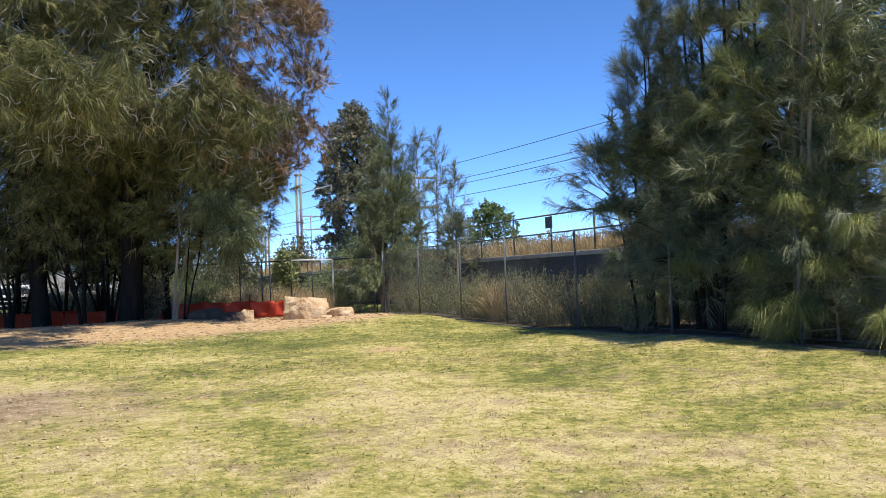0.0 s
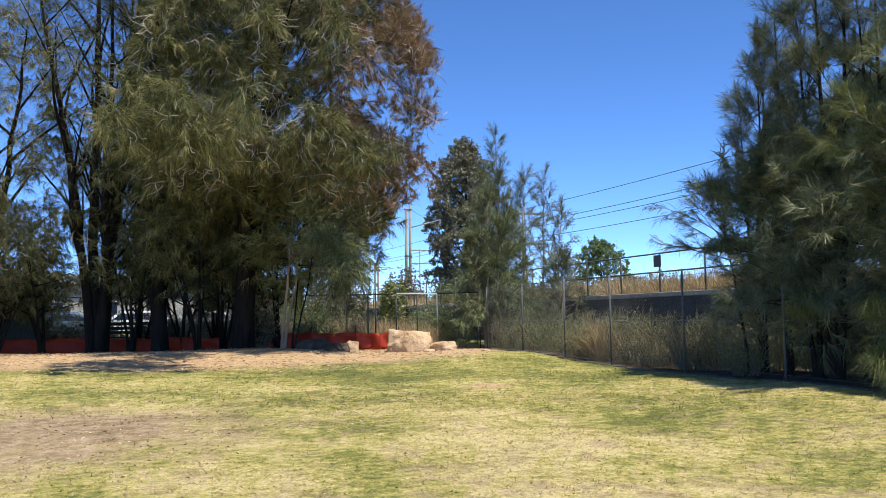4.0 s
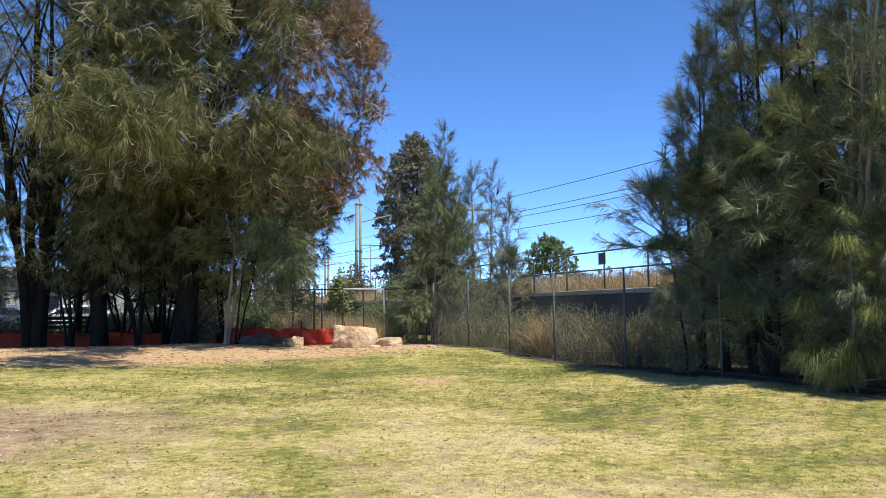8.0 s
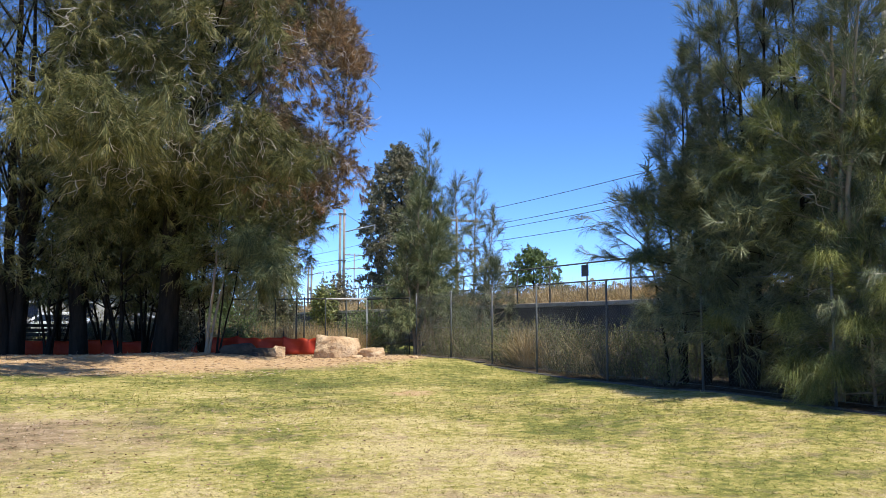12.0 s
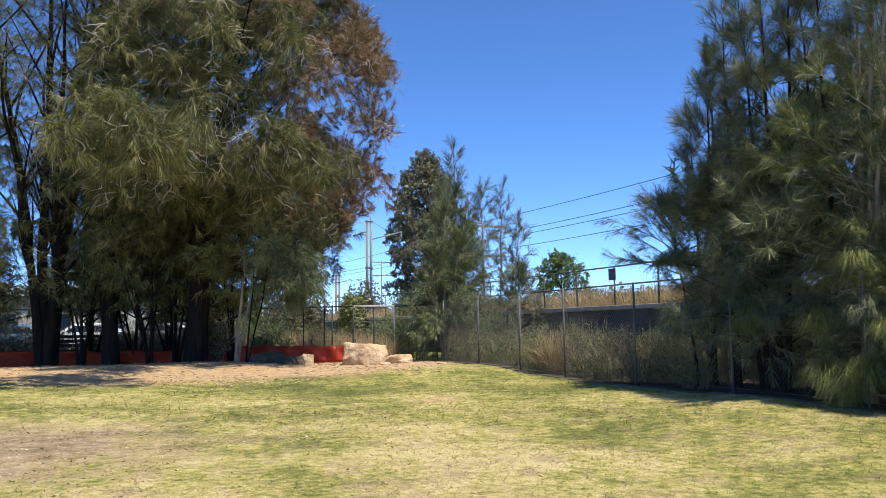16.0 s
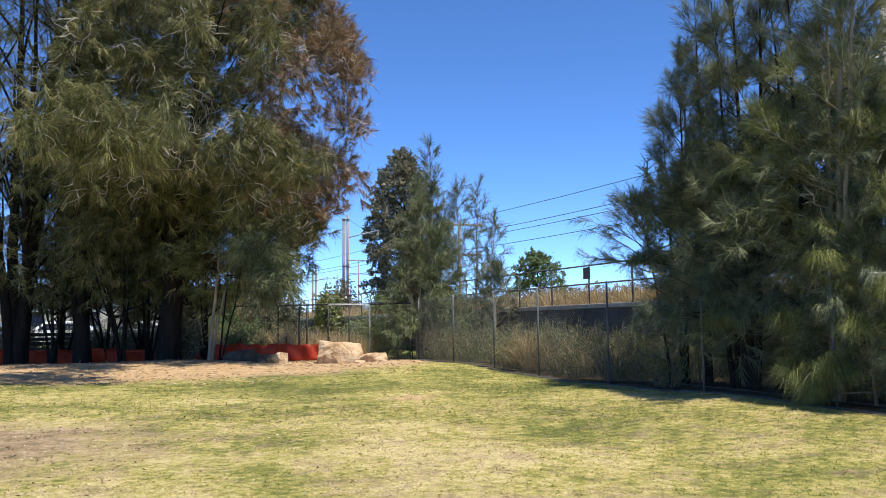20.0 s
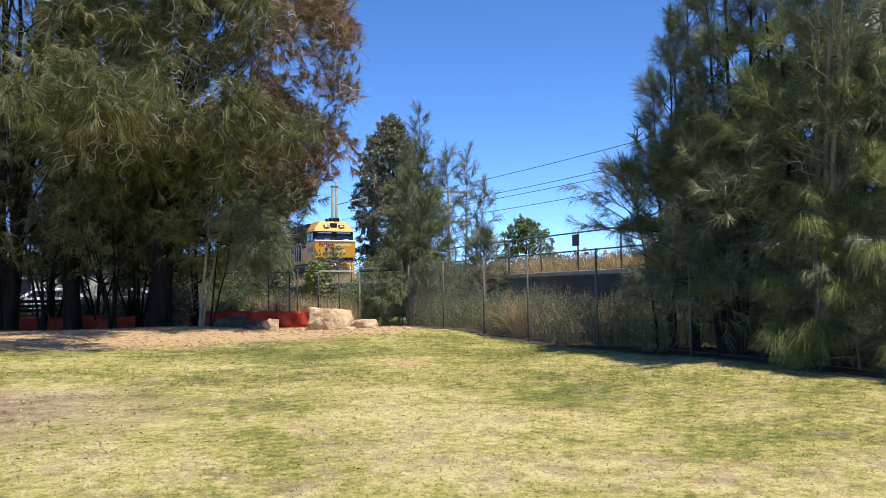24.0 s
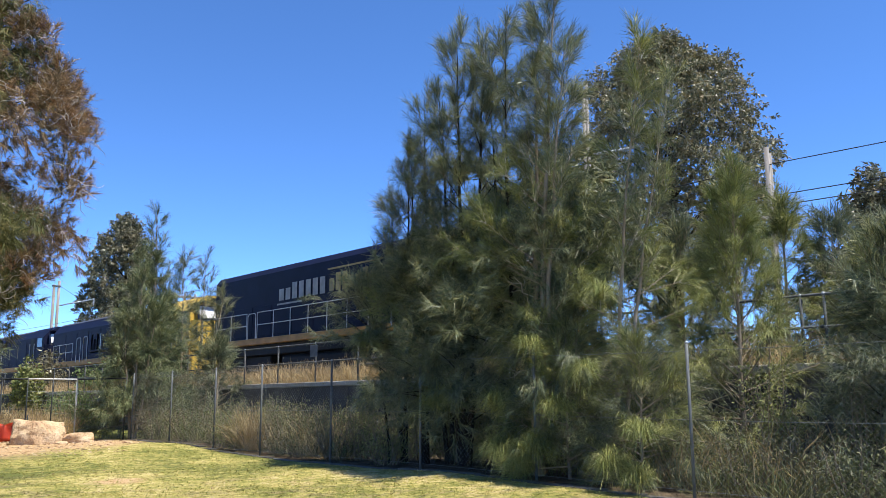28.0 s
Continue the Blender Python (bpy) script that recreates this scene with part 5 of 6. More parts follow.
    # face panel, leaning out below the glass
    part("nose_panel", prism([(0.16, 1.86), (-0.1, 1.9), (-0.16, 3.0), (0.0, 3.06), (0.2, 3.06)], -1.46, 1.46), MAT_YELLOW, cabin, "bright yellow nose panel")
    part("nose_trim", prism([(-0.17, 3.0), (-0.2, 3.0), (-0.2, 3.05), (-0.02, 3.1)], -1.47, 1.47), MAT_WHITE, cabin)
    for x0, x1 in ((-1.22, -0.14), (0.14, 1.22)):
        bm = bmesh.new()
        q = [(x0, 0.09, 3.12), (x1, 0.09, 3.12), (x1 * 0.98, 0.17, 3.64), (x0 * 0.98, 0.17, 3.64)]
        f = [bm.verts.new(p) for p in q]
        b = [bm.verts.new((p[0], p[1] + 0.03, p[2])) for p in q]
        bm.faces.new(f)
        bm.faces.new(b[::-1])
        for i in range(4):
            bm.faces.new((f[i], b[i], b[(i + 1) % 4], f[(i + 1) % 4]))
        part("windscreen", bm, MAT_GLASS, cabin)
        part("sun_visor", box(x0 + 0.05, x1 - 0.05, 0.1, 0.11, 3.57, 3.64), MAT_WHITE, cabin)
        part("wiper", box((x0 + x1) / 2 - 0.02, (x0 + x1) / 2 + 0.35, 0.05, 0.07, 3.14, 3.18), MAT_WHITE, cabin)
    part("windscreen_surround", prism([(0.13, 3.04), (0.13, 3.1), (0.22, 3.7), (0.3, 3.7), (0.3, 3.04)], -1.4, 1.4), MAT_BLACK, cabin)
    for sx in (-1, 1):
        part("side_window", box(sx * 1.425 - 0.02, sx * 1.425 + 0.02, 0.32, 0.92, 3.08, 3.62, 0.01), MAT_GLASS, cabin)
        part("side_window", box(sx * 1.425 - 0.02, sx * 1.425 + 0.02, 1.15, 1.85, 3.08, 3.62, 0.01), MAT_GLASS, cabin)
        part("window_post", box(sx * 1.43 - 0.025, sx * 1.43 + 0.025, 0.96, 1.1, 3.02, 3.7, 0.01), MAT_GREY_ROOF, cabin)
        part("cab_rear_panel", box(sx * 1.4 - 0.04, sx * 1.4 + 0.04, 2.1, 3.25, 1.62, 2.64, 0.01), MAT_YELLOW, cabin)
        part("door_recess", box(sx * 1.28 - 0.03, sx * 1.28 + 0.03, 2.08, 3.0, 1.7, 4.15, 0.01), MAT_BLUE, cabin)
        grab(L, sx * 1.46, 3.3, 4.0, 1.62, 3.0)
        grab(L, sx * 1.46, 4.55, 5.2, 1.62, 2.95)
        grab(cabin, sx * 1.49, 0.0, 0.14, 2.0, 2.9, 0.014)
        rail_run(L, sx * 1.45, 5.25, 13.4, 1.76, 0.98, 7)
        rail_run(L, sx * 1.45, 14.2, 17.9, 1.76, 0.98, 3)
        grab(L, sx * 1.46, 13.5, 14.1, 1.76, 2.72, 0.014)
    for k in range(5):
        part("number_bar", box(-1.456, -1.45, 0.42 + 0.26 * k, 0.6 + 0.26 * k, 2.28, 2.62), MAT_DARKRED, cabin, "dark number bar")
    # bars on the face panel
    for k in range(7):
        part("lettering_bar", box(-1.14 + 0.155 * k, -1.04 + 0.155 * k, -0.155, -0.14, 2.66, 2.66 + (0.19 if k not in (0, 3) else 0.25)), MAT_DARKRED, cabin, "dark red lettering bar")
    for k in range(8):
        part("lettering_bar", box(0.145 * k, 0.1 + 0.145 * k, -0.155, -0.14, 2.66, 2.84), MAT_FADED, cabin, "faded lettering bar")
    for k in range(5):
        part("lettering_bar", box(-0.55 + 0.26 * k, -0.36 + 0.26 * k, -0.145, -0.125, 2.22, 2.46), MAT_FADED, cabin, "faded lettering bar")
    # roof brow details
    for x in (-0.52, 0.55):
        nb = part("number_box", prism([(0.14, 3.97), (0.07, 3.96), (0.17, 4.16), (0.26, 4.16)], x - 0.2, x + 0.2), MAT_BLACK, cabin, "black number box")
        for k in range(3):
            part("number_bar", prism([(0.072, 4.005), (0.085, 4.0), (0.14, 4.11), (0.127, 4.115)], x - 0.13 + 0.095 * k, x - 0.07 + 0.095 * k), MAT_WHITE, nb, "white number bar")
    hl = part("headlight_cluster", box(-0.24, 0.24, 0.15, 0.5, 3.92, 4.3, 0.04), MAT_BLACK, cabin)
    for x in (-0.1, 0.12):
        bm = bmesh.new()
        bmesh.ops.create_cone(bm, cap_ends=True, segments=16, radius1=0.08, radius2=0.08, depth=0.05, matrix=pose(x, 0.13, 4.1, 90, 0, 0))
        part("headlight", bm, MAT_BLACK, hl)
    for x, z, r in ((-0.38, 4.55, 0.09), (-0.12, 4.6, 0.1), (0.16, 4.62, 0.1), (0.42, 4.6, 0.12), (0.2, 4.5, 0.09)):
        bm = bmesh.new()
        bmesh.ops.create_cone(bm, cap_ends=True, segments=14, radius1=r, radius2=r * 0.45, depth=0.32, matrix=pose(x, 0.5, z, 90, 0, 0))
        part("horn", bm, MAT_BLACK, cabin, "black air horn")
    part("horn_mount", box(-0.45, 0.5, 0.5, 0.7, 4.4, 4.56, 0.02), MAT_BLACK, cabin)
    # pilot, buffer beam, coupler
    part("buffer_beam", box(-1.42, 1.42, -0.05, 0.4, 1.46, 1.6, 0.03), MAT_ORANGE_SILL, L, "rusty orange buffer beam")
    # Solid black block, put in for the shaded open gap under the nose.
    part("nose_gap_block", box(-1.36, 1.36, 0.06, 0.4, 1.605, 1.9), MAT_BLACK, L, "black block standing for the dark gap below the nose")
    for sx in (-1, 1):
        part("pilot_side", box(sx * 1.12 - 0.27, sx * 1.12 + 0.27, -0.12, 0.3, 0.45, 1.5, 0.04), MAT_YELLOW, L, "yellow pilot side plate")
        part("marker_light", box(sx * 1.12 - 0.055, sx * 1.12 + 0.055, -0.15, -0.121, 1.13, 1.24, 0.01), MAT_LAMP, L, "lit marker light")
        for k in range(4):
            part("step", box(sx * 1.35 - 0.12, sx * 1.35 + 0.12, 0.3, 0.7, 0.4 + 0.3 * k, 0.44 + 0.3 * k), MAT_BLACK, L)
    part("pilot", prism([(-0.02, 0.3), (0.05, 0.3), (0.25, 1.5), (0.12, 1.5)], -0.85, 0.85), MAT_YELLOW, L, "yellow pilot plate")
    part("coupler", box(-0.16, 0.16, -0.55, 0.2, 0.75, 1.05, 0.05), MAT_BLACK, L)
    tb = Tubes()
    for x in (-0.6, -0.42, 0.42, 0.6):
        tb.add([(x, -0.06, 1.45), (x, -0.22, 1.1), (x * 0.9, -0.2, 0.8)], 0.025, 6)
    part("air_hoses", tb.mesh("air_hoses", MAT_BLACK), MAT_BLACK, L)
    return L


def second_loco(name, label, paint):
    L = empty(name, 0, 0, 0, label=label, category="locomotive")
    part("underframe", box(-1.3, 1.3, 0.4, 18.2, 1.05, 1.55, 0.03), MAT_BLACK, L)
    part("sill", box(-1.46, -1.3, 0.3, 18.2, 1.42, 1.7, 0.02), MAT_ORANGE_SILL, L, "dusty yellow sill stripe")
    part("sill", box(1.3, 1.46, 0.3, 18.2, 1.42, 1.7, 0.02), MAT_ORANGE_SILL, L)
    part("fuel_tank", box(-1.25, 1.25, 6.8, 11.8, 0.35, 1.05, 0.12), MAT_BLACK, L)
    bogie(L, 3.4)
    bogie(L, 15.2)
    sect = [(-1.44, 1.55), (1.44, 1.55), (1.44, 3.35), (1.1, 3.8), (-1.1, 3.8), (-1.44, 3.35)]
    hd = part("hood", extrude_y(sect, 3.2, 18.0), MAT_BLUE, L)
    part("hood_roof", extrude_y([(-1.12, 3.79), (1.12, 3.79), (0.95, 3.9), (-0.95, 3.9)], 3.2, 18.0), MAT_GREY_ROOF, hd, "grey roof panels")
    for sx in (-1.448, ):
        part("side_stripe", box(sx - 0.006, sx, 4.6, 8.4, 2.25, 2.95), MAT_GOLD, hd, "gold panel drawn as a plain bar")
        bar_row(hd, MAT_WHITE, "white lettering bar", sx - 0.008, 8.8, 12.0, 2.15, 2.95, 8, 0.3, 8)
        part("lettering", box(sx - 0.014, sx - 0.008, 8.8, 12.0, 1.98, 2.06), MAT_WHITE, hd)
    for k in range(8):
        part("door_panel", box(-1.462, -1.44, 3.6 + 1.75 * k, 5.25 + 1.75 * k, 1.8, 3.2, 0.006), MAT_BLUE, hd)
    cabin = part("cab", extrude_y(sect, 0.35, 3.2), paint, L)
    part("cab_roof", extrude_y([(-1.1, 3.7), (1.1, 3.7), (0.8, 3.95), (-0.8, 3.95)], 0.0, 3.2, [(-1.12, 3.79), (1.12, 3.79), (0.95, 3.92), (-0.95, 3.92)]), paint, cabin)
    part("nose", extrude_y([(-1.25, 1.6), (1.25, 1.6), (1.2, 2.85), (-1.2, 2.85)], 0.0, 0.4, [(-1.44, 1.55), (1.44, 1.55), (1.44, 2.9), (-1.44, 2.9)]), paint, cabin)
    part("windscreen", prism([(0.06, 2.9), (0.1, 2.9), (0.3, 3.55), (0.26, 3.55)], -1.2, 1.2), MAT_GLASS, cabin)
    # White sheet added over the glass so that the windscreen reads pale.
    part("windscreen_sheet", prism([(0.04, 2.98), (0.05, 2.98), (0.22, 3.5), (0.21, 3.5)], -1.12, 1.15), MAT_WHITE, cabin, "pale sheet over the windscreen")
    part("side_window", box(-1.46, -1.42, 0.6, 1.5, 2.75, 3.3, 0.01), MAT_GLASS, cabin)
    part("cab_door", box(-1.465, -1.43, 2.0, 2.7, 1.6, 3.3, 0.01), MAT_BLACK, cabin)
    for y in (1.92, 2.78):
        part("grab_rail", Tubes().add([(-1.5, y, 1.7), (-1.5, y, 3.0)], 0.016, 6).mesh("grab_rail", MAT_WHITE), MAT_WHITE, cabin, "white grab rail")
    for x in (-0.5, 0.5):
        part("headlight", box(x - 0.16, x + 0.16, -0.02, 0.04, 3.72, 3.86, 0.01), MAT_BLACK, cabin)
    part("nose_door", box(-0.35, 0.35, -0.03, 0.02, 1.7, 2.75, 0.01), MAT_BLACK, cabin)
    grab(L, -1.47, 12.4, 13.0, 1.6, 2.9)
    grab(L, -1.47, 13.4, 14.0, 1.6, 2.9)
    rail_run(L, -1.47, 14.6, 17.8, 1.7, 0.95, 3)
    part("pilot", box(-1.4, 1.4, 0.1, 0.4, 0.45, 1.5, 0.04), paint, L)
    part("coupler", box(-0.16, 0.16, -0.5, 0.2, 0.75, 1.05, 0.05), MAT_BLACK, L)
    return L


LOCO_1 = lead_loco()
LOCO_2 = second_loco("locomotive", "navy diesel locomotive with pale yellow flat-fronted cab, coupled behind", MAT_PALE_YELLOW)
LOCO_3 = second_loco("locomotive", "dark navy diesel locomotive third in the train", MAT_BLUE)


# ---- overhead line ----
MAST_X = 20.6
MAT_INSUL = plain("grey_insulator", (0.45, 0.46, 0.46), 0.35, 0, 0.2, 8, 0.05)


def mast(x, y, top, arm_len, arm_z, arm_tip):
    m = empty("overhead_line_mast", x, y, 1.9, label="weathered twin-post railway mast with a slanted bracket arm", category="mast")
    slim = 0.06 if y < 40 else 0.12
    for dx in (-1.4 * slim, 1.4 * slim):
        rod("post", (dx, 0, 0), (dx, 0, top - 1.9 - 0.3 * (dx < 0)), slim, MAT_TIMBER_POLE, m, 8, 0.85 * slim)
    for z in (2.0, 4.5, top - 2.3):
        part("spacer", box(-2.5 * slim, 2.5 * slim, -1.1 * slim, 1.1 * slim, z - 0.05, z + 0.05, 0.01), MAT_GALV_DULL, m)
    rod("arm", (0.2, 0, arm_z - 1.9), (arm_len, 0, arm_tip - 1.9), 0.045, MAT_GALV, m, label="pale steel bracket arm")
    tb = Tubes()
    for k in range(5):
        z = arm_tip - 1.98 - 0.07 * k
        tb.add([(arm_len - 0.05, 0, z), (arm_len - 0.05, 0, z - 0.02)], 0.075, 8)
    tb.add([(arm_len - 0.05, 0, arm_tip - 1.9), (arm_len - 0.05, 0, arm_tip - 2.4)], 0.03, 6)
    part("insulator", tb.mesh("insulator", MAT_INSUL), MAT_INSUL, m)
    rod("stay", (0.2, 0, arm_z - 0.4), (arm_len * 0.7, 0, arm_z + (arm_tip - arm_z) * 0.7 - 1.9), 0.012, MAT_GALV_DULL, m)
    return m


mast(MAST_X, 16.04, 11.4, 3.35, 9.15, 10.1)
mast(MAST_X, 65.6, 10.55, 2.8, 8.7, 9.42)
mast(MAST_X, 115.0, 10.5, 2.8, 8.7, 9.4)
mast(23.8, 86.7, 7.5, 1.5, 6.4, 6.8)

for y, top in ((10.2, 8.0), (44.0, 7.5), (104.0, 10.2)):
    x = MAST_X if y < 100 else 34.3
    pl = empty("power_pole", x, y, 1.9, label="weathered timber power pole with crossarms beside the track", category="pole")
    rod("shaft", (0, 0, 0), (0, 0, top - 1.9), 0.075, MAT_TIMBER_POLE, pl, 10, 0.065)
    if y < 20:
        rod("shaft", (0.24, 0.05, 0), (0.24, 0.05, top - 2.0), 0.06, MAT_TIMBER_POLE, pl, 10, 0.055)
    for z in ((top - 2.1,) if y > 30 else ()) + (top - 3.8,):
        part("crossarm", box(-1.4, 1.4, -0.06, 0.06, z - 0.06, z + 0.06, 0.01), MAT_TIMBER_POLE, pl)
        for dx in (-1.3, -0.6, 0.6, 1.3):
            part("insulator", box(dx - 0.05, dx + 0.05, -0.05, 0.05, z + 0.061, z + 0.2, 0.02), MAT_INSUL, pl)
for dx, z in ((0.0, 7.42), (-0.05, 6.57), (0.05, 6.32), (0.0, 5.7)):
    pts = []
    for y in np.linspace(-30, 160, 96):
        s = ((y - 10.2) / 33.8) % 1
        pts.append((MAST_X + dx, y, z - 0.22 * 4 * s * (1 - s) + 0.12))
    tagged(part("overhead_wire", Tubes().add(pts, 0.013, 4).mesh("overhead_wire", MAT_DARKSTEEL), MAT_DARKSTEEL), "thin black overhead wire strung along the railway", "wire", group="overhead wires")

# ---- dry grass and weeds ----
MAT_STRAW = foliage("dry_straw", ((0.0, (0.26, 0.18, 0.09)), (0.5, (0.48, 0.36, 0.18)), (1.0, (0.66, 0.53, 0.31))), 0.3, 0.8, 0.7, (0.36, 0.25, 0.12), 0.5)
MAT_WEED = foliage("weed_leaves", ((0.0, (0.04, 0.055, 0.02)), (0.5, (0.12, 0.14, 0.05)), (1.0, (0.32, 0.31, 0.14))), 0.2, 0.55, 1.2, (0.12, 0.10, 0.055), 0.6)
MAT_DEADSTEM = bark("dead_stems", (0.10, 0.08, 0.055), (0.34, 0.28, 0.20), 20)


def straw(name, label, boxes, count, length, width, seed, ground=None, mat=None, spread=0.35):
    rng = np.random.default_rng(seed)
    chunks = []
    for x0, x1, y0, y1, share in boxes:
        n = int(count * share)
        cx, cy = rng.uniform(x0, x1, n // 25 + 1), rng.uniform(y0, y1, n // 25 + 1)
        k = rng.integers(0, len(cx), n)
        x, y = np.clip(cx[k] + rng.normal(size=n) * 0.13, x0, x1), np.clip(cy[k] + rng.normal(size=n) * 0.13, y0, y1)
        z = np.full(n, ground) if ground is not None else ground_z(x, y)
        d = rng.normal(size=(n, 3)) * spread + [0, 0, 1]
        scale = (0.6 + 0.7 * rng.random(len(cx)))[k]
        chunks.append(blades(np.stack([x, y, z], -1), d, length * scale * rng.uniform(0.6, 1.3, n), width, rng.uniform(0.1, 0.7, n), rng, 0.55))
    return tagged(needle_object(name, chunks, mat or MAT_STRAW), label, "dry grass", kind="stuff")


straw("dry_grass", "tall golden dry grass on the railway embankment", [(13.34, 15.6, 4, 14, 0.16), (13.34, 15.7, 14, 30, 0.5), (13.34, 15.7, 30, 58, 0.3), (19.8, 22, 5, 40, 0.12)], 34000, 0.62, 0.019, 71, 1.96)
straw("dry_grass", "pale dry grass tufts behind the wire fence", [(6.6, 9.2, 26.3, 28.8, 0.35), (3.0, 7.5, 30.0, 33, 0.4), (9.6, 10.0, 16.9, 17.4, 0.07), (9.7, 10.6, 14.0, 16.0, 0.03), (9.8, 12.0, 4.6, 7.5, 0.03)], 17000, 0.8, 0.013, 72)
straw("dry_grass", "tangled dry undergrowth at the fence foot", [(9.5, 11.0, 2.5, 7.5, 0.07), (9.5, 12.8, 13.2, 23.5, 0.35)], 16000, 0.45, 0.012, 73, None, MAT_WEED, 0.5)


def shrub(x, y, h, r, stems, leaves, mat, label, seed, leaf=0.06, wid=0.015, name="shrub", base=None):
    rng = np.random.default_rng(seed)
    g = gz(x, y) if base is None else base
    s = empty(name, x, y, g, label=label, category="shrub")
    st, chunks = Tubes(), []
    for k in range(stems):
        a, rr = rng.uniform(0, 6.28), r * math.sqrt(rng.random())
        top = np.array([rr * math.cos(a), rr * math.sin(a), h * rng.uniform(0.55, 1.05) * (1 - 0.35 * (rr / r) ** 2)])
        foot = np.array([0.35 * top[0], 0.35 * top[1], 0])
        mid = (foot + top) / 2 + rng.normal(size=3) * 0.08
        p = np.stack([foot, mid, top])
        st.add(p, [0.010, 0.008, 0.005], 4)
        n = leaves
        u = rng.uniform(0.2, 1.0, n)
        b = foot[None] * (1 - u)[:, None] + top[None] * u[:, None] + rng.normal(size=(n, 3)) * 0.09
        chunks.append(blades(b, rng.normal(size=(n, 3)) + [0, 0, 0.5], leaf * rng.uniform(0.6, 1.4, n), wid, 0.4, rng))
    part("stalk", st.mesh("stalk", MAT_DEADSTEM), MAT_DEADSTEM, s)["kind"] = "stuff"
    needle_object("foliage", chunks, mat, s)["kind"] = "stuff"
    return s


k = 0
rnd = random.Random(4)
for y in np.arange(12.6, 23.6, 0.85):
    for x in (10.0, 11.1, 12.2):
        k += 1
        brown = y > 17.2 and rnd.random() < 0.75
        shrub(x + rnd.uniform(-0.25, 0.25), y + rnd.uniform(-0.3, 0.3), rnd.uniform(0.8, 1.3) + (0.3 if 14.3 < y < 16.2 else 0), rnd.uniform(0.5, 0.8), 30, 52, MAT_LIME if rnd.random() < 0.3 else MAT_WEED,
              "twiggy brown weed bush behind the chain-link fence" if brown else "leafy green weed bush behind the chain-link fence", 200 + k)
for x, y, h, r in ((11.9, 9.4, 1.1, 0.7), (11.6, 6.2, 1.3, 0.7), (10.6, 5.0, 0.8, 0.6), (11.6, 4.4, 1.9, 0.6), (12.3, 3.4, 1.8, 0.8), (11.0, 3.2, 1.0, 0.7), (10.4, 6.4, 0.7, 0.5), (12.2, 7.6, 1.2, 0.6), (10.2, 4.2, 0.9, 0.5), (10.3, 5.6, 1.0, 0.45), (11.2, 5.6, 1.5, 0.5), (12.5, 4.6, 1.5, 0.6), (10.9, 2.2, 1.2, 0.6), (12.0, 2.4, 1.6, 0.7)):
    k += 1
    shrub(x, y, h, r, 24, 90, MAT_WEED, "leafy weed bush with dry stalks behind the fence", 200 + k)
shrub(11.3, 5.8, 2.3, 0.45, 22, 70, MAT_LIME, "yellow-green flowering weed climbing the wall", 290, 0.06, 0.03)
for x, y, h, r in ((12.0, 10.6, 1.6, 0.7), (12.2, 9.6, 1.7, 0.6), (11.0, 10.3, 1.1, 0.6), (10.8, 11.3, 1.1, 0.6), (11.2, 9.2, 1.2, 0.6), (11.3, 12.2, 1.3, 0.6), (11.0, 7.2, 1.4, 0.7), (11.4, 8.4, 1.6, 0.7), (12.2, 11.8, 1.9, 0.7), (12.0, 8.6, 1.9, 0.7)):
    k += 1
    shrub(x, y, h, r, 30, 100, MAT_WEED, "dense dark bush in the shade behind the fence", 200 + k, 0.07, 0.022, "bush")
# dark bushes behind the trunks
for x, y, h, r in ((3.3, 25.0, 1.6, 0.6), (-5.8, 31.8, 1.9, 1.0), (-3.6, 33.2, 2.2, 1.0), (-1.9, 32.2, 1.6, 0.8), (0.5, 32.6, 1.9, 0.9), (2.4, 31.8, 1.8, 0.9), (1.3, 30.6, 1.2, 0.6), (3.6, 30.6, 1.6, 0.8), (-7.5, 31.6, 2.4, 1.2), (-2.6, 30.4, 1.3, 0.9), (-1.0, 30.9, 1.4, 0.9), (0.9, 29.8, 1.2, 0.8), (-5.6, 30.6, 1.5, 0.9), (2.6, 29.4, 1.3, 0.8)):
    k += 1
    shrub(x, y, h, r, 34, 46, MAT_GUM_DARK, "dark bush in the shade behind the trees", 400 + k, 0.12, 0.045, "bush")
# bushes beyond the back fence
for x, y, h, r, m in ((5.6, 28.6, 1.1, 0.8, MAT_FARGREEN), (7.6, 29.4, 1.2, 0.9, MAT_GUM_DARK), (11.4, 48.0, 3.2, 1.6, MAT_FARGREEN), (6.4, 45.0, 2.3, 1.7, MAT_FARGREEN), (9.6, 27.6, 1.6, 1.0, MAT_FARGREEN), (10.6, 29.5, 1.7, 1.1, MAT_WEED), (6.2, 32.5, 1.7, 1.3, MAT_FARGREEN), (4.4, 34.5, 1.9, 1.5, MAT_GUM_DARK), (8.2, 33.5, 1.5, 1.2, MAT_WEED), (11.2, 33, 1.6, 1.2, MAT_FARGREEN), (2.0, 37.5, 1.5, 1.3, MAT_WEED), (-6.0, 35, 1.6, 1.3, MAT_FARGREEN)):
    k += 1
    shrub(x, y, h, r, 46, 60, m, "dense green bush beyond the wire fence", 300 + k, 0.11, 0.034, "bush")
for x, y, h, r, m in ((12.3, 42.0, 3.1, 0.7, MAT_LIME), (10.2, 44.5, 3.6, 1.6, MAT_GUM_DARK), (8.6, 47.0, 3.7, 1.9, MAT_GUM_DARK), (6.9, 46.0, 3.4, 1.8, MAT_FARGREEN), (14.2, 46.0, 3.9, 1.2, MAT_GUM_DARK)):
    k += 1
    shrub(x, y, h, r, 90, 70, m, "dense leafy scrub beyond the wire fence", 300 + k, 0.17, 0.09, "bush")
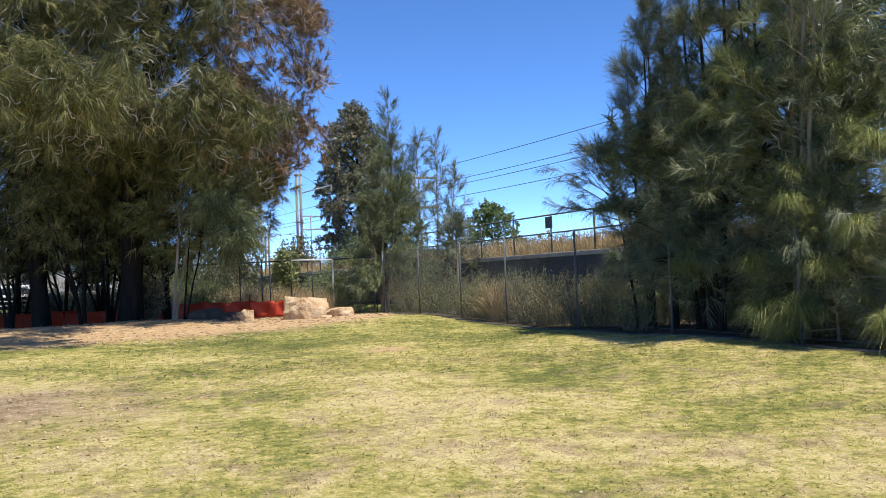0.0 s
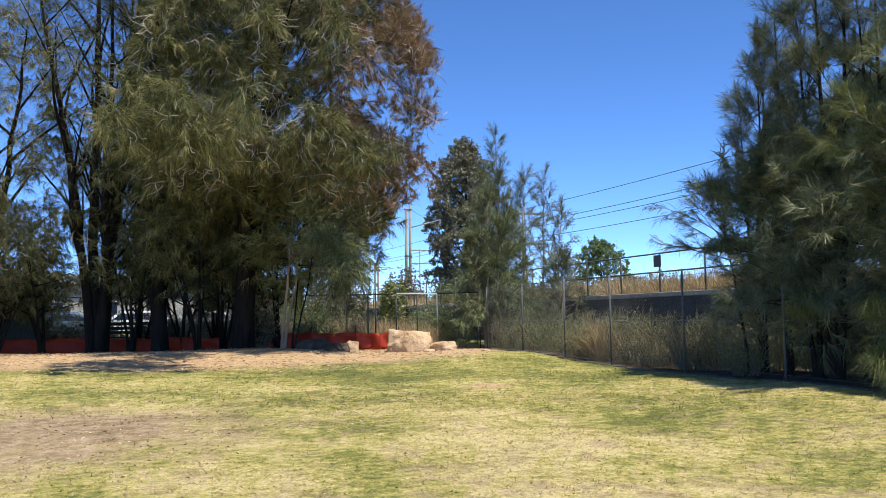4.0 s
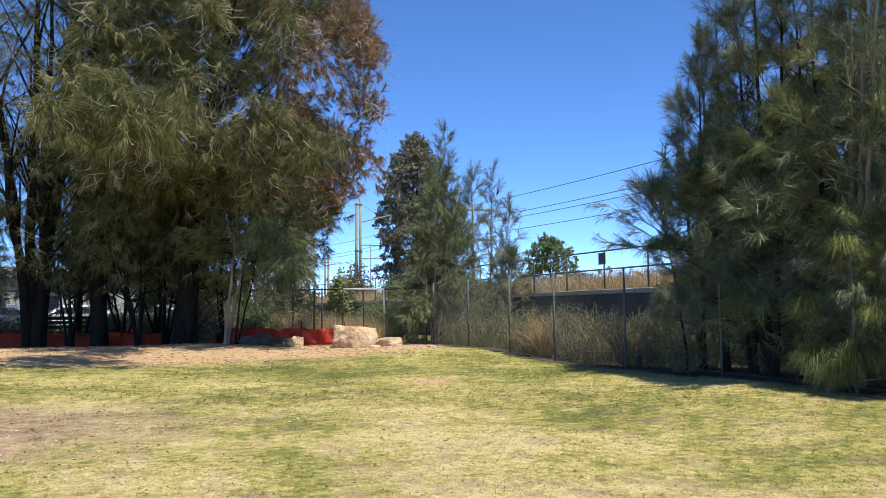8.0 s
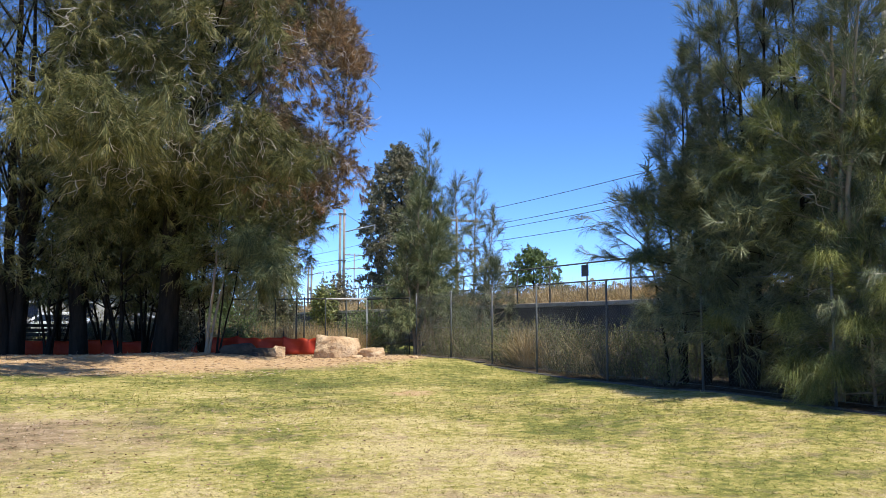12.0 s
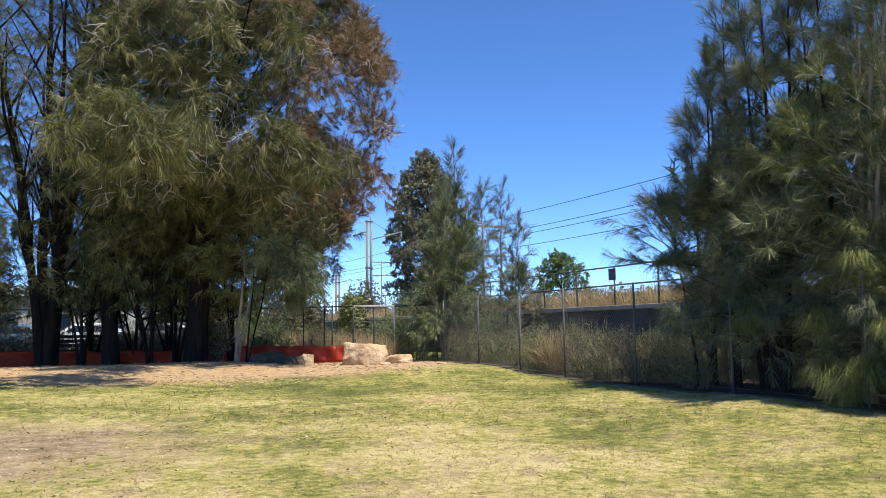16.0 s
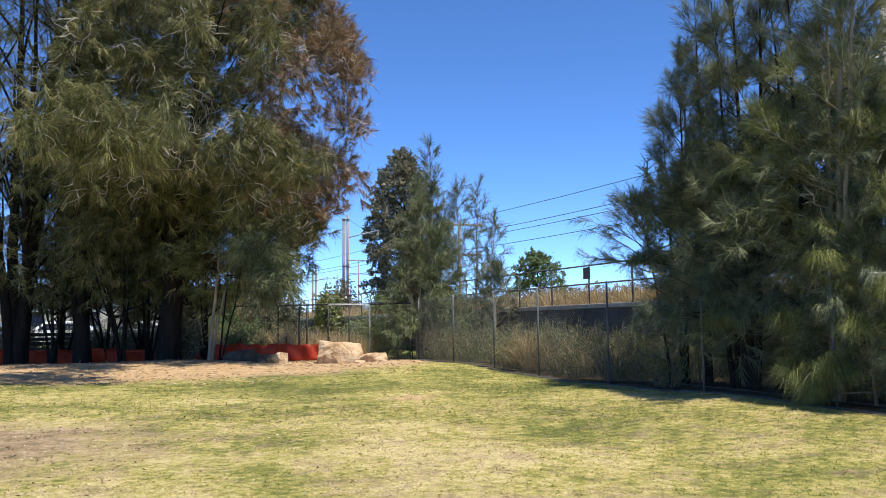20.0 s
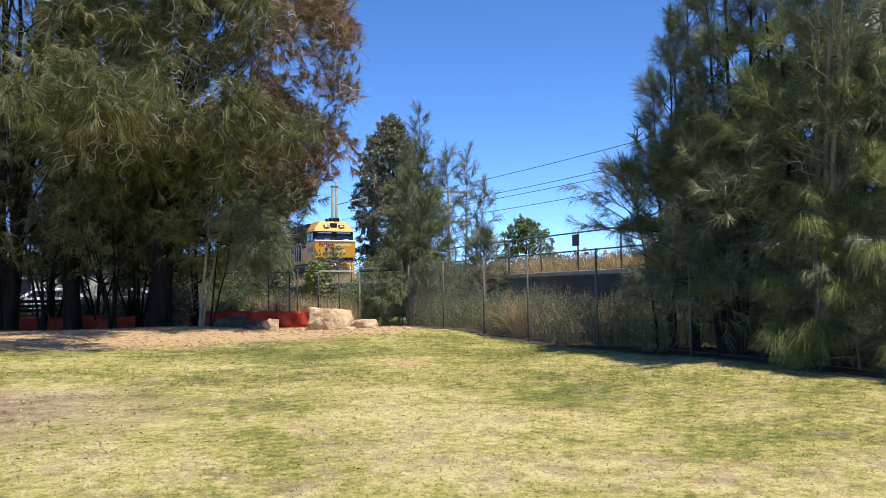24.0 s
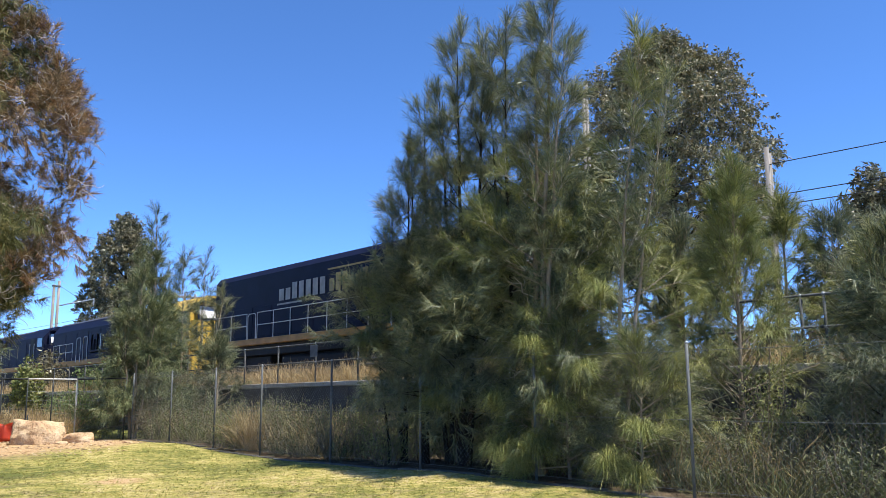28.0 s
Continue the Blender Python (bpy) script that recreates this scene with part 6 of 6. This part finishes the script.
for x, y, h, r, m in ((14.4, 38.5, 1.8, 1.3, MAT_FARGREEN), (14.2, 33.5, 1.1, 0.8, MAT_WEED), (22.6, 57.5, 2.4, 1.6, MAT_LIME), (23.4, 63, 2.2, 1.6, MAT_FARGREEN), (24.5, 70, 2.6, 2.2, MAT_GUM_DARK), (23.0, 47, 1.6, 1.3, MAT_FARGREEN), (25, 30, 1.9, 1.4, MAT_WEED), (26, 38, 2.0, 1.6, MAT_FARGREEN), (24.5, 8.5, 2.4, 1.5, MAT_WEED), (24, 12.5, 2.2, 1.5, MAT_LIME)):
    k += 1
    shrub(x, y, h, r, 46, 50, m, "green bush growing beside the railway", 300 + k, 0.16, 0.07, "bush", 1.85)

# ---- boulders ----
mr = Mat("sandstone", 0.95, 0, 0.2)
rn = mr.noise(2.2, 6, 0.6, vec=mr.local())
rf = mr.noise(22, 4, 0.6, vec=mr.local())
mr.color(mr.mix(mr.step(rf, 0.5, 0.8), mr.ramp(rn, (0.3, (0.36, 0.21, 0.11)), (0.5, (0.56, 0.40, 0.24)), (0.7, (0.64, 0.50, 0.34))), (0.36, 0.22, 0.12)))
mr.bump(mr.math("ADD", rn, rf), 0.7, 0.05)
MAT_STONE = mr.m
MAT_STONE_GREY = plain("grey_stone", (0.11, 0.082, 0.058), 0.95, 0, 0.5, 4, 0.9)


def boulder(x, y, sx, sy, sz, rz, seed, mat, label, sink=0.06, tilt=0.1, peak=0.0, blocky=5.0):
    """A broken stone: a rounded block cut flat by random planes, then roughened; peak raises one end of its top."""
    r = random.Random(seed)
    cuts = [(Vector((r.gauss(0, tilt), r.gauss(0, 0.08) - 0.1, 1)).normalized(), 0.5)]
    for k in range(7):
        a = 6.283 * (k + r.random() * 0.8) / 7
        cuts.append((Vector((math.cos(a), math.sin(a), r.uniform(-0.3, 0.3))).normalized(), r.uniform(0.74, 0.98)))
    for k in range(3):
        a = r.uniform(0, 6.283)
        cuts.append((Vector((math.cos(a), math.sin(a), r.uniform(0.5, 1.0))).normalized(), r.uniform(0.74, 0.86)))
    bm = bmesh.new()
    bmesh.ops.create_icosphere(bm, subdivisions=5, radius=1.0)
    for v in bm.verts:
        p = v.co / (abs(v.co.x) ** blocky + abs(v.co.y) ** blocky + abs(v.co.z) ** blocky) ** (1 / blocky)
        for n, d in cuts:
            over = p.dot(n) - d
            if over > 0:
                p -= n * over * 0.88
        rough = noise.fractal(p * 1.3 + Vector((seed, 0, 0)), 1.0, 2.0, 3) * 0.13 + abs(noise.fractal(p * 3.1 + Vector((0, seed, 0)), 1.0, 2.0, 4)) * -0.05
        p *= 1 + rough + noise.fractal(p * 9 + Vector((0, seed, 3)), 1.0, 2.0, 3) * 0.012
        v.co = Vector((p.x * sx / 1.8, p.y * sy / 1.8, (p.z + 0.5 + peak * p.x * max(0.0, p.z)) * sz / 1.0))
    ob = part("boulder", bm, mat)
    ob.matrix_basis = pose(x, y, gz(x, y) - sink, 0, 0, rz)
    return tagged(ob, label, "rock")


boulder(6.78, 21.95, 1.15, 0.85, 0.56, -14, 3, MAT_STONE, "large pale sandstone boulder with a flat top on bare earth", 0.06, 0.06, -0.12, 4.0)
boulder(7.62, 21.6, 0.82, 0.5, 0.3, -12, 21, MAT_STONE, "low humped pale sandstone boulder on bare earth", 0.09, 0.3, 0.6, 2.2)
boulder(7.1, 21.25, 0.34, 0.28, 0.11, 10, 9, MAT_STONE, "small broken sandstone lump on bare earth", blocky=2.6)
# Dark stone carries the shade here; a paler one stands for the lit end.
boulder(4.35, 22.55, 0.95, 0.5, 0.3, 10, 12, MAT_STONE_GREY, "low dark grey rock in the tree's shade", blocky=2.6)
boulder(4.98, 22.35, 0.6, 0.45, 0.26, -15, 13, MAT_STONE_GREY, "dark grey rock in the tree's shade", blocky=2.6)
boulder(5.3, 22.2, 0.34, 0.36, 0.32, 20, 14, MAT_STONE, "pale rock standing for the lit end of the shaded stones")
boulder(4.7, 22.0, 0.5, 0.4, 0.14, 50, 15, MAT_STONE_GREY, "flat dark grey rock in the tree's shade", blocky=2.6)
boulder(8.6, 21.0, 0.3, 0.25, 0.09, 40, 18, MAT_STONE, "small sandstone lump on bare earth", blocky=2.6)
boulder(7.9, 20.4, 0.22, 0.2, 0.08, 70, 16, MAT_STONE, "small stone on bare earth", blocky=2.6)

# ---- beyond the trees ----
MAT_SHED = plain("dark_green_sheeting", (0.03, 0.05, 0.045), 0.5, 0.2, 0.3, 2, 0.05)
MAT_CREAM = plain("cream_wall", (0.40, 0.385, 0.35), 0.85, 0, 0.15, 0.6, 0.1)
MAT_ROOF_PALE = plain("pale_roof_sheeting", (0.55, 0.57, 0.58), 0.5, 0.3, 0.2, 1, 0.05)
MAT_TYRE = plain("tyre_rubber", (0.02, 0.02, 0.02), 0.9, 0, 0.3, 6, 0.2)

shed = empty("shed", -4.2, 30.6, gz(-4.2, 30.6), label="small dark green corrugated metal shed behind the trees", category="shed")
shed_wall = part("wall", box(-1.25, 1.45, -0.98, 1.2, 0, 2.3), MAT_SHED, shed)
for k in range(16):
    part("rib", box(-1.2 + 0.165 * k, -1.2 + 0.165 * k + 0.09, -1.02, -0.981, 0, 2.3), MAT_SHED, shed_wall)
part("roof", prism([(-1.2, 2.31), (1.4, 2.31), (1.4, 2.45), (-1.2, 2.55)], -1.4, 1.6), MAT_SHED, shed)

bld = empty("warehouse", -3, 78, 0.5, label="long low cream warehouse with pale metal roof", category="building")
part("wall", box(-20, 12, 0, 14, 0, 4.1), MAT_CREAM, bld)
part("roof", prism([(-0.6, 4.1), (14.6, 4.1), (7, 5.3)], -20.5, 12.5), MAT_ROOF_PALE, bld)
for k in range(7):
    x = -17 + 4.2 * k
    wdw = part("window", box(x, x + 1.8, -0.06, 0.02, 1.4, 2.6), MAT_GLASS, bld)
    part("frame", box(x - 0.08, x + 1.88, -0.1, -0.061, 2.6, 2.7), MAT_WHITE, wdw)
part("roller_door", box(8.0, 11.2, -0.06, 0.02, 0, 3.2), MAT_GREY_ROOF, bld)


def parked_car(x, y, rz, paint, label):
    c = empty("parked_car", x, y, gz(x, y), rz, label=label, category="car")
    body = [(-2.15, 0.35), (2.1, 0.35), (2.15, 0.75), (1.95, 0.92), (1.0, 1.02), (0.35, 1.48), (-1.2, 1.5), (-2.0, 1.02), (-2.18, 0.9)]
    bmb = bmesh.new()
    rows = []
    for sx, kk in ((-0.86, 0.92), (-0.8, 1.0), (0.8, 1.0), (0.86, 0.92)):
        rows.append([bmb.verts.new((sx if z < 1.1 else sx * 0.82, yy * (0.99 if abs(sx) > 0.82 else 1), z * (kk if z > 1.1 else 1))) for yy, z in body])
    for r0, r1 in zip(rows[:-1], rows[1:]):
        for i in range(len(body)):
            j = (i + 1) % len(body)
            bmb.faces.new((r0[i], r0[j], r1[j], r1[i]))
    bmb.faces.new(rows[0][::-1])
    bmb.faces.new(rows[-1])
    bmesh.ops.recalc_face_normals(bmb, faces=bmb.faces)
    part("body", bmb, paint, c)
    for sx in (-1, 1):
        part("side_window", prism([(-1.75, 1.0), (0.75, 1.02), (0.3, 1.36), (-1.15, 1.38)], sx * 0.83 - 0.02, sx * 0.83 + 0.02), MAT_GLASS, c)
        for yy in (-1.35, 1.35):
            bmw = bmesh.new()
            bmesh.ops.create_cone(bmw, cap_ends=True, segments=18, radius1=0.33, radius2=0.33, depth=0.2, matrix=pose(sx * 0.78, yy, 0.33, 0, 90, 0))
            wh = part("wheel", bmw, MAT_TYRE, c)
            bmw = bmesh.new()
            bmesh.ops.create_cone(bmw, cap_ends=True, segments=14, radius1=0.2, radius2=0.18, depth=0.02, matrix=pose(sx * 0.89, yy, 0.33, 0, 90, 0))
            part("rim", bmw, MAT_GALV, wh)
    part("windscreen", prism([(1.02, 1.02), (1.06, 1.04), (0.42, 1.46), (0.38, 1.44)], -0.68, 0.68), MAT_GLASS, c)
    part("rear_window", prism([(-1.95, 1.05), (-1.91, 1.03), (-1.2, 1.44), (-1.24, 1.46)], -0.66, 0.66), MAT_GLASS, c)
    return c


MAT_CAR_WHITE = plain("white_car_paint", (0.75, 0.75, 0.74), 0.25, 0, 0.08, 2, 0)
MAT_CAR_BLUE = plain("blue_car_paint", (0.10, 0.18, 0.28), 0.25, 0.2, 0.1, 2, 0)
MAT_CAR_SILVER = plain("silver_car_paint", (0.42, 0.43, 0.44), 0.3, 0.5, 0.1, 2, 0)
parked_car(-0.3, 48.5, 80, MAT_CAR_WHITE, "white parked car beyond the fence")
parked_car(-4.0, 46.5, 95, MAT_CAR_BLUE, "blue parked car beyond the fence")
parked_car(-8.6, 47.5, 88, MAT_CAR_SILVER, "silver parked car beyond the fence")
parked_car(3.6, 52.0, 85, MAT_CAR_SILVER, "silver parked car beyond the fence")

seat = empty("park_bench", -0.3, 29.7, gz(-0.3, 29.7), -4, label="dark timber park bench among the tree trunks", category="bench")
for k in range(4):
    part("seat_slat", box(-0.95, 0.95, -0.3 + 0.13 * k, -0.19 + 0.13 * k, 0.43, 0.47, 0.008), MAT_DARKSTEEL, seat)
for k in range(3):
    part("back_slat", box(-0.95, 0.95, 0.26, 0.3, 0.55 + 0.14 * k, 0.66 + 0.14 * k, 0.008), MAT_DARKSTEEL, seat)
for x in (-0.7, 0.7):
    part("leg", box(x - 0.04, x + 0.04, -0.28, -0.2, 0, 0.43), MAT_DARKSTEEL, seat)
    part("leg", box(x - 0.04, x + 0.04, 0.2, 0.26, 0, 0.98), MAT_DARKSTEEL, seat)

# ---- a belt of distant trees ----
rng = np.random.default_rng(9)
chunks = []
for k in range(100):
    a = radians(-35 + 125 * rng.random())
    d = rng.uniform(120, 190)
    cx, cy, hh = d * math.sin(a), d * math.cos(a), rng.uniform(3.0, 6.5)
    n = 150
    q = rng.normal(size=(n, 3)) * [2.6, 2.6, hh * 0.28] + [cx, cy, 0.6 + hh * 0.5]
    chunks.append(blades(q, rng.normal(size=(n, 3)), 1.1, 0.65, 0.3, rng))
tagged(needle_object("distant_trees", chunks, MAT_GUM_DARK), "belt of distant dark green trees", "trees", kind="stuff")

# ---- birds ----
MAT_FEATHER = plain("grey_feathers", (0.10, 0.10, 0.115), 0.8, 0, 0.35, 14, 0.1)
MAT_WING = plain("grey_wing", (0.18, 0.185, 0.20), 0.8, 0, 0.3, 10, 0.1)


def pigeon():
    b = empty("pigeon", 0, 0, 0, label="grey pigeon in flight with spread wings", category="bird")
    ys = [0.17, 0.15, 0.11, 0.04, -0.05, -0.12, -0.17]
    rr = [0.006, 0.026, 0.03, 0.058, 0.062, 0.036, 0.014]
    zs = [0.02, 0.022, 0.018, 0.0, 0.0, 0.006, 0.01]
    part("body", Tubes().add([(0, y, z) for y, z in zip(ys, zs)], rr, 10).mesh("body", MAT_FEATHER), MAT_FEATHER, b)
    part("beak", Tubes().add([(0, 0.165, 0.02), (0, 0.195, 0.014)], [0.008, 0.002], 6).mesh("beak", MAT_BLACK), MAT_BLACK, b)
    tail = mesh_of("tail", [(-0.02, -0.13, 0.012), (0.02, -0.13, 0.012), (0.075, -0.27, 0.008), (0, -0.285, 0.012), (-0.075, -0.27, 0.008),
                            (-0.02, -0.13, 0.004), (0.02, -0.13, 0.004), (0.075, -0.27, 0.002), (0, -0.285, 0.006), (-0.075, -0.27, 0.002)],
                   [(0, 4, 3, 2, 1), (5, 6, 7, 8, 9), (0, 1, 6, 5), (1, 2, 7, 6), (2, 3, 8, 7), (3, 4, 9, 8), (4, 0, 5, 9)], MAT_FEATHER)
    part("tail", tail, MAT_FEATHER, b)
    wings = []
    for s in (-1, 1):
        out = [(0, 0.07), (0.1, 0.105), (0.19, 0.1), (0.34, 0.0), (0.29, -0.03), (0.2, -0.05), (0.1, -0.075), (0, -0.06)]
        top = [(s * x, y, 0.012 - 0.05 * x * x) for x, y in out]
        bot = [(s * x, y, z - 0.008 * (1 - x)) for (x, y), (_, _, z) in zip(out, top)]
        n = len(out)
        faces = [tuple(range(n)), tuple(range(2 * n - 1, n - 1, -1))] + [(i, n + i, n + (i + 1) % n, (i + 1) % n) for i in range(n)]
        wg = part("wing", mesh_of("wing", top + bot, faces, MAT_WING), MAT_WING, b)
        wg.location = (s * 0.03, 0.01, 0.03)
        wings.append(wg)
    return b, wings


BIRD_A, WINGS_A = pigeon()
BIRD_B, WINGS_B = pigeon()


# ---- what moves ----
def heading(x, y, z, yaw, pitch):
    """A flying bird's pose: yaw to the left of +y, nose up by pitch."""
    return pose(x, y, z) @ pose(0, 0, 0, 0, 0, yaw) @ pose(0, 0, 0, pitch)


def fly(bird, wings, path, beats):
    """Keys for a bird: path rows of t, x, y, z, yaw, pitch; beats rows of t and the wings' angle."""
    walk(bird, [(t, heading(*row)) for t, *row in path])
    for wg, s in zip(wings, (-1, 1)):
        walk(wg, [(t, pose(s * 0.03, 0.01, 0.03, 0, -s * a, 0)) for t, a in beats])


def motions():
    front = [(0, 263.0), (22.5, 70.4), (23, 65.9), (23.5, 61.5), (24, 56.9), (24.5, 51.9), (25, 46.7), (25.5, 41.6), (26, 36.4), (26.5, 31.2), (27, 25.9), (27.5, 20.6), (28, 15.3)]
    for ob, back in ((LOCO_1, 0.0), (LOCO_2, 18.8), (LOCO_3, 38.2)):
        walk(ob, [(t, pose(TRACK_X, y + back, RAIL_Z)) for t, y in front])
    fly(BIRD_A, WINGS_A, [
        (0, 15.4, 14.6, 2.12, 120, 0), (24.6, 15.4, 14.6, 2.12, 120, 0), (25.2, 19.2, 25.4, 3.6, 130, 25), (25.5, 17.17, 24.48, 4.92, 132, 15), (25.7, 14.9, 22.5, 5.0, 140, 5),
        (25.9, 12.8, 20.7, 4.95, 142, 0), (26.2, 9.7, 17.3, 4.55, 148, 0), (26.4, 7.66, 14.14, 4.05, 152, 0), (26.6, 6.15, 11.31, 3.56, 152, 10), (26.8, 5.01, 9.1, 3.35, 150, 28),
        (26.9, 4.47, 8.13, 3.38, 150, 22), (27.0, 3.9, 7.2, 3.43, 150, 8), (27.1, 3.36, 6.33, 3.55, 148, 25), (27.2, 2.78, 5.49, 3.74, 146, 30), (27.6, 0.4, 2.0, 5.0, 146, 15), (28, -2.6, -2.4, 6.2, 146, 10)],
        [(0, -20), (25.0, -20), (25.2, 50), (25.3, -40), (25.4, 30), (25.5, 0), (25.6, 30), (25.7, -45), (25.8, 10), (25.9, 15), (26.0, 20), (26.1, -25), (26.2, 55), (26.3, -30), (26.4, 30), (26.5, 45),
         (26.6, -35), (26.7, 12), (26.8, 45), (26.9, 5), (27.0, -55), (27.1, 8), (27.2, 45), (27.3, -20), (27.4, 30), (27.5, -30), (27.6, 30), (28, 0)])
    fly(BIRD_B, WINGS_B, [
        (0, 15.3, 31.5, 2.02, 170, 0), (25.0, 15.3, 31.5, 2.02, 170, 0), (25.3, 15.8, 30.6, 3.4, 160, 25), (25.5, 15.6, 28.96, 4.12, 150, 15), (25.7, 13.9, 26.5, 4.08, 146, 0), (26.0, 11.78, 23.06, 4.0, 148, 0),
        (26.2, 10.43, 20.4, 4.0, 152, 0), (26.4, 9.27, 17.6, 3.94, 154, 0), (26.6, 8.06, 14.82, 3.9, 155, 0), (26.8, 6.58, 11.3, 3.52, 162, 20), (26.9, 5.97, 9.65, 3.4, 172, 40), (27.0, 5.43, 7.77, 3.22, 184, 50),
        (27.1, 4.77, 5.9, 3.19, 175, 40), (27.2, 4.29, 4.33, 3.16, 165, 20), (27.3, 3.89, 3.0, 3.23, 165, 15), (27.6, 3.0, -1.5, 3.6, 165, 10), (28, 1.8, -7.5, 4.4, 165, 10)],
        [(0, -20), (25.1, -20), (25.3, 45), (25.4, -35), (25.5, 20), (25.6, 0), (25.7, 10), (25.9, -30), (26.0, 30), (26.2, 40), (26.3, -35), (26.4, -20), (26.5, 30), (26.6, -30), (26.7, 10),
         (26.8, 60), (26.9, 35), (27.0, 40), (27.1, 35), (27.2, 30), (27.3, -30), (27.4, 30), (27.6, -20), (28, 0)])


motions()
